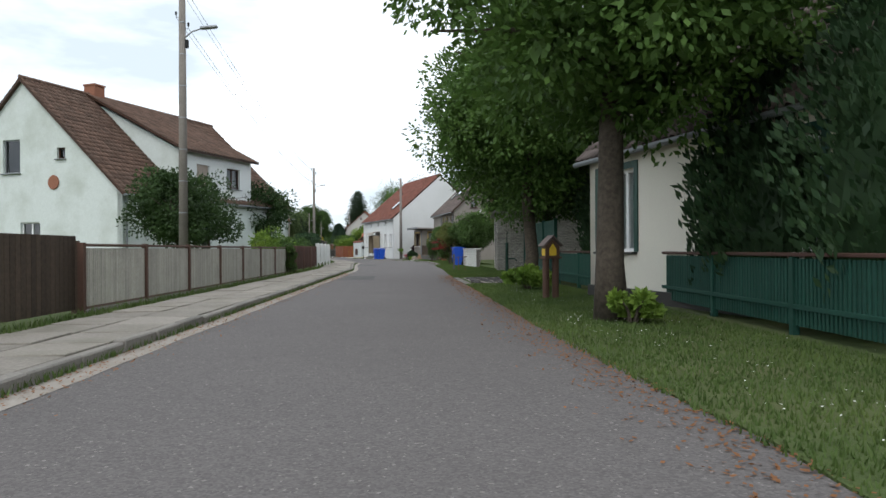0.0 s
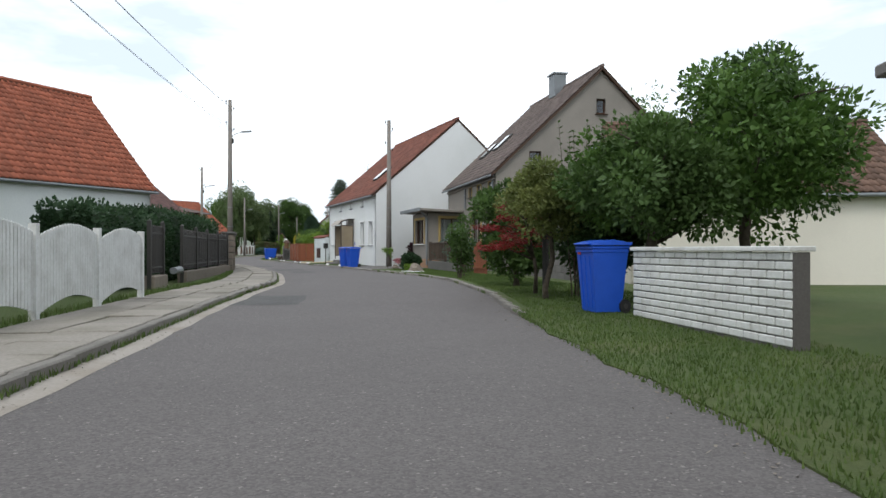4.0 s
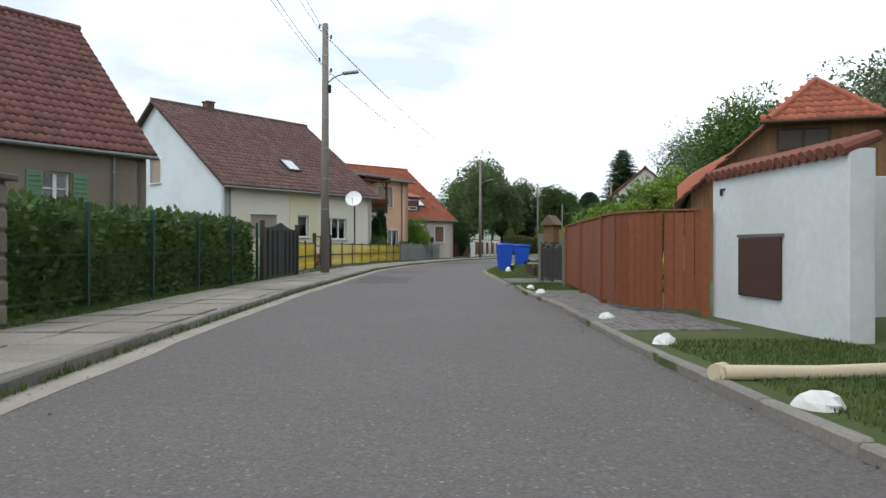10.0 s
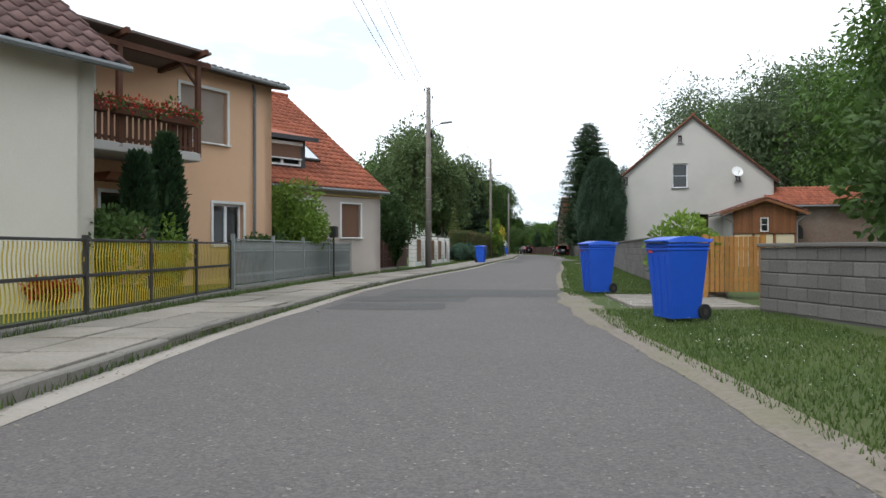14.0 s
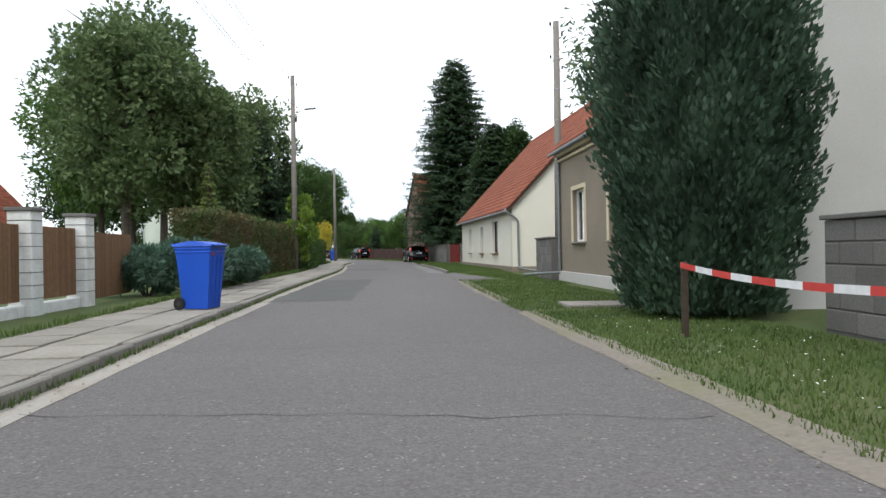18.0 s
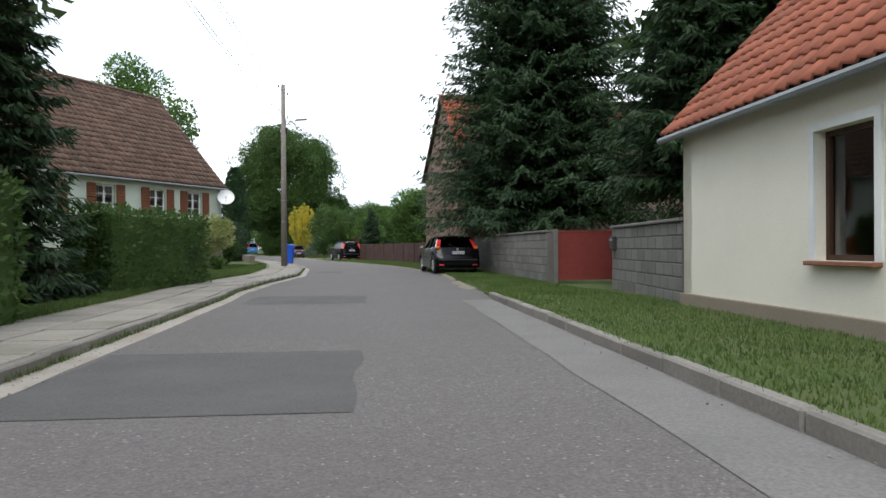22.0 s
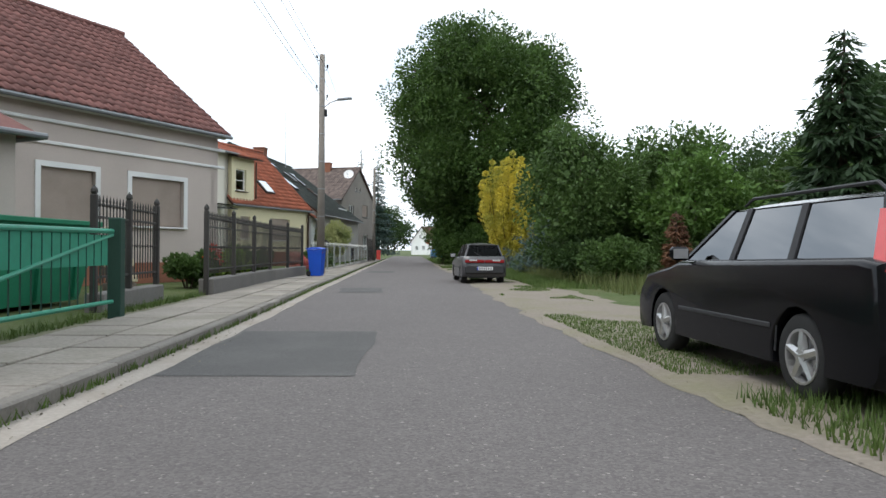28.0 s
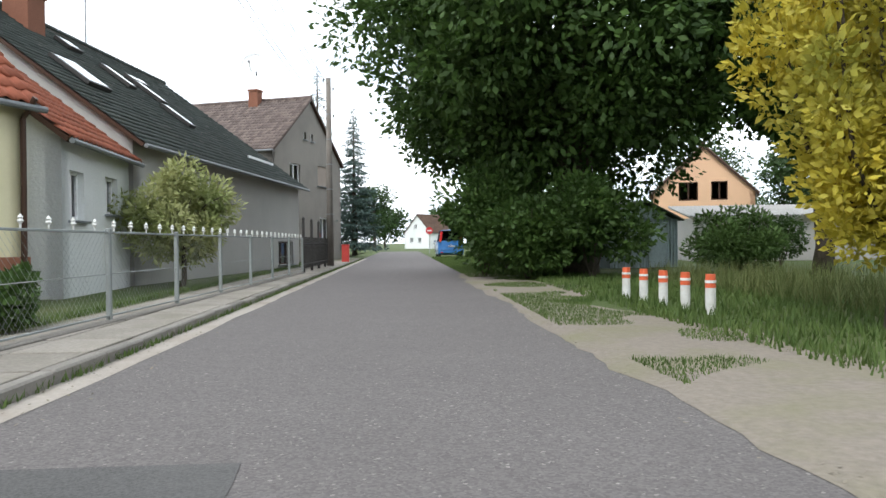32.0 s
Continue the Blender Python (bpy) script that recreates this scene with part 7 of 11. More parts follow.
# ---- small things on the verges ----
def rock(x, y, r, h, mat, label, seed, z=0.05, name="stone"):
    rng = np.random.default_rng(seed)
    g = Geo()
    rows, n = 6, 10
    vs, fs = [(0, 0, h)], []
    for i in range(1, rows):
        th = math.pi * 0.55 * i / (rows - 1)
        for k in range(n):
            a = 2 * math.pi * k / n
            q = r * math.sin(th) * rng.uniform(0.82, 1.15)
            vs.append((q * math.cos(a), q * 0.8 * math.sin(a), h * math.cos(th) * rng.uniform(0.85, 1.1)))
    for k in range(n):
        fs.append((0, 1 + k, 1 + (k + 1) % n))
    for i in range(rows - 2):
        for k in range(n):
            a, b = 1 + i * n + k, 1 + i * n + (k + 1) % n
            fs.append((a, a + n, b + n, b))
    g.add(vs, fs)
    ob = part(name, g, mat, smooth=False)
    ob.matrix_world = on(x, y, z, rng.uniform(0, 180))
    return tagged(ob, label, "stone")


for k, (s, o, r) in enumerate(((80.1, 2.64, 0.2), (83.5, 2.6, 0.2), (89.3, 2.55, 0.22), (92.3, 2.65, 0.2), (94.7, 2.66, 0.17), (100.2, 2.62, 0.19), (102.0, 2.62, 0.18))):
    p = lane(s, o)
    rock(p.x, p.y, r * 0.75, 0.13, WHITESTONE, "white painted field stone on the verge", 40 + k)
rock(0.15, 68.7, 0.42, 0.42, STONE, "large pale boulder on the lawn", 60)
rock(-0.9, 73.6, 0.25, 0.26, STONE, "small brown boulder on the lawn", 61)
for k, (s, o, r) in enumerate(((133.4, 5.3, 0.35), (134.4, 5.6, 0.3), (148.5, -6.7, 0.35), (150.3, -6.8, 0.3))):
    p = lane(s, o)
    rock(p.x, p.y, r, r, STONE, "grey brown boulder by a fence", 70 + k)
for k, (s, o) in enumerate(((115.7, 3.0), (121.6, 3.1))):
    p = lane(s, o)
    rock(p.x, p.y, 0.14, 0.19, plain("white_bag", (0.75, 0.76, 0.78), 0.4), "white plastic bag tied on the grass", 80 + k, name="plastic_bag")
p = at(67.7, 3.65, 0.06, 12)
tagged(part("concrete_slab", Geo().box((0, 0, 0.02), (0.6, 1.3, 0.06), ch=0.01), WHITESTONE), "pale concrete slab on the verge", "slab").matrix_world = p
t = thing("pale_pipe", on(-8.25, 89.7, 0.13), "pale plastic drain pipe lying across the lawn", "pipe")
part("tube", Geo().tube([(0, 0, 0), (0.75, 0.35, -0.02), (1.5, 0.72, -0.01), (2.15, 1.3, 0.05), (2.35, 1.9, 0.25)], 0.06, 12), CREAMBAND, t, smooth=True)
part("pipe_collar", Geo().rod((-0.01, -0.02, 0), (0.05, 0.09, 0), 0.072, n=12), CREAMBAND, t)
# bird house on two posts
t = thing("bird_house", on(3.05, 15.6, 0.02, 10) @ Matrix.Diagonal((0.8, 0.8, 0.95, 1)), "yellow bird house with dark roof on brown posts", "bird house")
YELLOWP = plain("yellow_paint", (0.7, 0.46, 0.03), 0.6)
for x in (-0.14, 0.14):
    part("post", Geo().rod((x, 0, -0.2), (x, 0, 0.92), 0.095, n=12), RUSTPOST, t, smooth=False)
part("floor_board", Geo().box((0, 0, 0.95), (0.5, 0.42, 0.05), ch=0.006), RUSTPOST, t)
part("box", Geo().prism([(-0.2, -0.17, 0.975), (0.2, -0.17, 0.975), (0.2, -0.17, 1.22), (0, -0.17, 1.38), (-0.2, -0.17, 1.22)], (0, 0.34, 0)), RUSTPOST, t)
part("panel", Geo().prism([(-0.1, -0.176, 1.0), (0.1, -0.176, 1.0), (0.1, -0.176, 1.16), (0, -0.176, 1.28), (-0.1, -0.176, 1.16)], (0, -0.012, 0)), YELLOWP, t, "yellow arched panel")
for sg in (-1, 1):
    part("side_panel", Geo().box((sg * 0.205, 0, 1.08), (0.012, 0.22, 0.16)), YELLOWP, t)
    part("roof_slope", Geo().box((sg * 0.14, 0, 1.34), (0.38, 0.46, 0.025), ry=sg * 40), TILE_GREY, t)
# tap post, mailboxes, lamps
t = thing("letter_box", on(-6.1, 86.4, 0.05, heading(86)), "black letter box on a thin post", "letter box")
part("post", Geo().rod((0, 0, -0.1), (0, 0, 1.15), 0.028, n=8), DARKIRON, t)
part("box", Geo().box((0, 0, 1.3), (0.26, 0.34, 0.3), ch=0.03), DARKIRON, t)
part("lid", Geo().prism([(-0.16, -0.19, 1.45), (0.16, -0.19, 1.45), (0.1, -0.19, 1.53), (-0.1, -0.19, 1.53)], (0, 0.38, 0)), DARKIRON, t)
t = thing("letter_box", at(141.6, -5.75, 0.1), "dark letter box on a fence post", "letter box")
part("box", Geo().box((0, 0, 1.6), (0.26, 0.3, 0.4), ch=0.03), DARKIRON, t)
part("post", Geo().rod((0, 0, -0.1), (0, 0, 1.45), 0.03, n=8), DARKIRON, t)
for s, o in ((281.5, -4.3),):
    t = thing("letter_box", at(s, o, 0.1), "black round-topped letter box on the mesh fence", "letter box")
    part("post", Geo().rod((0, 0, -0.1), (0, 0, 1.15), 0.03, n=8), DARKIRON, t)
    part("box", Geo().prism([(-0.2, -0.15, 1.15), (0.2, -0.15, 1.15), (0.2, -0.15, 1.35), (0, -0.15, 1.52), (-0.2, -0.15, 1.35)], (0, 0.3, 0)), DARKIRON, t)


def dish(m, r, label, post=0.0):
    t = thing("satellite_dish", m, label, "satellite dish")
    prof = [(0.0, 0.0)] + [(r * k / 6, 0.22 * r * (k / 6) ** 2) for k in range(1, 7)] + [(r * 1.02, 0.24 * r), (r * 0.98, 0.2 * r), (r * 0.5, 0.03 * r), (0.0, -0.02)]
    tilt = pose(0, 0, 0, 65, 0, 0)
    part("reflector", Geo().lathe((0, 0, 0), prof, 24, tilt), WHITEPVC, t, smooth=True)
    part("feed_arm", Geo().tube([(0, 0, -r * 0.9), (0, -r * 0.8, -r * 0.45), (0, -r * 1.1, 0.05)], 0.012, 5), STEEL, t)
    part("receiver", Geo().rod((0, -r * 1.15, 0.0), (0, -r * 0.95, 0.02), 0.035, n=8), STEEL, t)
    part("bracket", Geo().tube([(0, 0.02, 0), (0, 0.25, 0), (0, 0.28, -post if post else -0.3)], 0.025 if not post else 0.045, 8), DARKIRON, t)
    return t


dish(on(-25.4, 120.0, 3.75, 15), 0.46, "large white satellite dish on a dark post", 3.7)
dish(on(-32.25, 226.6, 3.72, 15), 0.42, "large white satellite dish on a house corner")
dish(on(6.5, 68.65, 4.6, -115), 0.36, "grey satellite dish on a gable wall")
dish(on(-8.6, 162.6, 6.0, 10), 0.35, "white satellite dish on a gable wall")
dish(on(-52.4, 294.5, 7.2, 10), 0.4, "small white satellite dish on a roof")
t = thing("antenna_mast", on(-56.5, 291.5, 8.0), "thin roof antenna mast with cross rods", "antenna")
part("mast", Geo().rod((0, 0, -0.5), (0, 0, 4.0), 0.025, n=6), STEEL, t)
for z in (2.6, 3.3, 3.8):
    part("cross_rod", Geo().rod((-0.5, 0, z), (0.5, 0, z), 0.008, n=4), STEEL, t)
# bollards
BOLL = thing("bollard", at(288.3, 4.6, 0.05), "short white bollard with an orange-red top", "bollard", "bollards by the drive")
part("shaft", Geo().rod((0, 0, -0.1), (0, 0, 0.42), 0.075, n=12), WHITEPAINT, BOLL)
part("top_band", Geo().rod((0, 0, 0.36), (0, 0, 0.56), 0.079, 0.07, 12), plain("orange_red_paint", (0.7, 0.13, 0.05), 0.5), BOLL, "orange-red band")
part("reflector_band", Geo().rod((0, 0, 0.43), (0, 0, 0.47), 0.081, n=12), WHITEPVC, BOLL)
for k in range(1, 5):
    copy_thing(BOLL, at(288.3 + 0.75 * k, 4.6 - 0.075 * k, 0.05))
# skip, dumpster, boxes
def skip(m, L, W, h, mat, label, name="skip_container"):
    t = thing(name, m, label, "container")
    a, b = [(-L * 0.36, -W * 0.42, 0.08), (L * 0.36, -W * 0.42, 0.08), (L * 0.36, W * 0.42, 0.08), (-L * 0.36, W * 0.42, 0.08)], [(-L / 2, -W / 2, h), (L / 2, -W / 2, h), (L / 2, W / 2, h), (-L / 2, W / 2, h)]
    i2 = [(x * 0.96, y * 0.94, z) for x, y, z in b]
    i1 = [(x * 0.96, y * 0.94, z + 0.05) for x, y, z in a]
    part("tub", Geo().add(a + b + i2 + i1, [(3, 2, 1, 0), (0, 1, 5, 4), (1, 2, 6, 5), (2, 3, 7, 6), (3, 0, 4, 7), (4, 5, 9, 8), (5, 6, 10, 9), (6, 7, 11, 10), (7, 4, 8, 11), (8, 9, 13, 12), (9, 10, 14, 13), (10, 11, 15, 14), (11, 8, 12, 15), (12, 13, 14, 15)]), mat, t)
    part("rim", Geo().box((0, -W / 2, h), (L + 0.08, 0.08, 0.09), ch=0.01), mat, t)
    part("rim", Geo().box((0, W / 2, h), (L + 0.08, 0.08, 0.09), ch=0.01), mat, t)
    for x in (-0.3, 0.0, 0.3):
        part("rib", Geo().box((L * x, -W * 0.475, h * 0.52), (0.08, 0.06, h * 0.85), rx=5), mat, t)
    for sg in (-1, 1):
        part("lifting_pin", Geo().rod((L * 0.25 * sg, -W / 2 - 0.12, h * 0.75), (L * 0.25 * sg, -W / 2, h * 0.75), 0.04, n=8), STEEL, t)
    return t


skip(at(218.2, -7.1, 0.1, 80), 2.6, 1.6, 1.25, surface("orange_paint", (0.55, 0.2, 0.07), (0.45, 0.16, 0.06), stain=(2, 0.5), rough=0.7, bump=0.1), "faded orange steel skip on a drive")
skip(at(256.6, -6.9, 0.1, 85), 3.6, 1.7, 1.45, surface("green_skip_paint", (0.015, 0.2, 0.1), (0.012, 0.15, 0.08), stain=(2, 0.4), rough=0.6, bump=0.1), "green steel skip with a paper notice")
p = lane(259.2, -5.9)
t = thing("broken_pillar", on(p.x, p.y, 0.1, 10), "crumbling brick and plaster pillar stump", "pillar")
for k in range(9):
    part("brick", Geo().box((random.uniform(-0.05, 0.05), random.uniform(-0.04, 0.04), 0.08 + k * 0.16), (0.5 - 0.02 * k, 0.45, 0.15), rz=random.uniform(-6, 6), ch=0.02), STONE if k % 2 else CREAMBAND, t)
t = thing("utility_box", at(318, -3.1, 0.1), "small red utility box on the pavement", "box")
part("cabinet", Geo().box((0, 0, 0.45), (0.4, 0.3, 0.95), ch=0.02), plain("red_paint", (0.5, 0.05, 0.04), 0.5), t)
part("lid", Geo().box((0, 0, 0.95), (0.46, 0.36, 0.06), ch=0.015), MATS["red_paint"], t)
# log planter and water pump
t = thing("log_planter", at(111.5, 3.8, 0.05), "weathered log planter with small plants", "planter")
for k in range(9):
    a = math.pi * 2 * k / 9
    part("log", Geo().rod((0.32 * math.cos(a), 0.32 * math.sin(a), -0.05), (0.32 * math.cos(a), 0.32 * math.sin(a), 0.3 + 0.05 * (k % 3)), 0.11, n=8), BOARDBROWN, t)
part("earth", Geo().rod((0, 0, 0.1), (0, 0, 0.28), 0.32, n=12), SAND, t)
t = thing("tap_post", on(2.2, 38.2, 0.05), "low grey water tap post", "post")
part("shaft", Geo().box((0, 0, 0.35), (0.1, 0.1, 0.9), ch=0.01), BLOCK, t)
part("spout", Geo().tube([(0, 0, 0.7), (-0.12, 0, 0.72), (-0.14, 0, 0.62)], 0.015, 6), STEEL, t)

# ---- trees, hedges and bushes ----
def P(s, o):
    p = lane(s, o)
    return p.x, p.y


WILLOW = leafy("willow_leaves", (0.1, 0.145, 0.07), (0.14, 0.185, 0.09), (0.07, 0.11, 0.05))
DARKTREE = leafy("dark_tree_leaves", (0.038, 0.075, 0.022), (0.062, 0.11, 0.032))
REDHEDGE = leafy("reddish_hedge_leaves", (0.045, 0.08, 0.024), (0.08, 0.12, 0.034), (0.1, 0.07, 0.032))
HYDRANGEA = leafy("cream_flowers", (0.6, 0.58, 0.4), (0.68, 0.66, 0.52), (0.4, 0.45, 0.2))
REDFLOWER = leafy("red_flowers", (0.5, 0.03, 0.02), (0.62, 0.07, 0.04), (0.3, 0.04, 0.03))
ROSES = leafy("pink_white_roses", (0.65, 0.25, 0.3), (0.75, 0.7, 0.66), (0.5, 0.12, 0.15))
IVY = leafy("dark_ivy_leaves", (0.035, 0.075, 0.022), (0.055, 0.1, 0.03))

# left gardens
tree(*P(29.5, -9.3), 4.8, 2.1, 2.8, 3.6, DARKTREE, "dark lilac tree behind the pale fence", 101, 0.09, clumps=46, per=300, size=0.13)
tree(*P(34.0, -9.4), 4.6, 2.1, 2.7, 3.4, DARKTREE, "dense dark lilac bush before a white house", 102, 0.08, clumps=36, per=280, size=0.13)
bush(*P(31.5, -6.2), 0.95, 2.0, BRIGHT, "round bright green shrub above the fence", 103)
bush(*P(34.0, -6.3), 1.2, 1.9, SHRUB, "green garden shrub behind a low fence", 104)
bush(*P(37.0, -6.1), 1.2, 1.7, BRIGHT, "loose light green shrub by the fence", 105)
bush(*P(40.0, -6.2), 1.1, 1.6, SHRUB, "green shrub beside a white fence", 106)
bush(*P(44.0, -6.6), 1.3, 2.0, SHRUB, "green shrub behind a white fence", 107)
tree(*P(46, -9), 5.5, 2.2, 3.6, 3.8, IVY, "climbing greenery at a house gable", 108, 0.08, clumps=40, per=260, size=0.13)
bush(*P(30.9, -5.0), 0.35, 1.4, SHRUB, "weedy growth at the gate", 109, clumps=8)
hedge(P(51.5, -6.9), P(58, -6.8), 1.2, 2.0, THUJA, "dark green thuja hedge", 110)
hedge(P(58, -6.8), P(67, -5.95), 1.2, 2.25, THUJA, "clipped thuja hedge behind the iron fence", 111)
hedge(P(67, -5.9), P(69.5, -5.7), 1.2, 2.25, THUJA, "clipped thuja hedge behind the iron fence", 112)
for k, (s, o) in enumerate(((79.8, -5.4), (83.0, -5.8), (86.5, -6.2), (90, -6.3))):
    bush(*P(s, o), 0.75, 1.9, BRIGHT if k % 2 else SHRUB, "leafy shrub growing over the stone fence", 113 + k, clumps=10)
hedge(P(93.6, -5.75), P(99.5, -5.65), 1.0, 1.55, SHRUB, "leafy green hedge behind a wire fence", 118, size=0.14)
hedge(P(99.5, -5.65), P(105.0, -5.5), 1.0, 1.6, SHRUB, "leafy green hedge behind a wire fence", 119, size=0.14)
bush(*P(111.0, -6.0), 1.0, 1.35, HYDRANGEA, "hydrangea with cream flower heads", 120, size=0.12)
bush(*P(113.2, -7.0), 0.9, 1.1, HYDRANGEA, "low cream-flowering garden shrub", 121)
bush(*P(118.0, -7.6), 0.8, 1.4, SHRUB, "loose garden shrub before a cream house", 122)
bush(*P(121.5, -7.2), 0.6, 0.6, REDFLOWER, "bed of red flowers", 123, clumps=8)
bush(*P(128.5, -6.8), 0.7, 0.55, REDFLOWER, "red flowers behind the fence", 124, clumps=8)
column(*P(131.0, -6.7), 2.9, 0.3, THUJA, "slim dark column conifer", 125, n=3500)
column(*P(132.4, -6.8), 3.5, 0.36, THUJA, "tall slim dark conifer before a balcony", 126, n=4000)
bush(*P(129.6, -6.6), 0.95, 2.0, SHRUB, "climbing rose bush by the fence", 127)
bush(*P(131.5, -6.9), 1.0, 1.8, BRIGHT, "bright green rounded shrub", 128)
bush(*P(130.0, -6.3), 0.4, 1.5, ROSES, "pink and white roses", 129, clumps=6, per=90)
column(*P(133.2, -7.6), 2.4, 0.35, THUJA, "small dark cone conifer", 130, n=2500)
bush(*P(140.4, -7.0), 1.35, 3.5, BRIGHT, "tall feathery green shrub behind the grey fence", 1310, clumps=34, per=320, size=0.14)
conifer(*P(143.2, -7.0), 2.2, 0.8, leafy("gold_green_needles", (0.12, 0.17, 0.04), (0.17, 0.22, 0.055)), "golden green cypress behind the grey fence", 131, whorls=16, arms=11, droop=-0.35, size=0.24, per=60)
conifer(*P(145.4, -6.9), 2.6, 0.85, SPRUCE, "small conical dwarf spruce", 132, whorls=18, arms=10, droop=0.05, size=0.16, per=46)
bush(*P(138.0, -6.8), 0.9, 1.7, SHRUB, "green shrub before the low house", 133)
tree(*P(151.2, -6.35), 4.0, 1.6, 2.3, 3.2, DARKTREE, "dark lilac bush at the fence", 134, 0.08, clumps=40, per=280, size=0.13)
bush(*P(147.8, -7.2), 1.2, 2.4, DARKTREE, "dark green shrub beside a house", 135)
bush(*P(151.6, -6.2), 0.6, 1.7, IVY, "ivy hanging over a fence post", 136, clumps=10)
bush(*P(149.3, -6.6), 0.8, 0.8, BRIGHT, "low yellow-green garden plant", 137, clumps=8)
bush(*P(155.5, -7.6), 1.3, 2.0, SHRUB, "shrub behind white pillars", 138)
for k, (s, o, h, r, m) in enumerate(((191, -13.2, 14, 3.4, BIRCH), (195, -12.5, 15.5, 3.6, BIRCH), (197.5, -15, 17, 4.8, BIRCH), (197, -11, 12, 3.6, BIRCH), (201, -18, 15, 4.8, LIME), (206, -13, 10, 3.4, DARKTREE), (212, -20, 14, 5, DARKTREE), (246, -30, 13, 5, DARKTREE))):
    tree(*P(s, o), h, r, h * 0.58, h * 0.8, m, "tall broad-leaved tree behind the gardens", 140 + k, 0.2, clumps=70, per=240, size=0.27)
tree(*P(29.0, 10.6), 9.5, 4.0, 4.9, 8.6, DARKTREE, "dense dark tree behind the green gate", 156, 0.22, clumps=90, per=300, size=0.2)
conifer(*P(203.0, -8.4), 10.4, 2.6, SPRUCE, "dark spruce behind the hedge", 160, whorls=30, arms=13, per=80, size=0.4)
tree(*P(206.5, -9.6), 13.5, 3.4, 8.2, 10.4, BIRCH, "grey-green drooping tree behind a spruce", 159, 0.2, clumps=80, per=240, size=0.26)
conifer(*P(188.5, -8.6), 5.4, 1.1, leafy("gold_green_needles", (0.12, 0.17, 0.04), (0.17, 0.22, 0.055)), "slim yellow-green conifer behind a long hedge", 161, whorls=22, size=0.22)
for k, (s, o, r, h) in enumerate(((172.6, -5.9, 1.5, 1.2), (174.8, -5.3, 1.6, 1.4), (177.0, -5.2, 1.6, 1.3), (179.5, -5.4, 1.4, 1.2))):
    bush(*P(s, o), r, h, JUNIPER, "blue-green spreading juniper at the kerb", 165 + k, per=300, clumps=26, size=0.17, shape=0.3)
hedge(P(180, -6.9), P(187, -6.6), 1.6, 2.5, REDHEDGE, "tall green hedge with reddish patches", 170)
hedge(P(187, -6.6), P(194.4, -6.3), 1.6, 2.4, REDHEDGE, "tall green hedge with reddish patches", 171)
tree(*P(195.6, -5.3), 4.6, 1.0, 2.5, 4.4, BRIGHT, "bright green climber on a pole", 172, 0.05, clumps=34, per=170, size=0.2)
hedge(P(197, -5.5), P(202.2, -5.45), 1.2, 1.9, SHRUB, "clipped dark green hedge", 173)
hedge(P(208.2, -6.4), P(213.4, -5.45), 1.2, 1.85, SHRUB, "clipped dark green hedge", 174)
conifer(*P(206.3, -7.4), 9.8, 1.9, SPRUCE, "dark spruce between hedges", 175, whorls=32, arms=13, per=110, bare=0.03, size=0.32)
tree(*P(228.6, -7.2), 2.9, 1.45, 1.65, 2.3, PALEBUSH, "pale yellow-white variegated willow bush", 176, 0.05, clumps=34, per=260, size=0.16, cat="bush", name="shrub", shape=0.3)
bush(*P(225.5, -6.4), 0.5, 0.6, SHRUB, "small box ball on the lawn", 177, clumps=10)
bush(*P(236.0, -6.9), 1.45, 3.1, JUNIPERDARK, "dark spreading juniper bush before a house", 178, per=420, clumps=40, shape=0.3, size=0.15)
tree(*P(241.0, -8.4), 5.4, 1.0, 3.4, 4.0, SHRUB, "slim leafy tree beside the mint house", 179, 0.07, clumps=34, per=260, size=0.14)
bush(*P(233.8, -6.6), 0.9, 1.7, SHRUB, "shrub on the lawn", 180)
column(*P(248.7, -5.3), 7.0, 0.95, THUJA, "tall dark thuja behind the stone wall", 181, n=12000)
conifer(*P(250.8, -5.5), 6.2, 1.1, SPRUCE, "tall narrow spruce behind the stone wall", 187, whorls=26, arms=11, per=70)
bush(*P(263, -5.7), 0.8, 1.0, SHRUB, "garden plants behind the iron fence", 188)
bush(*P(266, -5.6), 0.8, 1.1, BRIGHT, "garden plants behind the iron fence", 189)
bush(*P(269, -5.6), 0.9, 1.2, SHRUB, "garden plants behind the iron fence", 190)
bush(*P(264.5, -5.5), 0.3, 1.3, REDFLOWER, "red roses behind the fence", 191, clumps=5, per=60)
bush(*P(278, -5.2), 0.8, 0.8, FLOWERS, "low flowers behind the mesh fence", 192)
bush(*P(282, -5.2), 0.8, 0.9, SHRUB, "green bed behind the mesh fence", 193)
bush(*P(287, -5.0), 0.8, 0.8, SHRUB, "green bed behind the mesh fence", 194)
tree(*P(296.0, -5.4), 3.1, 1.6, 1.75, 2.4, PALEBUSH, "pale willow bush with thin leaves", 195, 0.06, clumps=36, per=280, size=0.17, shape=0.3, cat="bush", name="shrub")
conifer(*P(326, -5.5), 13, 2.6, BLUESPR, "tall spruce beside a grey house", 196)
conifer(*P(345, -4.4), 14, 2.9, BLUESPR, "tall spruce at the far end of the lane", 197, whorls=30, arms=12, per=80, size=0.45)
tree(*P(305.0, 4.9), 9.5, 5.2, 6.2, 5.8, OAK, "broad leafy tree reaching over the lane", 198, 0.22, clumps=110, per=300, size=0.24)
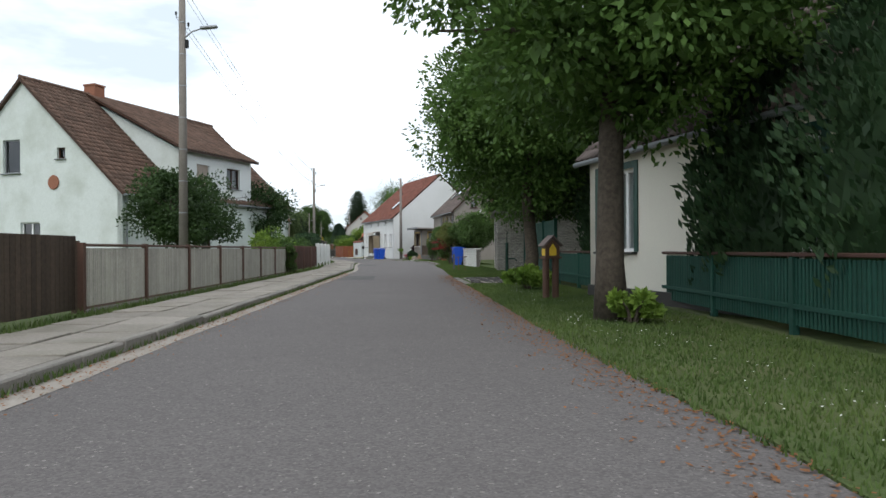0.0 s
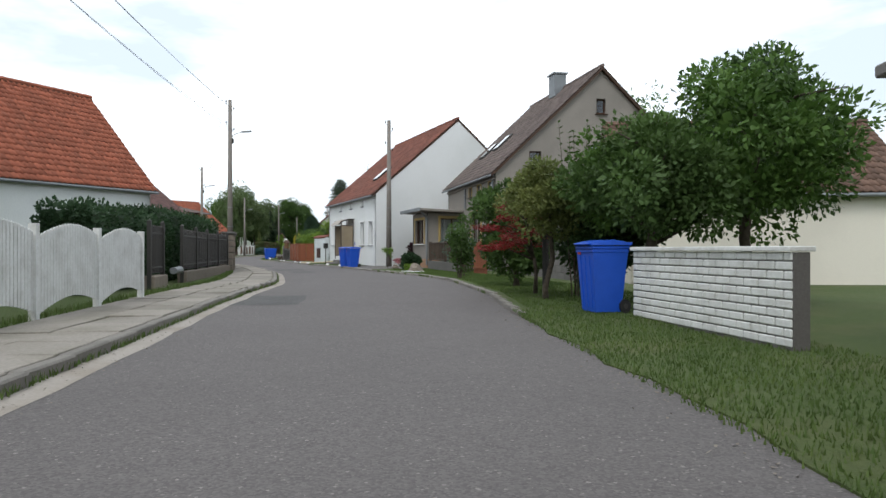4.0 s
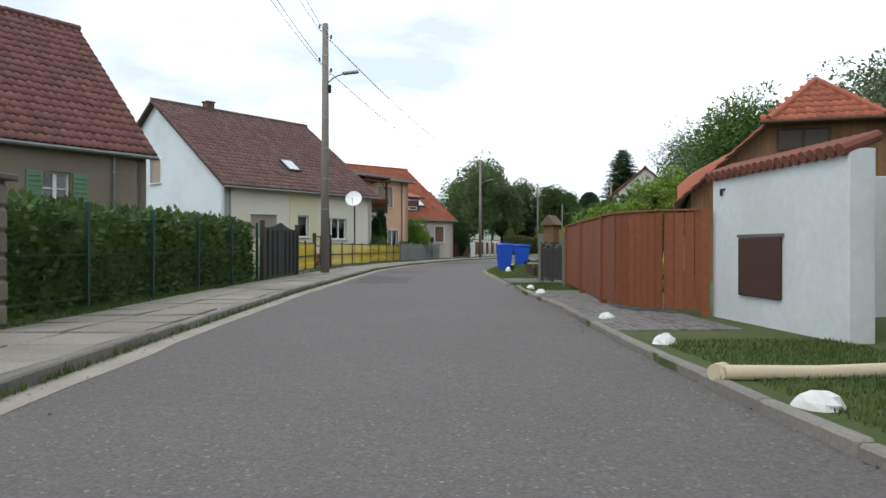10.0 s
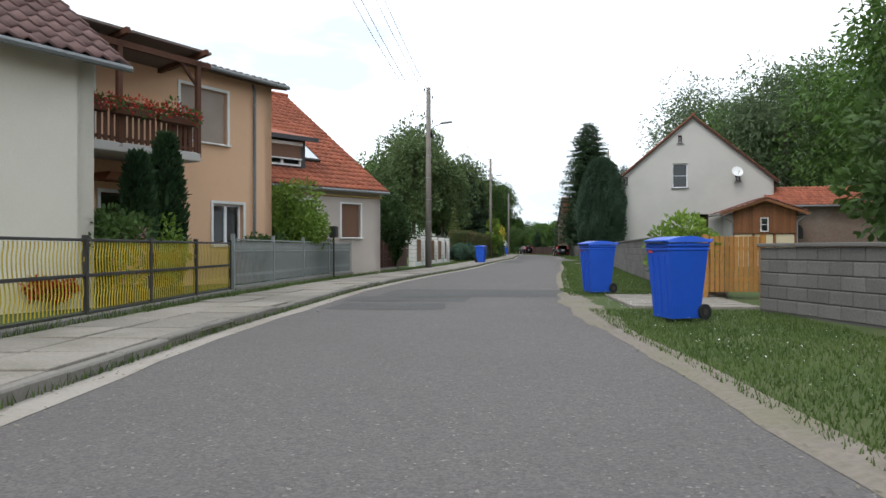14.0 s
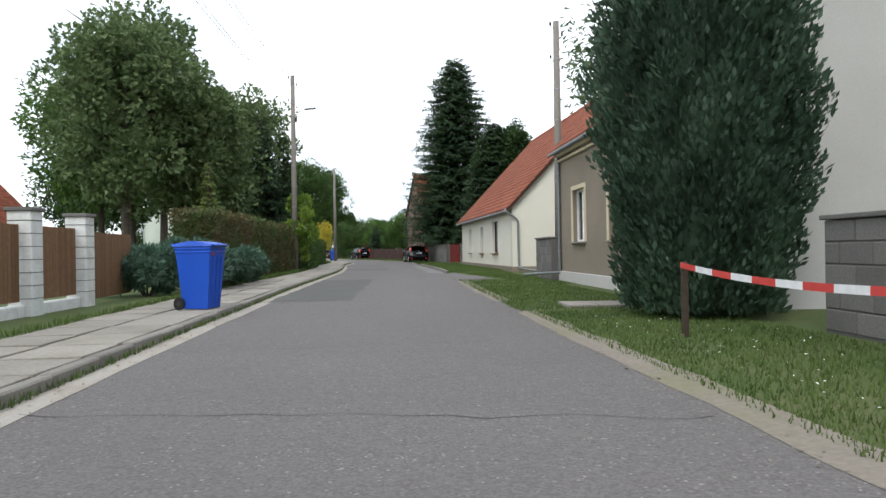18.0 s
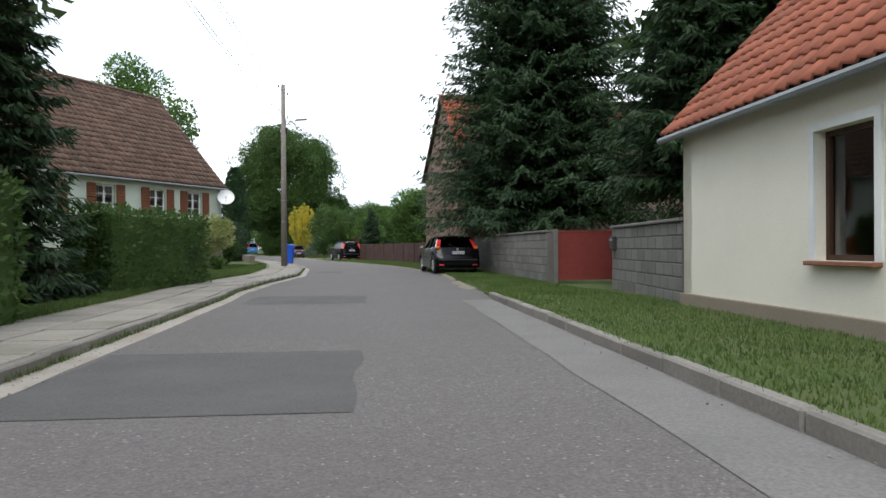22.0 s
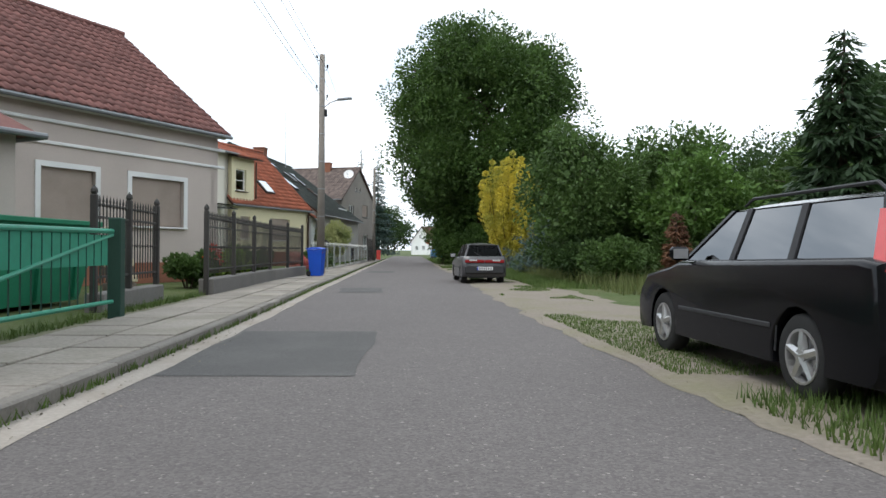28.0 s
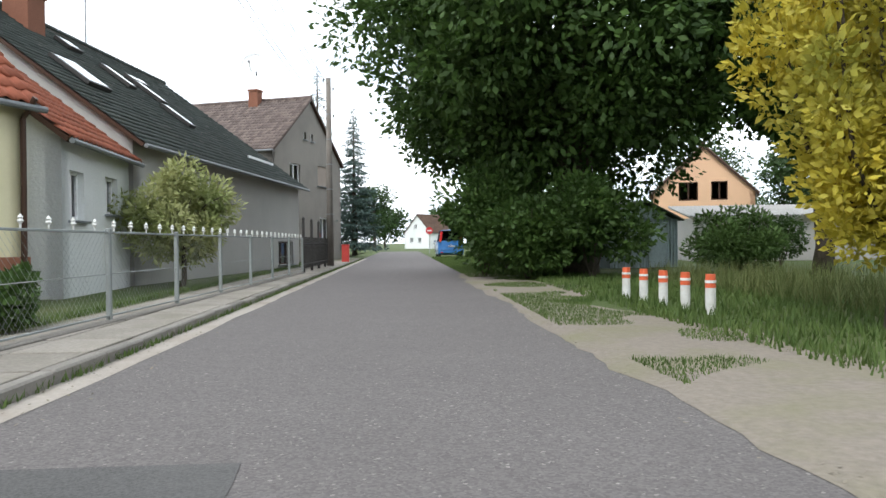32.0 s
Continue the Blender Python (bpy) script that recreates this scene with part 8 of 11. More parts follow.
for k, (s, o, h, r, m) in enumerate(((386, -4.2, 11, 3.4, DARKTREE), (338, -10, 11, 4, DARKTREE), (300, -35, 14, 5, DARKTREE), (330, -22, 13, 5, DARKTREE), (380, 16, 12, 5, DARKTREE), (365, 22, 12, 5, LIME), (400, -20, 13, 6, DARKTREE))):
    tree(*P(s, o), h, r, h * 0.58, h * 0.78, m, "tree at the far end of the lane", 200 + k, 0.2, clumps=60, per=180, size=0.3)

tree(-42.2, 240.5, 15.0, 4.2, 9.4, 11, LIME, "tall leafy tree behind the mint house", 404, 0.25, clumps=80, per=240, size=0.25)
for k, (s, o, h, r) in enumerate(((347, -12, 9, 3), (362, -14, 8, 3), (378, -15, 9, 3.4), (356, 11, 8, 3), (369, 12, 9, 3.2), (383, 13, 10, 3.6))):
    tree(*P(s, o), h, r, h * 0.55, h * 0.85, DARKTREE if k % 2 else LIME, "leafy tree at the end of the lane", 410 + k, 0.15, clumps=50, per=150, size=0.28)
for k in range(20):
    x, y = -210 + 15 * k, 452 - 0.25 * abs(15 * k - 120) + 8 * (k % 3)
    tree(x, y, 11 + k % 4, 7.5, 6.5, 10.5, DARKTREE if k % 3 else LIME, "distant tree on the horizon", 430 + k, 0.25, clumps=46, per=130, size=0.6)
def shoots(x, y, h, label, seed, n=9):
    """Tall thin stems with leaves in pairs."""
    rng = np.random.default_rng(seed)
    t = thing("shrub", on(x, y, 0.08), label, "bush")
    for k in range(n):
        a, r = 2.4 * k, 0.75 * ((k + 0.5) / n) ** 0.5
        top = Vector((math.cos(a) * r, math.sin(a) * r, h * rng.uniform(0.88, 1.04)))
        low = Vector((top.x * 0.4, top.y * 0.4, 0.0))
        st = part("stem", Geo().tube([low, low.lerp(top, 0.6), top], [0.016, 0.011, 0.004], 5), BARK, t)
        g = Geo()
        for f in np.arange(0.45, 1.0, 0.032):
            p = low.lerp(top, f)
            b = rng.uniform(0, 6.28)
            for d in (b, b + math.pi):
                u, w = Vector((math.cos(d), math.sin(d), 0.5)) * 0.1, Vector((-math.sin(d), math.cos(d), 0)) * 0.03
                g.add([p, p + u * 0.5 + w, p + u, p + u * 0.5 - w], [(0, 1, 2, 3)])
        part("leaves", g, SHRUB, st)
    return t


def layered(x, y, label, seed):
    """A small maple: a forked trunk and flat layers of fine leaves."""
    rng = np.random.default_rng(seed)
    t = thing("tree", on(x, y, 0.08), label, "tree")
    g = Geo().tube([(0, 0, -0.1), (0.02, 0, 0.5), (-0.03, 0, 0.85)], [0.06, 0.045, 0.04], 8)
    cs = []
    for z, cx, r in ((1.12, -0.85, 0.5), (1.25, -0.45, 0.62), (1.45, -0.2, 0.55), (1.62, -0.7, 0.62), (1.85, -0.35, 0.6), (2.05, -0.62, 0.5), (2.2, -0.5, 0.32)):
        g.tube([(-0.03, 0, 0.8), (cx * 0.5, rng.normal(0, 0.1), z - 0.15), (cx, 0, z)], [0.03, 0.018, 0.006], 6)
        for k in range(10):
            a, q = rng.uniform(0, 6.28), r * rng.uniform(0, 1) ** 0.5
            cs.append((cx + q * math.cos(a), q * math.sin(a), z - 0.25 * q ** 2 + rng.normal(0, 0.02)))
    part("trunk", g, BARK, t, smooth=True)
    per, cs = 130, np.array(cs)
    v, f = leaves(cs, np.full(len(cs), 0.17), per, 0.07, seed, shape=0.4, droop=0.5)
    c = np.repeat(cs, per * 4, 0)
    v[:, 2] = c[:, 2] + (v[:, 2] - c[:, 2]) * 0.4
    part("crown", fast_mesh("crown", v, f, REDMAPLE), REDMAPLE, t)
    return t


# right gardens
bush(*P(18.9, 3.3), 0.95, 0.5, BRIGHT, "low light green leafy perennial under a lime", 220, per=200, clumps=18, size=0.16)
bush(3.2, 10.2, 0.5, 0.35, BRIGHT, "leafy shoots at the tree's foot", 221, clumps=8)
column(5.7, 11.6, 3.8, 1.0, THUJA, "dark thuja beside the cottage wall", 403, n=6000)
column(6.0, 18.6, 3.6, 1.1, THUJA, "dark thuja behind the green fence", 401, n=6000)
column(6.3, 21.4, 4.0, 1.2, THUJA, "dark thuja behind the green fence", 402, n=6000)
column(7.2, 13.8, 3.6, 1.0, THUJA, "dark thuja by the cottage", 222, n=5000)
tree(8.5, 22.5, 9, 3.2, 5.4, 6, DARKTREE, "dark leafy tree behind the green fence", 223, 0.2, clumps=60, per=240)
tree(7.5, 28, 7.5, 2.6, 5.2, 4.5, IVY, "dark bushy tree above the green gate", 224, 0.15, clumps=46, per=240)
tree(8.8, 40, 8, 3.0, 5.0, 5.2, LIME, "tree behind the garage", 225, 0.18, clumps=50, per=220)
tree(4.3, 48.3, 3.8, 1.6, 2.3, 2.5, LIME, "small fruit tree on the verge", 226, 0.06, clumps=26, per=260, size=0.11)
layered(2.68, 51.5, "small red-leaved maple tree with flat layered boughs", 228)
tree(2.6, 49.85, 3.1, 1.25, 2.05, 1.9, OLIVE, "slender many-stemmed maple with olive leaves on the verge", 380, 0.06, clumps=44, per=300, size=0.085, clump_r=0.3)
tree(4.1, 49.8, 3.0, 1.3, 1.7, 2.4, DARKTREE, "dark bushy tree in a garden", 381, 0.07, clumps=40, per=300, size=0.11)
shoots(3.5, 50.4, 3.75, "tall bare shoots with paired leaves", 383)
bush(3.9, 51.2, 1.0, 1.9, DARKTREE, "dark shrub before a white gate", 382)
tree(2.8, 55.1, 3.2, 1.35, 1.6, 2.9, SHRUB, "broad dense green bush", 229, 0.08, clumps=50, per=300, size=0.13, cat="bush")
tree(5.9, 47.5, 4.6, 1.9, 2.9, 3.2, LIME, "leafy tree in a front garden", 230, 0.1, clumps=44, per=260, size=0.13)
tree(7.6, 51.0, 6.0, 1.9, 3.6, 4.0, DARKTREE, "round dark tree near a garage", 231, 0.1, clumps=40, per=230, size=0.15)
bush(1.6, 60.6, 0.55, 2.2, SHRUB, "slim upright young shrub on the verge", 232, clumps=22, per=110, size=0.12)
tree(1.9, 62.2, 2.0, 0.35, 1.8, 1.3, SHRUB, "thin young tree with few leaves", 233, 0.03, clumps=9, per=60, size=0.12)
bush(-0.1, 70.6, 0.62, 0.85, THUJA, "round clipped dwarf conifer on the lawn", 234, per=300)
bush(-0.2, 69.4, 0.3, 0.3, BRIGHT, "small plant by a boulder", 235, clumps=5, per=80)
for k, (x, y) in enumerate(((2.2, 68.4), (1.8, 70.4), (1.45, 72.4))):
    bush(x + 0.5, y, 1.0, 1.65, JUNIPER, "spreading juniper above the rustic fence", 236 + k, clumps=16, shape=0.25)
tree(-1.35, 74.3, 1.4, 0.35, 0.95, 0.8, BRIGHT, "thin young shrub on a lawn", 240, 0.015, clumps=8, per=30, size=0.11)
bush(0.45, 78.6, 0.75, 1.75, leafy("dark_maroon_leaves", (0.055, 0.022, 0.03), (0.085, 0.035, 0.045)), "dark maroon leafy bush by the porch", 241, clumps=24, per=260)
bush(-0.7, 78.9, 0.4, 0.6, ROSES, "pink flowers by the porch", 242, clumps=6, per=80)
bush(-2.1, 80.4, 0.4, 0.4, SHRUB, "low plant by the white wall", 243, clumps=6, per=80)
for k, (x, y, h, r, m) in enumerate(((-10.6, 114.5, 3.2, 1.4, BRIGHT), (-10.4, 118.0, 3.6, 1.6, SHRUB), (-11.6, 122.5, 3.6, 1.8, BRIGHT), (-12.8, 127, 4.0, 1.8, SHRUB), (-9, 124, 5.5, 2.2, BRIGHT), (-8.0, 131, 6, 2.6, LIME), (-9.5, 135, 5, 2.2, SHRUB))):
    tree(x, y, h, r, h * 0.55, h * 0.85, m, "light green garden tree behind the block wall", 250 + k, 0.07, clumps=34, per=220, size=0.17)
for k, (x, y, h, r) in enumerate(((-2, 150, 12, 5), (6, 142, 13, 6), (14, 160, 15, 7), (4, 172, 15, 6.5), (20, 135, 14, 7), (24, 180, 17, 8), (10, 190, 16, 7), (28, 155, 16, 8), (2, 135, 9, 4), (-3, 186, 13, 5), (14, 118, 12, 5), (34, 120, 15, 7), (20, 100, 13, 6), (-5, 197, 17, 6.5), (4, 202, 19, 7), (12, 206, 20, 7.5), (-1, 181, 15, 5.5), (15, 186, 19, 7))):
    tree(x, y, h * 1.25, r * 1.1, h * 0.7, h * 1.08, WILLOW if k % 3 else LIME, "large billowing willow behind the gardens", 270 + k, 0.25, clumps=100, per=230, size=0.34, droop=0.5, shape=0.35)
column(-17.05, 162.9, 7.0, 1.5, leafy("blue_green_thuja", (0.055, 0.1, 0.06), (0.085, 0.135, 0.085)), "huge dense dark green thuja at a house corner", 290, n=60000, size=0.125, belly=0.4)
bush(-16.2, 131.3, 1.0, 1.8, BRIGHT, "leafy shrub at the end of the block wall", 291)
bush(-16.0, 136.4, 0.6, 0.9, BRIGHT, "weedy shrub by the wall", 292)
for k, (x, y, h, r, low, w) in enumerate(((-17.0, 219.5, 19.5, 5.7, 0.15, 0.45), (-15.0, 205.9, 10.8, 3.2, 0.26, 0.55), (-12.6, 210.2, 12.2, 3.6, 0.15, 0.6))):
    conifer(x, y, h, r, SPRUCE, "tall dark spruce behind the block wall", 300 + k, whorls=(46, 34, 30)[k], arms=(19, 15, 13)[k], size=(0.34, 0.34, 0.36)[k], per=(330, 300, 110)[k], bare=low, power=w, droop=0.32)
for k, (x, y, h, r) in enumerate(((-13.6, 206.8, 11.5, 3.2), (-3, 213, 14, 5), (-5, 200, 14, 5))):
    tree(x, y, h, r, h * 0.55, h * 0.85, DARKTREE, "dark broad tree behind spruces", 310 + k, 0.25, clumps=70, per=220, size=0.3)
for k, (x, y, h, r, m) in enumerate(((-19.0, 243, 6.8, 3.0, DARKTREE), (-14, 240, 8, 4.0, DARKTREE), (-17, 250, 7.5, 3.6, LIME), (-18.6, 275.5, 10.8, 3.5, DARKTREE), (-9, 248, 12, 5, WILLOW), (-22.0, 252, 6.5, 2.8, LIME), (-12, 260, 11, 4.5, DARKTREE), (-20, 262, 7, 3, SHRUB), (-5, 262, 13, 5.5, WILLOW), (-15, 275, 9, 4, LIME), (-23, 273, 6, 2.8, SHRUB), (-18, 290, 10, 4.2, DARKTREE), (-28, 290, 8, 3.2, LIME), (-20, 303, 11, 4.6, DARKTREE), (-27, 303, 8, 3.2, SHRUB))):
    tree(x, y, h, r, h * 0.55, h * 0.85, m, "leafy tree in the orchard behind the fence", 320 + k, 0.18, clumps=64, per=400, size=0.19)
conifer(-26.45, 254.5, 4.8, 1.3, SPRUCE, "slim open spruce above the orchard", 340, whorls=22, arms=11, size=0.4, droop=0.15, per=70)
conifer(*P(266.6, 8.3), 2.3, 0.6, DEADFIR, "dead brown fir on the grass", 341, whorls=16, arms=9, size=0.22, droop=0.2)
for k, (s, o, h, r, m) in enumerate(((270.5, 6.3, 6.2, 2.5, SHRUB), (273.8, 7.6, 5.4, 2.2, SHRUB), (268.5, 9.8, 5.0, 2.2, LIME), (271.5, 9.8, 6.4, 2.4, SHRUB))):
    tree(*P(s, o), h, r, h * 0.52, h * 0.96, m, "large bush of fine green leaves", 345 + k, 0.07, clumps=56, per=280, size=0.15, cat="bush")
conifer(*P(277.3, 6.6), 3.0, 2.1, BLUESPR, "spreading blue spruce on the grass", 350, whorls=9, arms=13, size=0.3, droop=-0.05, per=70, power=0.6)
def spires(x, y, h, r, mat, label, seed, z=0.08, n=22, per=150, size=0.12):
    """An upright tree: steep shoots from a short trunk, each a plume of leaves, so that the top is spiky."""
    rng = np.random.default_rng(seed)
    t = thing("tree", on(x, y, z), label, "tree")
    g = Geo().tube([(0, 0, -0.1), (0.03, 0, 0.5), (0, 0.02, 1.1)], [0.14, 0.11, 0.09], 9)
    cs, rs = [], []
    for k in range(n):
        a, q = 2.4 * k, ((k + 0.5) / n) ** 0.5
        top = h * rng.uniform(0.86, 1.02) * (1.0 - 0.3 * q ** 2)
        tip = np.array([math.cos(a) * r * q, math.sin(a) * r * q, top])
        low = 0.7 + 0.5 * rng.random()
        for f in np.arange(0.06, 1.0, 0.075):
            c = np.array([tip[0] * min(1.0, 0.25 + f * 1.4), tip[1] * min(1.0, 0.25 + f * 1.4), low + (top - low) * f])
            cs.append(c + rng.normal(0, 0.07, 3))
            rs.append(0.42 * (1.05 - 0.75 * f))
        g.tube([(0, 0, 0.8), (tip[0] * 0.6, tip[1] * 0.6, top * 0.4), tuple(tip * 0.98)], [0.045, 0.03, 0.008], 5)
    part("trunk", g, BARK, t)
    v, f = leaves(cs, rs, per, size, seed, shape=0.5, droop=-0.4)
    part("crown", fast_mesh("crown", v, f, mat), mat, t)
    return t


spires(-37.1, 282.4, 7.4, 1.75, YELLOWLEAF, "golden yellow leaved upright tree", 351)
for k, (x, y, h, r) in enumerate(((-33.2, 290.0, 5.6, 2.5), (-29.6, 288.0, 5.4, 2.5), (-26.0, 286.4, 5.0, 2.3))):
    tree(x, y, h, r, h * 0.5, h * 1.0, DARKTREE, "dark green leafy bush before a garage", 370 + k, 0.08, clumps=46, per=260, size=0.17, cat="bush")
for k, (s, o, r, h, m) in enumerate(((266.8, 6.4, 1.3, 1.6, SHRUB), (269.4, 5.9, 1.4, 1.9, DARKTREE), (272.2, 6.1, 1.5, 2.1, SHRUB), (274.8, 6.9, 1.4, 1.9, DARKTREE), (270.6, 8.6, 1.6, 2.2, SHRUB), (267.8, 8.9, 1.5, 1.8, SHRUB))):
    bush(*P(s, o), r, h, m, "dense low growth under the tall bushes", 360 + k, clumps=24, per=260)
bush(*P(283.5, 6.0), 0.6, 0.5, SHRUB, "low weeds on the grass", 352, clumps=8)
for k, (s, o, h, r) in enumerate(((316, 7, 5, 2.4), (324, 7, 7, 3.0), (332, 8, 9, 3.6), (342, 9, 9, 3.6))):
    tree(*P(s, o), h, r, h * 0.52, h * 0.9, DARKTREE if k % 2 else LIME, "leafy trees and shrubs beside the lane", 355 + k, 0.12, clumps=50, per=200, size=0.22)
for k, (x, y, r, h) in enumerate(((-44.6, 295.0, 1.8, 3.6), (-43.0, 293.4, 1.6, 2.6), (-41.2, 294.0, 1.7, 3.0), (-44.6, 299.0, 1.6, 3.4), (-45.2, 303.0, 1.6, 3.0))):
    bush(x, y, r, h, OAK, "dark leafy undergrowth at the oak's foot", 372 + k, clumps=30, per=260, size=0.2)
for k, (x, y, h, r) in enumerate(((-29, 321, 9, 3.4), (-23, 318, 10, 4), (-34.5, 333, 10, 4), (-18, 312, 9, 4))):
    tree(x, y, h, r, h * 0.55, h * 0.85, LIME if k % 2 else DARKTREE, "leafy tree behind a low outbuilding", 390 + k, 0.15, clumps=50, per=200, size=0.24)
bush(-34.6, 302.5, 1.6, 2.0, SHRUB, "round shrub on the lawn", 370)

# ---- grass, litter and flowers ----
def blades(name, s0, s1, f0, f1, dens, h, mat, seed, z, label, lean=0.4, width=0.009, patchy=False):
    rng = np.random.default_rng(seed)
    area = (s1 - s0) * 2.5
    n = int(area * dens * 1.9)
    ss = rng.uniform(s0, s1, n)
    base = np.array([[*lane(s, 0).xy] for s in np.arange(s0, s1 + 1.01, 0.5)])
    nrm = np.array([[lane(s, 1).x - lane(s, 0).x, lane(s, 1).y - lane(s, 0).y] for s in np.arange(s0, s1 + 1.01, 0.5)])
    k = np.clip((ss - s0) / 0.5, 0, len(base) - 1.001)
    i, fr = k.astype(int), (k % 1)[:, None]
    c = base[i] * (1 - fr) + base[i + 1] * fr
    d = nrm[i] * (1 - fr) + nrm[i + 1] * fr
    a, b = np.array([f0(s) for s in ss]), np.array([f1(s) for s in ss])
    xy = c + d * (a + (b - a) * rng.uniform(0, 1, n))[:, None]
    ang = rng.uniform(0, 2 * math.pi, n)
    hh = h * rng.uniform(0.5, 1.3, n)
    tip = np.stack([xy[:, 0] + np.cos(ang) * hh * lean * rng.uniform(0, 2, n), xy[:, 1] + np.sin(ang) * hh * lean * rng.uniform(0, 2, n), hh], -1)
    sd = np.stack([-np.sin(ang), np.cos(ang), np.zeros(n)], -1) * width
    zb = np.array([VZ(s) for s in ss]) if z is None else np.full(n, z)
    tip[:, 2] += zb
    p = np.concatenate([xy, zb[:, None] - 0.005], 1)
    v = np.stack([p - sd, p + sd, tip], 1)
    if patchy:
        v = v[[noise.noise((q[0] * 0.7, q[1] * 0.7, 3.3)) > 0.12 for q in p]]
        n = len(v)
    v = v.reshape(-1, 3)
    ob = new(name, fast_mesh(name, v, np.arange(3 * n).reshape(-1, 3), mat))
    return tagged(ob, label, "grass", kind="stuff")


RE = lambda s: edge(RIGHT, s)
LE = lambda s: edge(LEFT, s)
blades("grass", 0, 22.4, lambda s: RE(s) + 0.02, lambda s: 4.7, 420, 0.05, GRASS, 1, None, "mown grass on the verge")
blades("grass", 26.6, 47, lambda s: RE(s) + 0.02, lambda s: 5.0, 330, 0.05, GRASS, 2, None, "mown grass on the verge")
blades("grass", 47, 68, lambda s: RE(s) + 0.35, lambda s: 6.2, 350, 0.05, GRASS, 3, None, "mown grass on the verge")
blades("grass", 66, 72.5, lambda s: 3.6, lambda s: 6.5, 330, 0.05, GRASS, 4, None, "mown lawn before a grey house")
blades("grass", 80.5, 92.5, lambda s: RE(s) + 0.35, lambda s: 4.6, 420, 0.045, GRASS, 5, None, "mown grass on the verge")
blades("grass", 101.5, 130, lambda s: RE(s) + 0.12, lambda s: 5.2, 400, 0.055, GRASS, 6, None, "mown grass on the verge")
blades("grass", 133.5, 167, lambda s: RE(s) + 0.12, lambda s: 5.3, 360, 0.055, GRASS, 7, None, "mown grass on the verge")
blades("grass", 167.2, 206, lambda s: RE(s) + (1.75 - 0.16 * (s - 180.2) if 180.2 < s < 186.8 else 0.03), lambda s: 6.6 if 176 < s < 183.4 else 5.2, 330, 0.05, GRASS, 8, None, "mown grass before the houses")
blades("grass", 206, 233, lambda s: RE(s) + 0.12, lambda s: 5.0, 300, 0.08, GRASS, 9, None, "rough grass beside the wall")
blades("grass", 250, 300, lambda s: RE(s) + 0.05, lambda s: RE(s) + 1.8, 460, 0.05, GRASS, 18, None, "sparse tufts on sandy ground", patchy=True)
blades("grass", 233, 250, lambda s: RE(s) + 0.05, lambda s: 5.0, 330, 0.13, GRASS, 10, None, "long rough grass before the plank fence")
blades("grass", 265, 300, lambda s: RE(s) + 1.6, lambda s: 10.5, 260, 0.14, GRASS, 11, None, "rough grass on the open green", width=0.016)
blades("tall_grass", 262, 280, lambda s: 5.2, lambda s: 10.0, 60, 0.5, DRYGRASS, 12, None, "tall pale grass on the open green", width=0.014)
blades("tall_grass", 286.5, 297, lambda s: 6.6, lambda s: 9.8, 70, 0.55, DRYGRASS, 19, None, "tall pale grass before an outbuilding", width=0.014)
blades("grass", 300, 330, lambda s: RE(s) + 0.05, lambda s: 6.0, 160, 0.15, GRASS, 13, None, "rough grass beside the lane")
blades("grass", 180, 235, lambda s: LE(s) - 2.6, lambda s: LE(s) - 1.85, 300, 0.08, GRASS, 14, 0.1, "grass along the pavement")
blades("grass", 218, 236, lambda s: -7.0, lambda s: -4.9, 300, 0.07, GRASS, 15, 0.1, "lawn before the mint house")
blades("weeds", 0, 330, lambda s: LE(s) - 2.1, lambda s: LE(s) - 1.85, 22, 0.12, GRASS, 16, 0.1, "weeds along the fence line")
blades("weeds", 0, 330, lambda s: LE(s) - 0.04, lambda s: LE(s) + 0.05, 14, 0.07, GRASS, 17, 0.02, "weeds in the gutter joint")
LITTER = leafy("dry_leaf_litter", (0.34, 0.15, 0.06), (0.26, 0.12, 0.06), (0.2, 0.1, 0.05), 0.9)


def flecks(name, s0, s1, f0, f1, n, size, mat, seed, z, label, tilt=0.25):
    rng = np.random.default_rng(seed)
    vs = []
    for k in range(n):
        s = rng.uniform(s0, s1)
        a, b = f0(s), f1(s)
        c = np.array(lane(s, a + (b - a) * abs(rng.normal(0, 0.45)), z + rng.uniform(0, 0.012)))
        t = rng.uniform(0, 6.28)
        u = np.array([math.cos(t), math.sin(t), rng.normal(0, tilt)]) * size * rng.uniform(0.5, 1.3)
        w = np.array([-math.sin(t), math.cos(t), rng.normal(0, tilt)]) * size * 0.55
        vs += [c - u, c + w, c + u, c - w]
    ob = new(name, fast_mesh(name, np.array(vs), np.arange(4 * n).reshape(-1, 4), mat))
    return tagged(ob, label, "leaves", kind="stuff")


flecks("leaf_litter", -2, 30, lambda s: RE(s) + 0.12, lambda s: RE(s) - 0.55, 5200, 0.022, LITTER, 21, 0.008, "dry orange leaf litter along the verge")
flecks("leaf_litter", -2, 34, lambda s: LE(s) - 0.0, lambda s: LE(s) + 0.5, 2600, 0.02, LITTER, 22, 0.01, "dry orange leaf litter in the gutter")
flecks("grit", 30, 300, lambda s: RE(s) + 0.1, lambda s: RE(s) - 0.35, 5000, 0.018, SAND, 23, 0.006, "sandy grit along the lane's edge")
flecks("grit", 30, 300, lambda s: LE(s), lambda s: LE(s) + 0.5, 4000, 0.018, SAND, 24, 0.01, "sandy grit in the gutter")
flecks("daisies", 107, 165, lambda s: RE(s) + 0.5, lambda s: RE(s) + 3.0, 1300, 0.014, plain("daisy_white", (0.75, 0.75, 0.7), 0.8), 25, 0.11, "small white clover flowers in the grass")
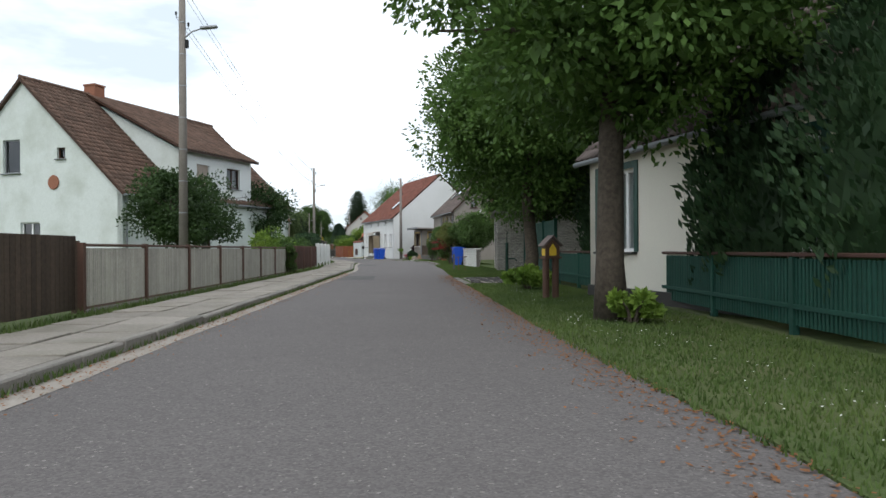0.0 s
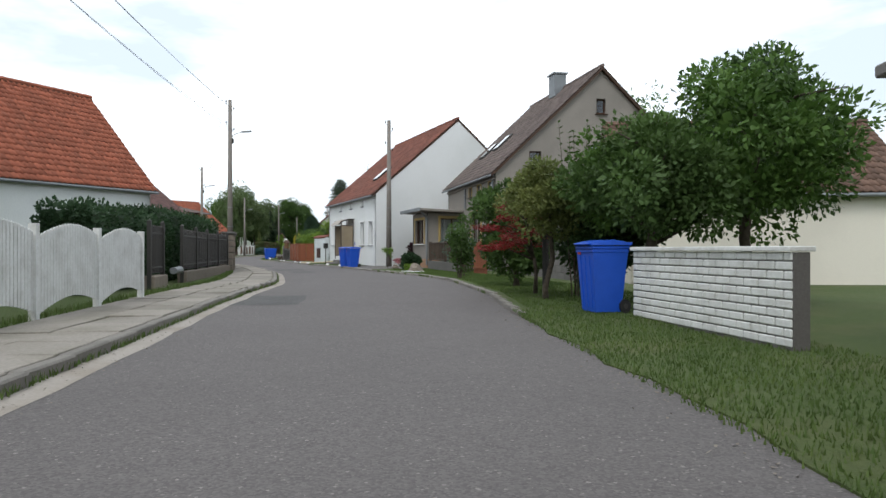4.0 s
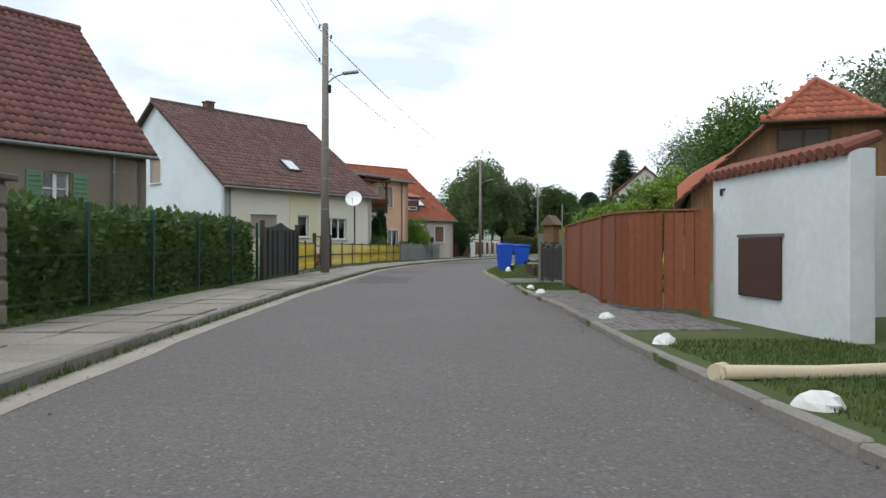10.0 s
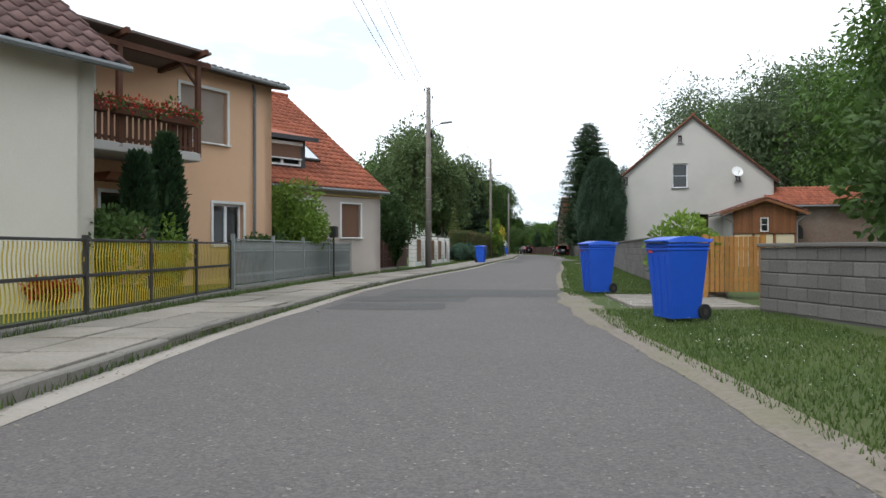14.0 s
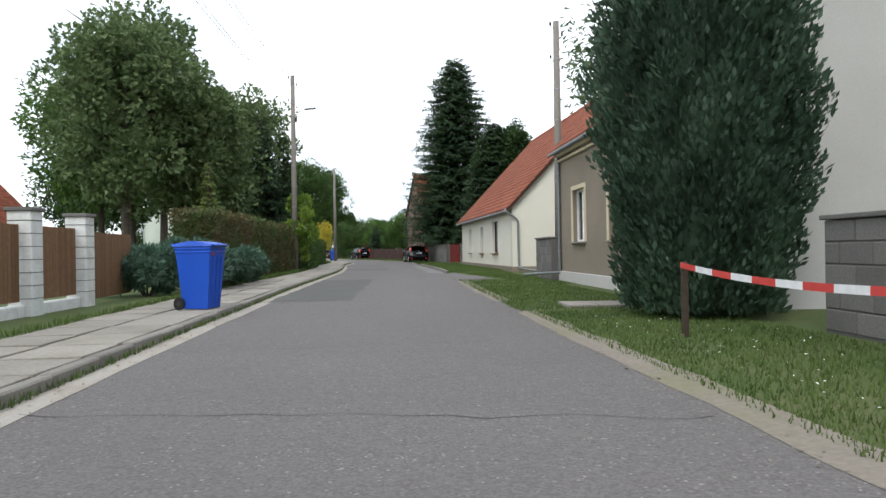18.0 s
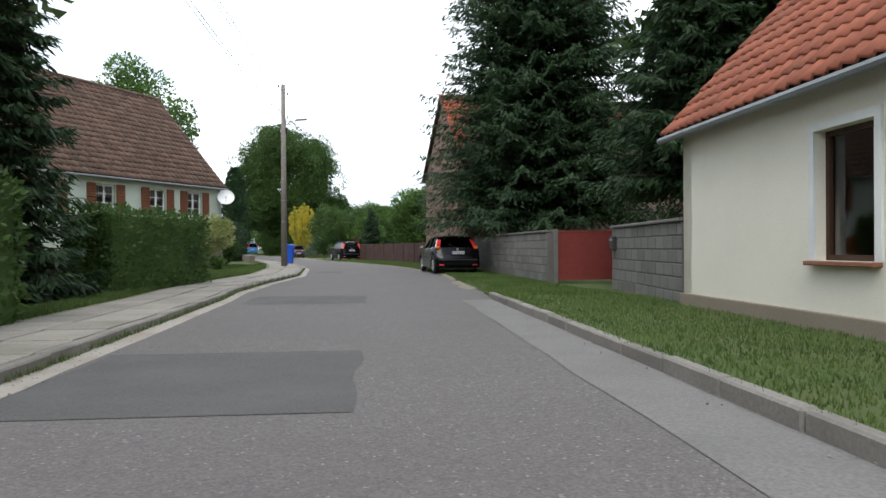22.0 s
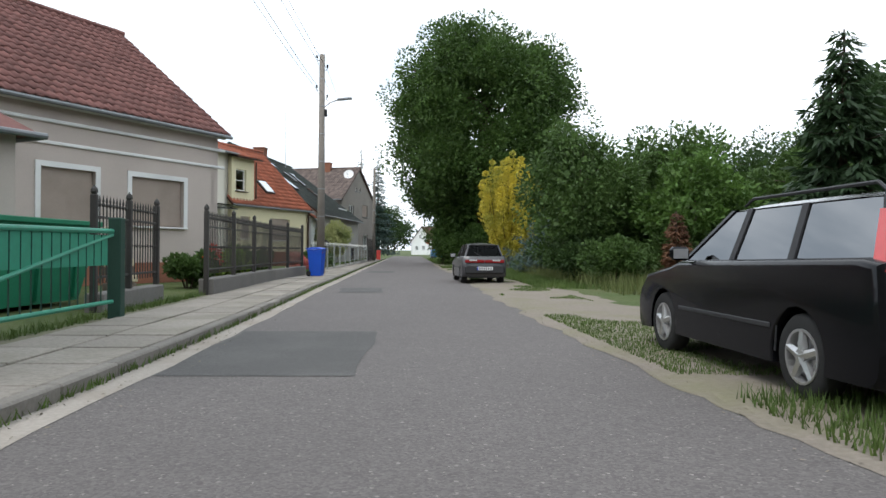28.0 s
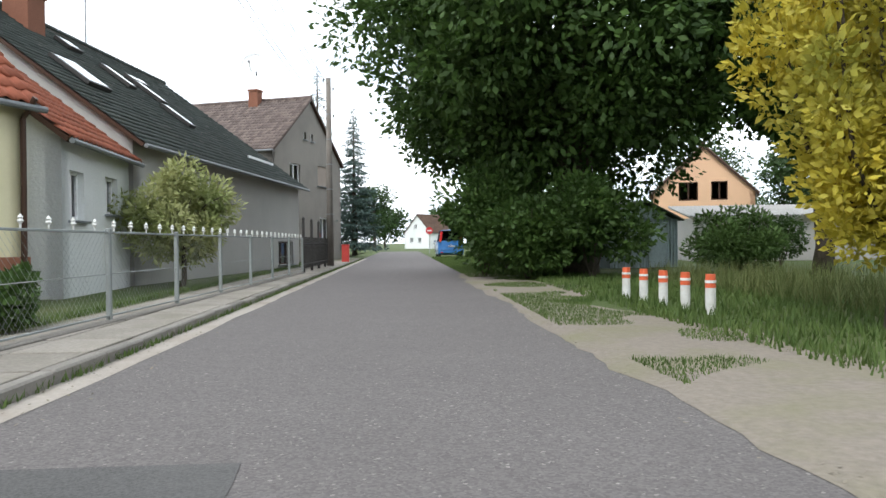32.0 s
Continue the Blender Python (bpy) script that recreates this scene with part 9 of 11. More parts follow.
flecks("daisies", 0, 22, lambda s: RE(s) + 0.4, lambda s: RE(s) + 2.6, 500, 0.013, MATS["daisy_white"], 26, 0.1, "small white clover flowers in the grass")

# ---- road patches, drives and aprons ----
for s0, s1, a, b in ((26.3, 30, -2.5, -1.2), (70, 72, -1.6, -0.5), (73.9, 76, -2.1, -0.5), (83.5, 85.2, -2.4, -0.95), (106, 107.3, -2.3, -0.7), (107.5, 110, -2.4, -0.7), (110.2, 111.5, -2.4, -1.6), (114.8, 116.4, -2.3, -0.6), (130, 131.5, -2.6, -0.5), (131.9, 133.4, -2.7, -0.1), (133.5, 136.3, -2.3, 2.1), (170.8, 182.6, -2.7, -0.8), (196.8, 199.6, -2.7, -0.2), (206, 208.2, -2.7, -0.3), (222.8, 224.5, -2.0, -0.9), (251, 254.4, -2.3, -0.55), (263.2, 265.5, -2.0, -0.8), (279, 281.8, -2.1, -0.8), (49.5, 52.5, -3.0, -1.7)):
    ribbon("road_patch", s0, s1, a, b, 0.005, 0.005, PATCH, 0.3, 2, 0.0, 0.12, cat="road", label="darker asphalt patch in the lane")
CRACK = plain("dark_crack", (0.035, 0.034, 0.034), 0.95)
random.seed(9)
for s0, o0, s1, o1 in ((71.0, -1.6, 71.2, 1.8), (160.0, -2.6, 159.2, 2.2), (163.0, -2.4, 163.3, 1.4), (291, -2.1, 291.3, 1.2), (134, -2.6, 134.3, 2.0)):
    n = max(8, int(math.hypot(s1 - s0, o1 - o0) / 0.25))
    vs, fs = [], []
    for k in range(n + 1):
        s, o = s0 + (s1 - s0) * k / n + random.uniform(-0.07, 0.07), o0 + (o1 - o0) * k / n + random.uniform(-0.07, 0.07)
        w = 0.006 * random.uniform(0.4, 1.3)
        q = (0, w) if abs(s1 - s0) > abs(o1 - o0) else (w, 0)
        vs += [lane(s - q[0], o - q[1], 0.0045), lane(s + q[0], o + q[1], 0.0045)]
    fs = [(2 * k, 2 * k + 1, 2 * k + 3, 2 * k + 2) for k in range(n)]
    tagged(new("road_crack", mesh_of("road_crack", Geo().add(vs, fs), CRACK)), "thin dark crack in the asphalt", "road", kind="structure")


def spill(name, s0, s1, b, mat, reach, cat, label):
    """Loose ground that runs from the verge down over the lane's edge, its rims uneven and tapering at both ends."""
    n = int((s1 - s0) / 0.3) + 2
    vs, fs = [], []
    for i in range(n):
        s = s0 + (s1 - s0) * i / (n - 1)
        e = min(1.0, 4.0 * (i / (n - 1)) * (1 - i / (n - 1)) + 0.06) ** 0.5
        w = noise.noise((s * 0.8, 3.1, 5.0)) * 0.5 + noise.noise((s * 3.1, 1.0, 2.0)) * 0.22
        far = b(s) if callable(b) else b
        inner = RE(s) - max(0.03, reach * (0.45 + w) * e)
        outer = RE(s) + 0.2 + max(0.1, (far - RE(s) - 0.2 + 0.5 * noise.noise((s * 0.9, 9.0, 4.0)) + 0.15 * noise.noise((s * 4, 9.0, 4.0))) * e)
        row = [(inner, 0.0035), (min(RE(s) - 0.01, inner + 0.1), 0.007), (RE(s) + 0.04, VZ(s) * 0.6 + 0.012), (RE(s) + 0.14, VZ(s) + 0.01), (RE(s) + 0.2, VZ(s) + 0.014)]
        row += [(RE(s) + 0.2 + (outer - RE(s) - 0.2) * k / 3, VZ(s) + (0.016 if k < 3 else 0.006)) for k in (1, 2, 3)]
        vs += [lane(s, o, z) for o, z in row]
    for i in range(n - 1):
        for k in range(7):
            q = i * 8 + k
            fs.append((q, q + 1, q + 9, q + 8))
    return tagged(new(name, mesh_of(name, Geo().add(vs, fs), mat)), label, cat, kind="structure")


for s0, s1, a, b in ((248, 274, 2.1, 4.4), (274, 291, 1.95, 4.2), (127.0, 135.0, 2.1, 2.45), (291, 303, 2.0, 4.6), (209.8, 214, 2.2, 3.1)):
    spill("sandy_ground", s0, s1, b, SAND, 0.45, "ground", "bare sandy earth beside the lane")
spill("asphalt_bay", 179.6, 187.2, lambda s: 3.9 - 0.12 * (s - 180.2), ASPHALT, 0.1, "road", "asphalt bay before a yard entrance")
for s0, s1 in ((105.5, 127.4), (137.0, 152.0), (152.5, 167.0), (169.5, 179.8), (215.0, 247.0)):
    spill("sandy_edge", s0, s1, lambda s: RE(s) + 0.21, SAND, 0.16, "ground", "thin sandy edge between lane and grass")
ribbon("concrete_strip", 189, 206.4, 1.65, lambda s: RE(s) - 0.03, 0.006, 0.006, surface("worn_grey_concrete", (0.2, 0.188, 0.178), (0.13, 0.122, 0.118), grain=(40, 0.4), stain=(1.2, 0.5), rough=0.95, bump=0.4), 0.8, 1, 0.0, 0.05, cat="road", label="pale concrete strip along the kerb")


def paving(name, s0, s1, o0, o1, ds, do, z, mat, label, seed=0, gap=0.02, parent_label="", joined=False):
    """Slabs of ds x do metres between the given lines, each a piece of its own."""
    rng = np.random.default_rng(seed)
    f0 = o0 if callable(o0) else (lambda s: o0)
    f1 = o1 if callable(o1) else (lambda s: o1)
    t = thing(name, on(0, 0, 0), label, "paving", kind="structure")
    ns = max(1, int(round((s1 - s0) / ds)))
    g = Geo()
    me = mesh_of("slab", Geo().box((0, 0, 0), (do - gap, ds - gap, 0.06), ch=0.008), mat)
    for i in range(ns):
        s = s0 + (i + 0.5) * ds
        a, b = f0(s), f1(s)
        no = max(1, int(round((b - a) / do)))
        for k in range(no):
            o = a + (b - a) * (k + 0.5) / no
            p = lane(s, o, z - 0.03 + rng.normal(0, 0.004))
            m = pose(p.x, p.y, p.z, rng.normal(0, 0.5), rng.normal(0, 0.5), heading(s) + rng.normal(0, 0.6))
            if joined:
                g.box((p.x, p.y, p.z), (do - gap, ds - gap, 0.06), rz=heading(s) + rng.normal(0, 0.6), ch=0.008)
            else:
                piece("slab", me, t, m)
    if joined:
        part("slab", g, mat, t)["kind"] = "stuff"
    return t


SLABJ = surface("paving_slab_far", (0.29, 0.262, 0.228), (0.2, 0.18, 0.155), grain=(24, 0.4), stain=(0.9, 0.8), dirt=(0.15, 0.138, 0.105), rough=0.95, bump=0.4, island=0.12)
paving("pavement_slabs", 2, 100, lambda s: LE(s) - 1.85, lambda s: LE(s) - 0.16, 1.0, 0.84, 0.118, SLAB, "worn concrete pavement slabs in two rows", 31, 0.05)
paving("pavement_slabs", 100, 182, lambda s: LE(s) - 1.85, lambda s: LE(s) - 0.16, 1.0, 0.84, 0.118, SLAB, "worn concrete pavement slabs in two rows", 32, 0.05)
paving("pavement_slabs", 182, 320, lambda s: LE(s) - 1.7, lambda s: LE(s) - 0.16, 1.0, 0.77, 0.118, SLABJ, "worn concrete pavement slabs in two rows", 33, 0.05, joined=True)
paving("paver_forecourt", 72.6, 81.5, lambda s: RE(s) + 0.2, lambda s: 6.4, 0.2, 0.2, 0.092, COBBLE, "grey concrete paver forecourt", 34, 0.014, joined=True)
paving("paver_path", 84.3, 87.2, lambda s: RE(s) + 0.2, 4.5, 0.3, 0.3, 0.092, COBBLE, "grey paver path to the front door", 35, 0.014, joined=True)
paving("paver_drive", 93.4, 101.2, lambda s: RE(s) + 0.15, 4.0, 0.2, 0.1, 0.092, COBBLE, "grey paver drive before the wooden fence", 36, 0.012, joined=True)
paving("paver_drive", 105.6, 108.2, lambda s: RE(s) + 0.1, 4.2, 0.2, 0.2, 0.07, COBBLE, "grey paver drive to the iron gate", 37, 0.014, joined=True)
paving("slab_drive", 130.2, 133.6, 2.9, 5.2, 0.25, 1.1, 0.075, SLAB, "ribbed concrete slabs of a drive", 38, 0.02)
paving("path_slabs", 167.4, 168.4, 3.3, 5.0, 1.0, 0.55, 0.075, SLAB, "concrete slab path over the verge", 39)
# stone apron
rng = np.random.default_rng(77)
t = thing("stone_apron", on(0, 0, 0), "irregular natural stone paving with pale joints", "paving", kind="structure")
ribbon("stone_bed", 22.3, 26.6, 2.2, 4.8, 0.045, 0.05, GUTTER, 0.5, 2, cat="paving", label="pale mortar bed")
for i in range(11):
    for k in range(7):
        s, o = 22.5 + i * 0.37 + (0.18 if k % 2 else 0), 2.4 + k * 0.36
        c = lane(s + rng.normal(0, 0.04), o + rng.normal(0, 0.04), 0.05)
        n = int(rng.integers(5, 8))
        poly = [(c.x + rng.uniform(0.12, 0.185) * math.cos(2 * math.pi * j / n), c.y + rng.uniform(0.13, 0.19) * math.sin(2 * math.pi * j / n), 0.03) for j in range(n)]
        part("flagstone", Geo().prism(poly, (0, 0, 0.034 + rng.uniform(0, 0.006))), surface("dark_flagstone", (0.1, 0.092, 0.086), (0.065, 0.06, 0.058), grain=(12, 0.5), rough=0.9, bump=0.5, obj=0.35), t)
# kerbs
def kerb(s0, s1, f, z, w, h, mat, label, step=1.0):
    t = thing("kerb", on(0, 0, 0), label, "kerb", kind="structure")
    rr = np.random.default_rng(int(s0) + 30)
    me = mesh_of("kerb_stone", Geo().box((0, 0, 0), (w, step - 0.015, h), ch=0.018), mat)
    n = int((s1 - s0) / step)
    for k in range(n):
        s = s0 + (k + 0.5) * step
        p = lane(s, f(s), z - h / 2 + rr.normal(0, 0.006))
        piece("kerb_stone", me, t, pose(p.x, p.y, p.z, rr.normal(0, 0.4), rr.normal(0, 1.2), heading(s) + rr.normal(0, 0.5)))


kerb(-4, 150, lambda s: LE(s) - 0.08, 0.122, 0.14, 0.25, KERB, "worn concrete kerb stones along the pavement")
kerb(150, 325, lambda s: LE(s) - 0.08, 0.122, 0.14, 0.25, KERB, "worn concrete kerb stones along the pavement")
kerb(46.5, 104, lambda s: RE(s) + 0.12, 0.085, 0.12, 0.22, KERB, "low concrete kerb stones at the verge")
kerb(188, 207, lambda s: RE(s) + 0.06, 0.13, 0.13, 0.24, KERB, "concrete kerb stones before a cream house")
kerb(22, 27, lambda s: RE(s) + 0.12, 0.05, 0.2, 0.2, KERB, "flush kerb slab at a drive")

# ---- parked cars ----
def paint(name, c, rough=0.3):
    m = plain(name, c, rough, 0.0, 0.5, 0.5)
    return m


TAILRED = plain("red_lamp_plastic", (0.55, 0.03, 0.03), 0.2, 0, 0.5, 0.5)
TAILORANGE = plain("orange_lamp_plastic", (0.75, 0.25, 0.03), 0.2, 0, 0.5, 0.5)
LAMPCLEAR = plain("clear_lamp_plastic", (0.6, 0.6, 0.6), 0.15, 0.2, 0.5, 0.5)
ALLOY = plain("alloy_rim", (0.5, 0.5, 0.5), 0.3, 0.8)
BLACKTRIM = plain("black_car_trim", (0.018, 0.018, 0.02), 0.6)
PLATE = plain("white_plate", (0.7, 0.7, 0.7), 0.5)
PLATEBLUE = plain("blue_plate_strip", (0.02, 0.05, 0.4), 0.5)
SEATCLOTH = plain("dark_seat_cloth", (0.03, 0.03, 0.033), 0.9)


def wheel(parent, x, y, r, side, alloy=True):
    w = part("wheel", Geo().lathe((0, 0, 0), [(r * 0.62, -0.09), (r * 0.9, -0.1), (r * 0.985, -0.075), (r, -0.03), (r, 0.03), (r * 0.985, 0.075), (r * 0.9, 0.1), (r * 0.62, 0.09), (r * 0.6, 0.0), (r * 0.62, -0.09)], 28, pose(0, 0, 0, 0, 90, 0)), RUBBER, parent, smooth=True)
    w.matrix_basis = pose(x, y, r)
    sx = side * 0.075
    part("rim", Geo().lathe((0, 0, 0), [(r * 0.64, 0.02), (r * 0.64, 0.1), (r * 0.58, 0.1), (r * 0.56, 0.03), (0.001, 0.0)], 24, pose(0, 0, 0, 0, 90 * side, 0)), ALLOY if alloy else STEEL, w)
    for k in range(5):
        a = 2 * math.pi * k / 5 + 0.3
        part("spoke", Geo().rod((sx, 0, 0), (sx, r * 0.6 * math.cos(a), r * 0.6 * math.sin(a)), 0.045, 0.032, 6), ALLOY if alloy else DARKIRON, w)
    part("hub_cap", Geo().rod((sx - 0.02 * side, 0, 0), (sx + 0.035 * side, 0, 0), 0.06, n=12), ALLOY, w)


def car(m, L, W, H, body_mat, label, lamps, wb=(1.3, -1.25), r=0.31, belt=0.95, hood=0.88, cowl=0.95, roof=(0.25, -1.55), rear_top=0.98, rear_shift=0.08, doors=2, rails=False, name="car", alloy=True, nose=0.66):
    """A parked car: local y forward. roof: the roof's front and rear ends; rear_shift: how far the hatch leans in at the belt."""
    t = thing(name, m, label, "car")
    yf, yb = L / 2, -L / 2
    ra = r + 0.05

    def arch(y):
        return [(y + ra * math.cos(a), max(0.2, r + ra * math.sin(a))) for a in [math.pi * k / 10 * 1.16 - math.pi * 0.08 for k in range(11)]]
    poly = [(yb + 0.1, 0.24), (yb + 0.02, 0.34), (yb, 0.55), (yb + 0.015, 0.62), (yb + rear_shift * 0.5, 0.8), (yb + rear_shift, rear_top), (roof[1], belt + 0.03), (0, belt - 0.01), (cowl, belt - 0.03), (cowl + 0.25, hood), (yf - 0.35, hood - 0.1), (yf - 0.1, nose), (yf, 0.52), (yf - 0.03, 0.3), (yf - 0.12, 0.22)]
    poly += arch(wb[0]) + arch(wb[1])
    cz = 0.6
    fr = [-1, -0.985, -0.955, -0.91, -0.85, -0.75, -0.6, -0.3, 0, 0.3, 0.6, 0.75, 0.85, 0.91, 0.955, 0.985, 1]
    vs, fs = [], []
    n = len(poly)
    for f in fr:
        e = max(0.0, (abs(f) - 0.9) / 0.1)
        for y, z in poly:
            g2 = (abs(y) / (L / 2)) ** 5
            yy = y - math.copysign(0.16 * abs(f) ** 4 * g2, y)
            zz = z - 0.035 * e ** 2 if z > 0.72 else z
            if abs(f) == 1:
                vs.append((f * W / 2, yy * 0.985, zz - 0.02 if z > 0.72 else zz))
            else:
                vs.append((f * W / 2, yy, zz))
    for i in range(len(fr) - 1):
        for k in range(n):
            fs.append((i * n + k, i * n + (k + 1) % n, (i + 1) * n + (k + 1) % n, (i + 1) * n + k))
    fs += [tuple(range(n))[::-1], tuple(range((len(fr) - 1) * n, len(fr) * n))]
    body = part("body", Geo().add(vs, fs), body_mat, t, smooth=True)
    body.data.set_sharp_from_angle(angle=radians(38))
    part("underbody", Geo().box((0, 0, 0.36), (W - 0.46, L - 0.3, 0.36)), BLACKTRIM, t)
    # cabin
    zr, zb = H - 0.07, belt - 0.05
    wbt, wtp = W / 2 - 0.09, W / 2 - 0.235
    by0, by1 = yb + rear_shift + 0.03, cowl + 0.12
    ty0, ty1 = roof[1], roof[0]

    def q(v, y0, y1, sg, inset=0.0):
        return Vector((sg * (wbt + (wtp - wbt) * v - inset), y0 + (y1 - y0) * v, zb + (zr - zb) * v))
    roof_g = Geo()
    rows = []
    for k in range(7):
        y = ty0 + (ty1 - ty0) * k / 6
        dome = 0.07 * (1 - (2 * k / 6 - 1) ** 4 * 0.7)
        rows.append([(sx * wtp * a, y, zr + dome * (1 - a ** 2 * 0.75) + (0 if a < 1 else -0.02)) for a, sx in ((1, -1), (0.8, -1), (0, 1), (0.8, 1), (1, 1))])
    roof_g.add([p for rw in rows for p in rw] + [(p[0], p[1], zr - 0.04) for rw in rows for p in (rw[0], rw[4])], [(i * 5 + k, i * 5 + k + 1, i * 5 + 6 + k, i * 5 + 5 + k) for i in range(6) for k in range(4)] + [(0, 1, 2, 3, 4), (34, 33, 32, 31, 30)])
    part("roof", roof_g, body_mat, t)
    xb = (by0 + by1) * 0.5 - 0.05
    seams = [(by0, ty0)] + ([(-0.15, -0.2)] if doors == 2 else [(-0.95, -0.95), (0.0, -0.1)]) + [(by1, ty1)]
    for sg in (-1, 1):
        for k, (b, tt) in enumerate(seams):
            wd = 0.16 if k == 0 else (0.07 if k == len(seams) - 1 else 0.09)
            d0 = 0 if k == 0 else (-wd if k == len(seams) - 1 else -wd / 2)
            P4 = [q(0, b + d0, 0, sg), q(0, b + d0 + wd, 0, sg), q(1, 0, tt + d0 + wd, sg), q(1, 0, tt + d0, sg)]
            part("pillar", Geo().prism(P4, (-0.04 * sg, 0, 0)), body_mat if k in (0, len(seams) - 1) else BLACKTRIM, t)
        for (b0, t0), (b1, t1) in zip(seams, seams[1:]):
            P4 = [q(0.04, b0, t0, sg, 0.014), q(0.04, b1, t1, sg, 0.014), q(0.97, b1, t1, sg, 0.014), q(0.97, b0, t0, sg, 0.014)]
            part("side_window", Geo().add(P4, [(0, 1, 2, 3)]), CARGLASS, t)
        part("window_trim", Geo().prism([q(-0.02, by0 + 0.1, 0, sg, -0.004), q(-0.02, by1 - 0.1, 0, sg, -0.004), q(0.05, by1 - 0.1, by1 - 0.1, sg, -0.004), q(0.05, by0 + 0.1, by0 + 0.1, sg, -0.004)], (0.012 * sg, 0, 0)), BLACKTRIM, t)
    for (b, tt, nm) in ((by1 - 0.02, ty1, "windscreen"), (by0 + 0.02, ty0, "rear_window")):
        a = [q(0.02, b, tt, -1, 0.03), q(0.02, b, tt, 1, 0.03), q(0.96, b, tt, 1, 0.05), q(0.96, b, tt, -1, 0.05)]
        rw = part(nm, Geo().add(a, [(0, 1, 2, 3)]), CARGLASS, t)
        if nm == "rear_window":
            c = (a[0] + a[1]) / 2
            part("wiper", Geo().rod(c + Vector((0.0, -0.03, 0.02)), c + Vector((-0.34, -0.0, 0.2)), 0.012, n=5), BLACKTRIM, rw)
    for y in (-0.75, 0.35):
        for x in (-0.34, 0.34):
            s = part("seat", Geo().box((x, y, 0.62), (0.48, 0.5, 0.2), ch=0.06).box((x, y - 0.26, 0.95), (0.46, 0.16, 0.6), ch=0.06, rx=-12), SEATCLOTH, t)
            part("headrest", Geo().box((x, y - 0.33, 1.24), (0.24, 0.1, 0.16), ch=0.04), SEATCLOTH, s)
    part("dashboard", Geo().box((0, cowl - 0.15, 0.88), (W - 0.3, 0.35, 0.2), ch=0.05), BLACKTRIM, t)
    # bumper, seams, handles, mirrors
    rb = part("rear_bumper", Geo().box((0, yb + 0.06, 0.45), (W - 0.16, 0.2, 0.28), ch=0.05), body_mat if lamps != "band" else BLACKTRIM, t)
    part("bumper_strip", Geo().box((0, yb - 0.035, 0.56), (W - 0.3, 0.02, 0.045), ch=0.008), BLACKTRIM, rb)
    for sg in (-1, 1):
        for k, yy in enumerate(([0.95, -0.2] if doors == 2 else [1.0, 0.02, -0.92])):
            part("door_seam", Geo().box((sg * (W / 2 - 0.018), yy, 0.6), (0.01, 0.012, 0.55), ry=-sg * 3), BLACKTRIM, t)
        for yy in ([-0.1] if doors == 2 else [0.15, -0.8]):
            part("door_handle", Geo().box((sg * (W / 2 - 0.025), yy, 0.8), (0.035, 0.17, 0.035), ch=0.01), body_mat if doors != 2 else BLACKTRIM, t)
        part("rub_strip", Geo().box((sg * (W / 2 + 0.002), 0.03, 0.52), (0.018, (wb[0] - wb[1]) - 2 * ra - 0.1, 0.04), ch=0.006), BLACKTRIM, t)
        mi = part("mirror", Geo().box((sg * (W / 2 + 0.07), cowl - 0.2, belt + 0.04), (0.2, 0.1, 0.14), ch=0.035), body_mat, t)
        part("mirror_glass", Geo().box((sg * (W / 2 + 0.075), cowl - 0.254, belt + 0.04), (0.15, 0.008, 0.1)), ALLOY, mi)
        for y in wb:
            wheel(t, sg * (W / 2 - 0.12), y, r, sg, alloy)
        part("headlight", Geo().box((sg * (W / 2 - 0.26), yf - 0.16, 0.66), (0.34, 0.16, 0.13), ch=0.04, rz=-sg * 18), LAMPCLEAR, t)
        if lamps == "tall":
            z0, z1 = belt - 0.06, H - 0.17
            ya, yc = by0 - 0.01, by0 + (ty0 - by0) * 0.8
            ring = [[(sg * (w - 0.12), y - 0.06, z), (sg * (w + 0.03), y - 0.05, z), (sg * (w + 0.045), y + 0.2 - 0.06 * k, z), (sg * (w - 0.05), y + 0.2 - 0.06 * k, z)] for k, (w, y, z) in enumerate(((wbt, ya, z0), (wtp + 0.02, yc, z1)))]
            lp = part("tail_light", Geo().add(ring[0] + ring[1], [(0, 1, 5, 4), (1, 2, 6, 5), (2, 3, 7, 6), (3, 0, 4, 7), (3, 2, 1, 0), (4, 5, 6, 7)]), TAILRED, t, "tall red tail light")
            part("indicator", Geo().box((sg * (wbt - 0.04), ya - 0.05, z0 + 0.07), (0.13, 0.05, 0.09), ch=0.01), TAILORANGE, lp)
            part("reflector", Geo().box((sg * (W / 2 - 0.24), yb - 0.04, 0.36), (0.2, 0.02, 0.06), ch=0.008), TAILRED, t)
        else:
            lp = part("tail_light", Geo().box((sg * (W / 4 - 0.04), yb + 0.0, 0.74), (W / 2 - 0.1, 0.06, 0.1), ch=0.012), plain("dark_red_lamp", (0.22, 0.012, 0.014), 0.25, 0, 0.4), t, "wide red tail light")
            part("reversing_lamp", Geo().box((sg * (W / 2 - 0.36), yb - 0.032, 0.77), (0.26, 0.01, 0.05)), LAMPCLEAR, lp)
    pz = 0.84 if lamps == "tall" else 0.5
    pl = part("number_plate", Geo().box((0, yb - 0.055 if lamps == "band" else yb + rear_shift * 0.3 - 0.03, pz), (0.52, 0.012, 0.11), ch=0.003), PLATE, t, "white number plate")
    part("plate_strip", Geo().box((-0.24, yb - 0.063 if lamps == "band" else yb + rear_shift * 0.3 - 0.038, pz), (0.045, 0.006, 0.105)), PLATEBLUE, pl)
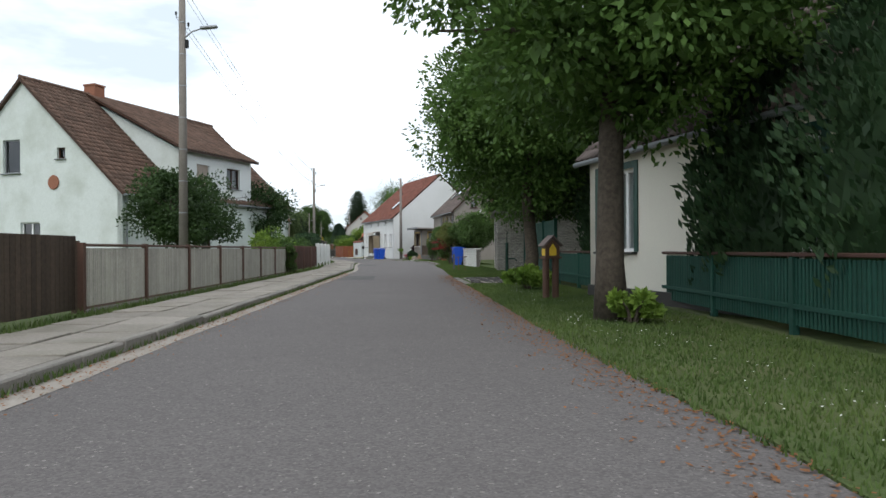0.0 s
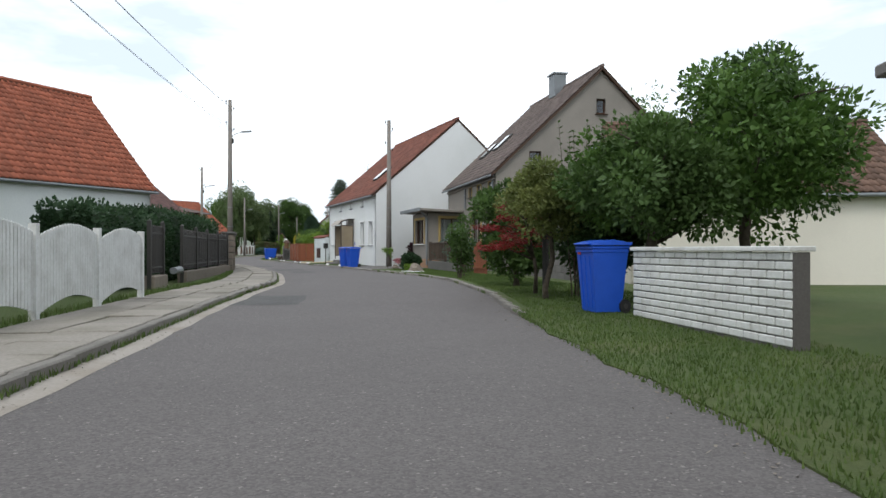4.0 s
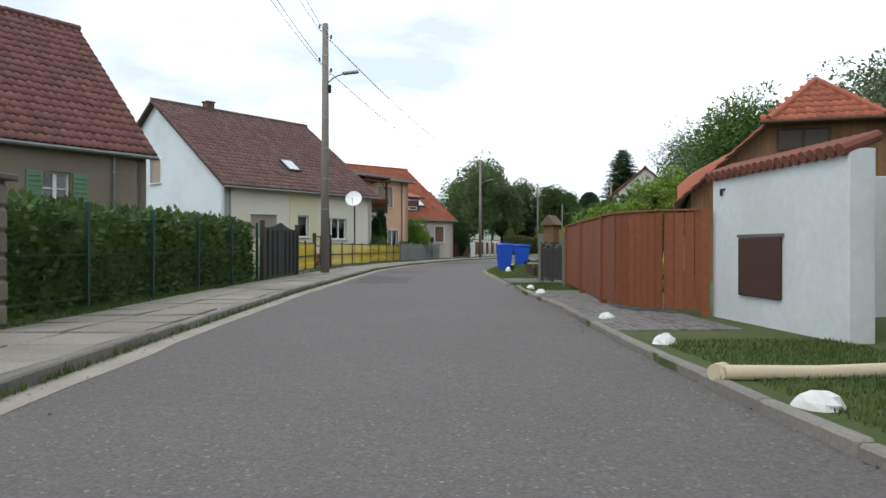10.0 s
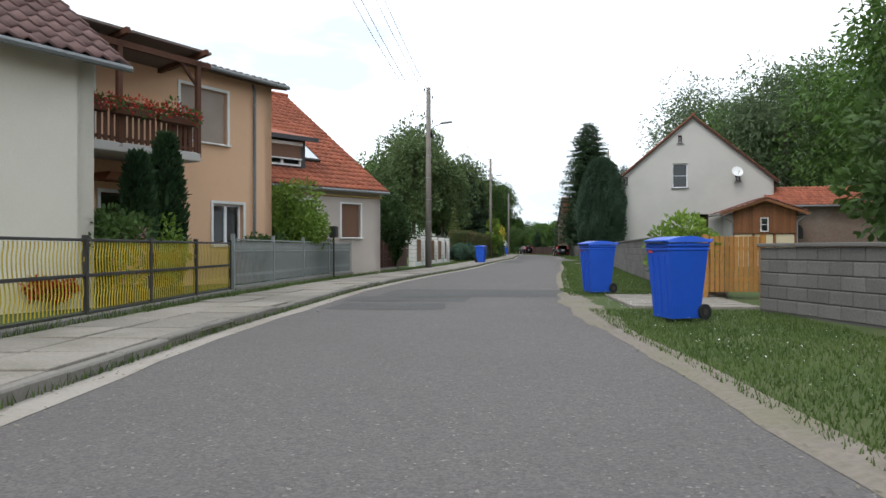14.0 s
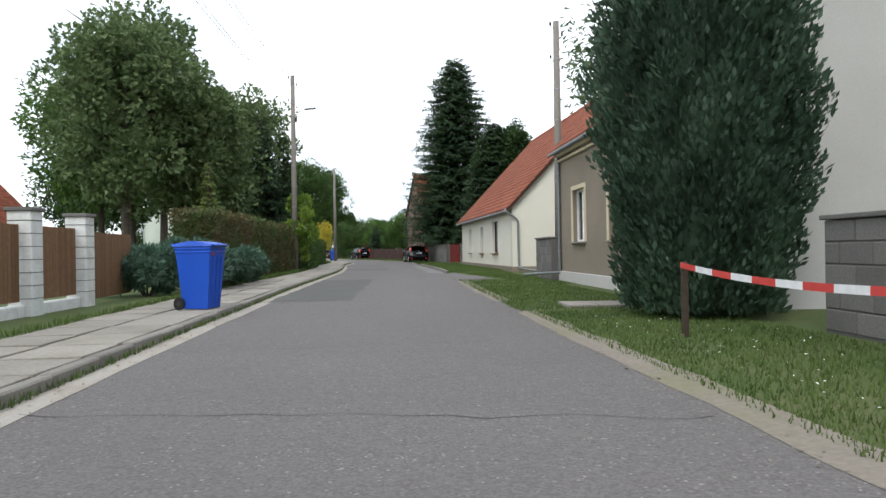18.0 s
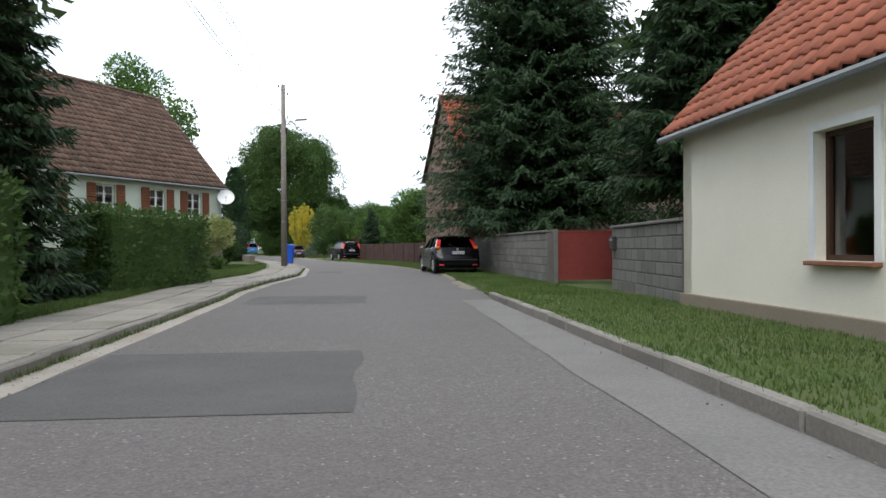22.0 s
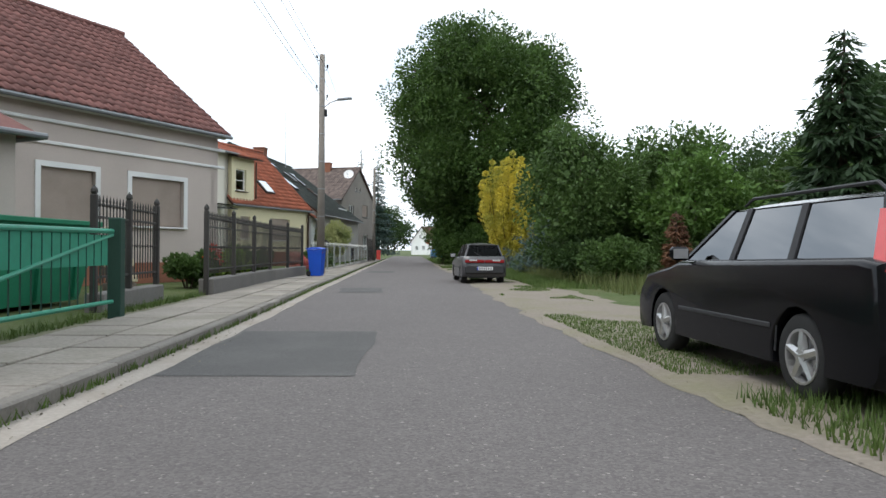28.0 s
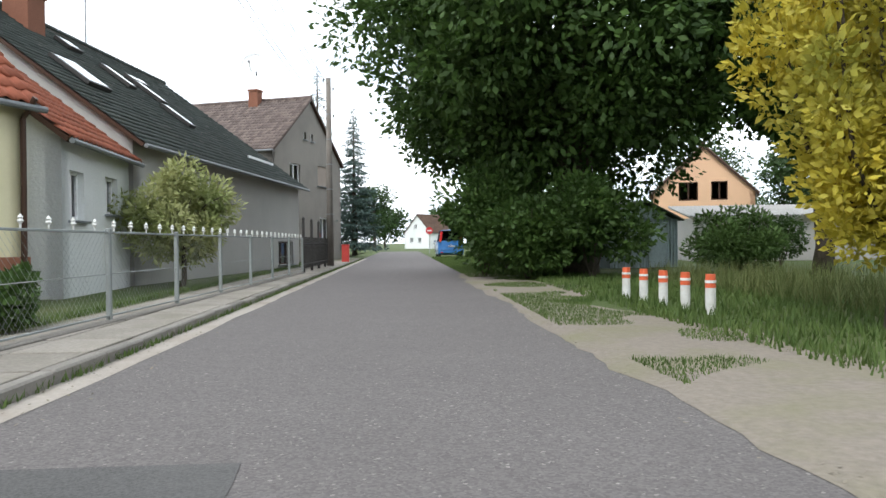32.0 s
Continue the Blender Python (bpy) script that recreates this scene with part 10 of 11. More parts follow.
    for k in range(6):
        part("plate_bar", Geo().box((-0.17 + k * 0.075, yb - 0.063 if lamps == "band" else yb + rear_shift * 0.3 - 0.038, pz), (0.035, 0.006, 0.07)), BLACKTRIM, pl)
    part("badge", Geo().lathe((0, yb + rear_shift * 0.6 - 0.02, pz + 0.14), [(0.05, -0.012), (0.045, 0.012), (0.001, 0.014)], 12, pose(0, 0, 0, 90, 0, 0)), ALLOY, t)
    part("aerial", Geo().rod((0, ty0 + 0.3, zr + 0.05), (0, ty0 + 0.05, zr + 0.3), 0.006, n=4), BLACKTRIM, t)
    if rails:
        for sg in (-1, 1):
            part("roof_rail", Geo().tube([(sg * (wtp - 0.03), ty0 + 0.15, zr + 0.02), (sg * (wtp - 0.03), ty0 + 0.25, zr + 0.09), (sg * (wtp - 0.03), ty1 - 0.35, zr + 0.09), (sg * (wtp - 0.03), ty1 - 0.2, zr + 0.03)], 0.015, 6), BLACKTRIM, t)
    return t


def car_pose(front, rear, W, wb):
    """A car from the ground points of its left wheels."""
    f, r = Vector(front), Vector(rear)
    d = (f - r).normalized()
    right = Vector((d.y, -d.x))
    base = r - d * wb[1] + right * (W / 2 - 0.1)
    return on(base.x, base.y, 0.02, math.degrees(math.atan2(-d.x, d.y)))


BLACKPAINT = plain("black_car_paint", (0.004, 0.004, 0.005), 0.2, 0.0, 0.22, 0.05)
GREYPAINT = paint("dark_grey_car_paint", (0.06, 0.06, 0.065), 0.4)
car(car_pose((-22.06, 220.85), (-21.63, 217.9), 1.82, (1.5, -1.44)), 4.55, 1.82, 1.54, BLACKPAINT, "black five-door hatchback parked half on the verge", "tall", (1.5, -1.44), r=0.335, belt=1.04, hood=0.95, cowl=1.05, roof=(0.1, -1.5), rear_top=1.05, rear_shift=0.27, doors=4)
car(car_pose((-29.45, 249.5), (-28.55, 247.0), 1.7, (1.38, -1.24)), 4.5, 1.7, 1.56, BLACKPAINT, "black estate car parked at the lane's edge", "tall", (1.38, -1.24), r=0.325, belt=1.04, hood=0.95, rear_top=1.04, roof=(0.25, -1.98), rear_shift=0.06, doors=4, rails=True)
car(car_pose((-36.33, 266.85), (-35.52, 264.65), 1.5, (1.2, -1.12)), 3.58, 1.5, 1.36, GREYPAINT, "old dark grey three-door hatchback on the verge", "band", (1.2, -1.12), r=0.28, belt=0.88, hood=0.8, cowl=0.85, roof=(0.2, -1.45), rear_top=0.9, rear_shift=0.12, alloy=False)
# a blue van far down the lane
p = lane(333, 3.7)
car(on(p.x, p.y, 0.02, heading(333)), 4.8, 1.9, 2.1, paint("blue_van_paint", (0.05, 0.2, 0.5), 0.35), "blue van parked at the end of the lane", "tall", (1.6, -1.5), r=0.33, belt=1.2, hood=1.1, cowl=1.5, roof=(0.9, -2.25), rear_top=1.25, rear_shift=0.03, nose=0.8, name="van", doors=4)
for k, s in enumerate((358, 364)):
    p = lane(s, 4.9)
    car(on(p.x, p.y, 0.02, heading(s)), 4.2, 1.7, 1.45, GREYPAINT if k else paint("pale_car_paint", (0.4, 0.4, 0.42)), "car parked far down the lane", "tall", (1.35, -1.27), rear_shift=0.25, doors=4)

# ---- parts of houses: porch, canopy, balcony, pipes ----
def downpipe(ho, x, y, z1, z0=0.2, r=0.045, kick=0.25, mat=None, end=None):
    pts = [(x, y + kick, z1 + 0.25), (x, y + kick * 0.3, z1 + 0.02), (x, y, z1 - 0.15), (x, y, z0 + 0.12), (x, y, z0)]
    if end:
        pts += [(x + end[0], y + end[1], z0 - 0.05)]
    dp = part("downpipe", Geo().tube(pts, r, 10), mat or ZINC, ho)
    for z in (z0 + 0.7, z1 - 0.6):
        part("clamp", Geo().rod((x, y, z), (x, y, z + 0.035), r + 0.012, n=10), STEEL, dp)


def inv(ho, x, y, z=0.0):
    return ho.matrix_world.inverted() @ Vector((x, y, z))


# porch of the grey house
pa, pb = Vector((0.1, 77.9)), Vector((0.9, 74.8))
d = (pb - pa).normalized()
L = (pb - pa).length
t = thing("porch", on(pa.x, pa.y, 0, math.degrees(math.atan2(d.y, d.x))), "grey roughcast porch with flat roof and ochre surrounds", "porch")
I4 = Matrix.Identity(4)
g = Geo()
wall_geo(g, I4, L, 3.2, [(0.55, 2.45, 1.45, 2.85)], 0.25, None, 0.0)
part("front_wall", g, RENDER_GREY, t)
g = Geo()
wall_geo(g, pose(L, 0, 0, 0, 0, 90), 2.6, 3.2, [(0.75, 2.2, 1.35, 2.9)], 0.25, None, 0.0)
part("side_wall", g, RENDER_GREY, t)
g = Geo()
wall_geo(g, pose(0, 2.6, 0, 0, 0, -90), 2.6, 3.2, [], 0.25, None, 0.0)
part("side_wall", g, RENDER_GREY, t)
window_at(t, pose(0.55, 0, 1.45), 1.9, 1.4, frame=BROWNWOOD, bars="2", sill=WHITEBAND, band=OCHREBAND, curtain="full")
window_at(t, pose(L, 0, 0, 0, 0, 90) @ pose(0.75, 0, 1.35), 1.45, 1.55, frame=BROWNWOOD, bars="2", sill=WHITEBAND, band=OCHREBAND, curtain="full")
part("roof_slab", Geo().box((L / 2, 1.1, 3.3), (L + 1.2, 3.4, 0.14), ch=0.02, rx=-2), RENDER_GREY, t)
part("roof_edge", Geo().box((L / 2, -0.62, 3.36), (L + 1.26, 0.06, 0.2), ch=0.015), ZINC, t)
part("plinth", Geo().box((L / 2, -0.02, 0.28), (L + 0.06, 0.08, 0.6), ch=0.01).box((L + 0.02, 1.2, 0.28), (0.08, 2.5, 0.6), ch=0.01), surface("ochre_brick", (0.36, 0.22, 0.13), (0.28, 0.16, 0.1), grain=(9, 0.4), rough=0.95, bump=0.4), t, "ochre brick plinth")
part("downpipe", Geo().tube([(L + 0.35, -0.45, 3.2), (L + 0.1, -0.08, 2.9), (L + 0.06, -0.08, 0.25)], 0.05, 10), ZINC, t)
# chimney, roof windows and big window of the grey house
part("metal_chimney", Geo().box((4.9, 5.2, 10.35), (0.9, 0.7, 1.3), ch=0.02).box((4.9, 5.2, 11.0), (1.05, 0.85, 0.08)), ZINC, hG, "zinc-clad chimney")
skylight(hG, 2.6, 0.35, 10, 10.9, 4.9, 10.05, 0.8, 1.1)
skylight(hG, 4.4, 0.4, 10, 10.9, 4.9, 10.05, 0.8, 1.1)
downpipe(hG, 9.75, -0.07, 4.7, 0.3)
downpipe(hG, 4.4, -0.07, 4.7, 3.4)
part("string_course", Geo().box((5.0, -0.06, 4.55), (10.0, 0.1, 0.12), ch=0.02), RENDER_GREY, hG)
# canopy of the white house
BROWNMETAL = plain("brown_metal", (0.07, 0.05, 0.04), 0.45, 0.3)
SMOKE = surface("ribbed_amber_panel", (0.3, 0.24, 0.16), (0.22, 0.17, 0.11), grain=(30, 0.5), rough=0.35, bump=0.2, spec=0.5)
cn = part("canopy", Geo().tube([(6.1, -1.15, 2.85), (8.0, -1.15, 2.85)], 0.03, 6).tube([(6.1, 0, 3.25), (6.1, -0.7, 3.18), (6.1, -1.15, 2.85)], 0.025, 6).tube([(8.0, 0, 3.25), (8.0, -0.7, 3.18), (8.0, -1.15, 2.85)], 0.025, 6), BROWNMETAL, hW, "brown metal door canopy")
cs = [(0, 3.27), (-0.4, 3.26), (-0.75, 3.17), (-1.0, 3.03), (-1.2, 2.82)]
g = Geo()
g.add([(x, y, z + dz) for dz in (0, 0.02) for x in (6.05, 8.05) for y, z in cs], [(k, k + 1, 6 + k, 5 + k) for k in range(4)] + [(10 + k, 15 + k, 16 + k, 11 + k) for k in range(4)])
part("canopy_sheet", g, SMOKE, cn)
for x in (6.12, 7.98):
    sp = part("side_screen", Geo().box((x, -0.5, 1.75), (0.02, 0.8, 2.1)), SMOKE, cn, "amber side screen")
    for y in (-0.92, -0.08):
        part("screen_frame", Geo().box((x, y, 1.8), (0.05, 0.05, 2.7)), BROWNMETAL, sp)
    for z in (0.7, 2.8):
        part("screen_frame", Geo().box((x, -0.5, z), (0.05, 0.85, 0.05)), BROWNMETAL, sp)
for k, (w, z) in enumerate(((2.2, 0.14), (1.8, 0.3))):
    part("step", Geo().box((7.05, -0.75 + 0.2 * k, z), (w, 1.5 - 0.4 * k, 0.17), ch=0.02), BLOCK, hW, "grey concrete door step")
skylight(hW, 9.4, 0.3, 14, 11.2, 4.7, 9.6, 0.9, 1.2)
part("blue_plate", Geo().box((8.24, -0.02, 1.53), (0.12, 0.02, 0.18)), PLATEBLUE, hW, "small blue plate")
# balcony of the apricot house
DARKWOOD = surface("dark_brown_balcony_wood", (0.11, 0.045, 0.025), (0.075, 0.032, 0.02), grain=(14, 0.5), rough=0.75, bump=0.2)
b = part("balcony", Geo().box((3.3, -0.8, 3.4), (4.4, 1.6, 0.22), ch=0.02), RENDER_LGREY, hF, "balcony with wooden railing")
for x in np.arange(1.15, 5.46, 0.15):
    part("baluster", Geo().box((float(x), -1.57, 3.98), (0.1, 0.025, 0.95), ch=0.01), DARKWOOD, b)
for y in np.arange(-1.4, -0.1, 0.15):
    part("baluster", Geo().box((5.47, float(y), 3.98), (0.025, 0.1, 0.95), ch=0.01), DARKWOOD, b)
for z in (3.6, 4.4):
    part("rail", Geo().box((3.3, -1.54, z), (4.3, 0.05, 0.07)), DARKWOOD, b)
for x in (1.15, 3.3, 5.45):
    part("post", Geo().box((x, -1.54, 4.6), (0.12, 0.12, 2.4), ch=0.01), DARKWOOD, b)
    part("brace", Geo().rod((x, -1.5, 5.2), (x - 0.5, -1.5, 5.72), 0.045, n=6), DARKWOOD, b)
    part("rafter", Geo().box((x, -0.85, 5.88), (0.1, 2.1, 0.14), rx=-6), DARKWOOD, b)
part("purlin", Geo().box((3.3, -1.54, 5.75), (5.0, 0.12, 0.14)), DARKWOOD, b)
part("balcony_roof", Geo().box((3.3, -0.75, 5.95), (4.9, 1.9, 0.06), rx=-6), TILE_GREY, b)
rng = np.random.default_rng(3)
for nm, mat, cnt, sz in (("geranium_leaves", SHRUB, 260, 0.1), ("geranium_flowers", REDFLOWER, 320, 0.09)):
    v, f = leaves([(float(x), -1.72, 4.36 + rng.normal(0, 0.06)) for x in np.arange(1.9, 5.5, 0.3)], [0.2] * 12, cnt // 6, sz, 5)
    fb = part(nm, fast_mesh(nm, v, f, mat), mat, b, "red geraniums in boxes" if "flowers" in nm else "")
for k in range(3):
    part("flower_box", Geo().box((2.4 + k * 1.15, -1.68, 4.2), (1.0, 0.18, 0.18), ch=0.02), DARKWOOD, b)
downpipe(hF, 8.7, -0.07, 6.0, 0.2)
part("door_hood", Geo().prism([(3.5, 0, 2.75), (5.1, 0, 2.75), (4.95, 0, 2.95), (3.65, 0, 2.95)], (0, -0.7, 0)), BROWNSHUT, hF)
part("eave_moulding", Geo().box((4.1, -0.08, 3.35), (8.3, 0.16, 0.14), ch=0.03).box((4.1, -0.05, 3.15), (8.3, 0.1, 0.08), ch=0.02), OCHREBAND, hF2)
# downpipes elsewhere
downpipe(hE, 0.3, -0.07, 4.3)
downpipe(hI, 0.15, -0.07, 4.2, 0.3, end=(-0.1, -1.2), mat=ZINC)
e = inv(hJ, -16.05, 182.6)
dp = part("downpipe", Geo().tube([(16.80, -0.36, 2.98), (16.80, -0.3, 2.82), (16.74, 0.12, 2.55), (16.72, 0.26, 2.4), (16.72, 0.28, 0.4), (16.76, 0.3, 0.22), (e.x, e.y, 0.12)], 0.05, 10), ZINC, hJ, smooth=True)
for z in (0.5, 2.2):
    part("clamp", Geo().rod((16.72, 0.28, z), (16.72, 0.28, z + 0.035), 0.062, n=10), STEEL, dp)
downpipe(hA, 0.2, -0.07, 3.8)
downpipe(hD, 12.9, -0.07, 3.8)
part("wall_hook", Geo().box((5.0, -0.03, 3.1), (0.12, 0.06, 0.2), ch=0.01), STEEL, hI)
part("red_disc", Geo().lathe((-0.03, 4.2, 4.55), [(0.001, 0.03), (0.34, 0.03), (0.36, 0.0)], 20, pose(0, 0, 0, 0, -90, 0)), BRICKRED, hA, "round red ornament")
# porch roof of the beige house
part("porch_roof", Geo().box((0.8, -1.0, 3.9), (2.4, 2.2, 0.12), rx=-14, ch=0.02), TILE_MAROON, hN)
part("door", Geo().box((0.6, -0.04, 1.5), (1.1, 0.06, 2.3), ch=0.01), TIMBER, hN, "brown wooden front door")
for x in (-0.25, 1.9):
    part("porch_post", Geo().box((x, -1.9, 1.8), (0.14, 0.14, 3.8), ch=0.01), DARKWOOD, hN)
part("awning", Geo().box((7.3, -0.5, 3.35), (2.3, 1.05, 0.05), rx=-10), GLASS, hO, "glazed door canopy")
part("awning_frame", Geo().rod((6.15, -1.0, 3.25), (8.45, -1.0, 3.25), 0.03, n=6).rod((6.15, 0, 3.45), (6.15, -1.0, 3.25), 0.025, n=6).rod((8.45, 0, 3.45), (8.45, -1.0, 3.25), 0.025, n=6), DARKIRON, hO)
# eyebrow dormer of the orange-roofed house
K_S = 0.905
hK = thing("house", on(-8.2, 110.0, 0), "timber-clad house with a half-hipped orange tiled roof", "house")
K_W, K_L, K_E, K_H = 8.8, 16.0, 2.8, 5.25
K_R = K_E + K_S * K_W / 2
kx = (K_H - K_E) / K_S
hip = K_W / 2 - kx
part("gable_wall", Geo().prism([(0.25, 0, -0.1), (K_W - 0.25, 0, -0.1), (K_W - 0.25, 0, K_E), (K_W - kx, 0, K_H), (kx, 0, K_H), (0.25, 0, K_E)], (0, 0.25, 0)), TIMBER, hK, "brown timber cladding")
for k in range(55):
    x = 0.35 + k * 0.15
    top = min(K_H, K_E + K_S * min(x, K_W - x)) - 0.08
    part("cladding_board", Geo().box((x, -0.02, (2.0 + top) / 2), (0.142, 0.03, top - 2.0), ch=0.006), TIMBER, hK)
window_at(hK, pose(3.0, -0.05, 4.3), 1.6, 0.75, frame=BROWNWOOD, bars="2", depth=0.0)
for x in (0.25, K_W - 0.5):
    part("side_wall", Geo().box((x + 0.125, K_L / 2, K_E / 2), (0.25, K_L, K_E + 0.1)), RENDER_CREAM, hK)
part("back_wall", Geo().box((K_W / 2, K_L, K_E / 2 + 1), (K_W - 0.5, 0.25, K_E + 2)), RENDER_CREAM, hK)
for sg, x0 in ((1, 0.0), (-1, K_W)):
    up = Vector((sg, 0, K_S)).normalized()
    cut = math.hypot(kx, K_H - K_E)
    S = math.hypot(K_W / 2, K_R - K_E) + 0.3
    tiles("roof_tiles", hK, Vector((x0, -0.45, K_E)) - up * 0.3, (0, 1, 0), K_L + 0.6, up, S, TILE_RED, 0.27, 0.36, 0.05, keep=lambda u, v, c=cut: v < c + 0.3 or u - 0.45 > (v - 0.3 - c) * up.x * sg - 0.1)
    a, b2 = Vector((x0, -0.4, K_E - 0.08)) - up * 0.28, Vector((x0 + sg * kx, -0.4, K_H - 0.08))
    part("roof_boarding", Geo().prism([a, b2, b2 + Vector((0, K_L + 0.5, 0)), a + Vector((0, K_L + 0.5, 0))], (0, 0, 0.06)), BROWNWOOD, hK)
    part("hip_tiles", Geo().tube([(x0 + sg * kx, -0.45, K_H + 0.1), (K_W / 2, hip - 0.4, K_R + 0.14)], 0.11, 8), TILE_RED, hK)
hu = Vector((0, 1, K_S)).normalized()
tiles("hip_roof_tiles", hK, Vector((kx - 0.25, -0.5, K_H)), (1, 0, 0), 2 * hip + 0.5, hu, math.hypot(hip, K_R - K_H) + 0.15, TILE_RED, 0.27, 0.36, 0.05, keep=lambda u, v: min(u, 2 * hip + 0.5 - u) > v * hu.y - 0.12)
part("hip_gutter", Geo().rod((kx - 0.3, -0.5, K_H - 0.02), (K_W - kx + 0.3, -0.5, K_H - 0.02), 0.06, n=8), BROWNWOOD, hK)
part("ridge_tiles", Geo().rod((K_W / 2, hip - 0.4, K_R + 0.1), (K_W / 2, K_L, K_R + 0.1), 0.11, n=8), TILE_RED, hK)
dy, dw = 5.3, 3.0
rows = []
for x, lift in ((-0.12, 0.02), (0.5, 0.2), (1.6, 0.15), (2.7, 0.0)):
    rows += [(x, dy + dw * (k / 14 - 0.5), K_E + K_S * x + 0.06 + (0.85 * (1 - x / 2.8) + lift) * math.sin(math.pi * k / 14) ** 1.4) for k in range(15)]
ey = part("eyebrow_dormer", Geo().add(rows, [(i * 15 + k, i * 15 + k + 1, i * 15 + 16 + k, i * 15 + 15 + k) for i in range(3) for k in range(14)]), TILE_RED, hK, "eyebrow dormer of orange tiles")
part("dormer_face", Geo().prism([(0.12, dy + dw * 0.92 * (k / 14 - 0.5), K_E + 0.12 + 0.78 * math.sin(math.pi * k / 14) ** 1.4) for k in range(15)], (0.1, 0, 0)), BROWNWOOD, ey)
for y in (-0.5, 0.0, 0.5):
    part("pane", Geo().box((0.1, dy + y, K_E + 0.38), (0.03, 0.4, 0.34)), MATS["sky_pane"], ey)
hT = house("cream gabled house with a steep brown verge", (7.25, 62.2), (6.45, 56.0), 8.0, 2.9, 5.3, RENDER_CREAM, TILE_BROWN, ridge_along=False, front=[(2.6, 1.2, 1.1, 1.2)], win=BW, over=0.35, verge=0.4)
t = thing("lattice_gate", on(3.55, 54.4, 0.06, math.degrees(math.atan2(-3.4, -0.75))), "white lattice gate in a black frame", "gate")
for x in (0, 1.7, 3.4):
    part("gate_post", Geo().box((x, 0, 0.85), (0.1, 0.1, 1.8), ch=0.01), DARKIRON, t)
for x0 in (0.05, 1.75):
    lf = part("gate_leaf", Geo().box((x0 + 0.8, 0, 0.15), (1.6, 0.05, 0.07)).box((x0 + 0.8, 0, 1.6), (1.6, 0.05, 0.07)), DARKIRON, t)
    for k in range(12):
        part("lath", Geo().box((x0 + 0.07 + k * 0.135, 0, 0.88), (0.035, 0.012, 1.4)), WHITEPAINT, lf)
        part("lath", Geo().box((x0 + 0.8, 0.012, 0.25 + k * 0.115), (1.55, 0.012, 0.035)), WHITEPAINT, lf)

# brick garage beside the lane
BRICKPALE = surface("pale_sand_lime_brick", (0.4, 0.375, 0.34), (0.3, 0.28, 0.25), grain=(20, 0.5), stain=(1.2, 0.45), rough=0.97, bump=0.4, island=0.14)
t = thing("garage", on(4.85, 42.0, 0, math.degrees(math.atan2(-5.8, -0.55))), "pale brick garage with blue-grey doors", "garage")


def brick_skin(parent, m, L, H, holes, mat, bw=0.25, bh=0.083, name="bricks", top=None):
    """Courses of bricks with open joints on a wall plane, in m's x-z, proud of y=0."""
    rng2 = np.random.default_rng(int(L * 100))
    vs, fs = [], []
    for j in range(int(H / bh)):
        for k in range(-1, int(L / bw) + 1):
            x0, x1 = k * bw + (bw / 2 if j % 2 else 0), (k + 1) * bw + (bw / 2 if j % 2 else 0)
            x0, x1 = max(x0, 0), min(x1, L)
            z0, z1 = j * bh, (j + 1) * bh
            if top and z1 > min(top[0] + (top[1] - top[0]) * 2 * min(x0, L - x1) / L, top[1]):
                continue
            if x1 - x0 < 0.05 or any(h[0] < (x0 + x1) / 2 < h[1] and h[2] < (z0 + z1) / 2 < h[3] for h in holes):
                continue
            a, e = 0.006, -0.012 + rng2.normal(0, 0.003)
            c = [(x0 + a, z0 + a), (x1 - a, z0 + a), (x1 - a, z1 - a), (x0 + a, z1 - a)]
            i = len(vs)
            vs += [m @ Vector((x, e, z)) for x, z in c] + [m @ Vector((x, 0.01, z)) for x, z in c]
            fs += [(i, i + 1, i + 2, i + 3), (i, i + 4, i + 5, i + 1), (i + 1, i + 5, i + 6, i + 2), (i + 2, i + 6, i + 7, i + 3), (i + 3, i + 7, i + 4, i)]
    part(name, fast_mesh(name, [tuple(v) for v in vs], fs, mat), mat, parent)["kind"] = "stuff"


faces = ((I4, 5.83, [(2.2, 4.7, 0, 2.45)]), (pose(5.83, 0, 0, 0, 0, 90), 6.0, []), (pose(0, 6.0, 0, 0, 0, -90), 6.0, []))
for m, L, holes in faces:
    g = Geo()
    wall_geo(g, m, L, 2.95, holes, 0.25, None, -0.1)
    part("wall", g, MORTAR, t)
    brick_skin(t, m, L, 2.95, holes, BRICKPALE)
BLUEDOOR = surface("blue_grey_door_paint", (0.2, 0.25, 0.3), (0.15, 0.19, 0.23), grain=(12, 0.5), stain=(2, 0.4), rough=0.7, bump=0.15)
for x0 in (2.2, 3.45):
    dr = part("garage_door", Geo().box((x0 + 0.62, 0.1, 1.2), (1.23, 0.06, 2.42), ch=0.01), BLUEDOOR, t, "blue-grey wooden garage door")
    for z in (0.4, 2.0):
        part("hinge", Geo().box((x0 + 0.62, 0.06, z), (1.0, 0.02, 0.06)), DARKIRON, dr)
part("roof_slab", Geo().box((2.9, 3.0, 3.02), (6.3, 6.5, 0.14), ch=0.02), BLOCK, t)
t = thing("water_pump", on(4.2, 31.6, 0.06), "dark green hand water pump", "pump")
part("column", Geo().rod((0, 0, -0.1), (0, 0, 1.25), 0.075, 0.065, 12), GREENIRON, t)
part("cap", Geo().rod((0, 0, 1.25), (0, 0, 1.34), 0.085, 0.05, 12), GREENIRON, t)
part("lever", Geo().tube([(0, 0, 1.3), (0.02, 0.05, 1.75), (0.05, 0.1, 1.85)], 0.018, 6), GREENIRON, t)
part("spout", Geo().tube([(0, 0, 0.62), (0.35, -0.1, 0.62), (0.42, -0.12, 0.52)], 0.03, 8), GREENIRON, t)
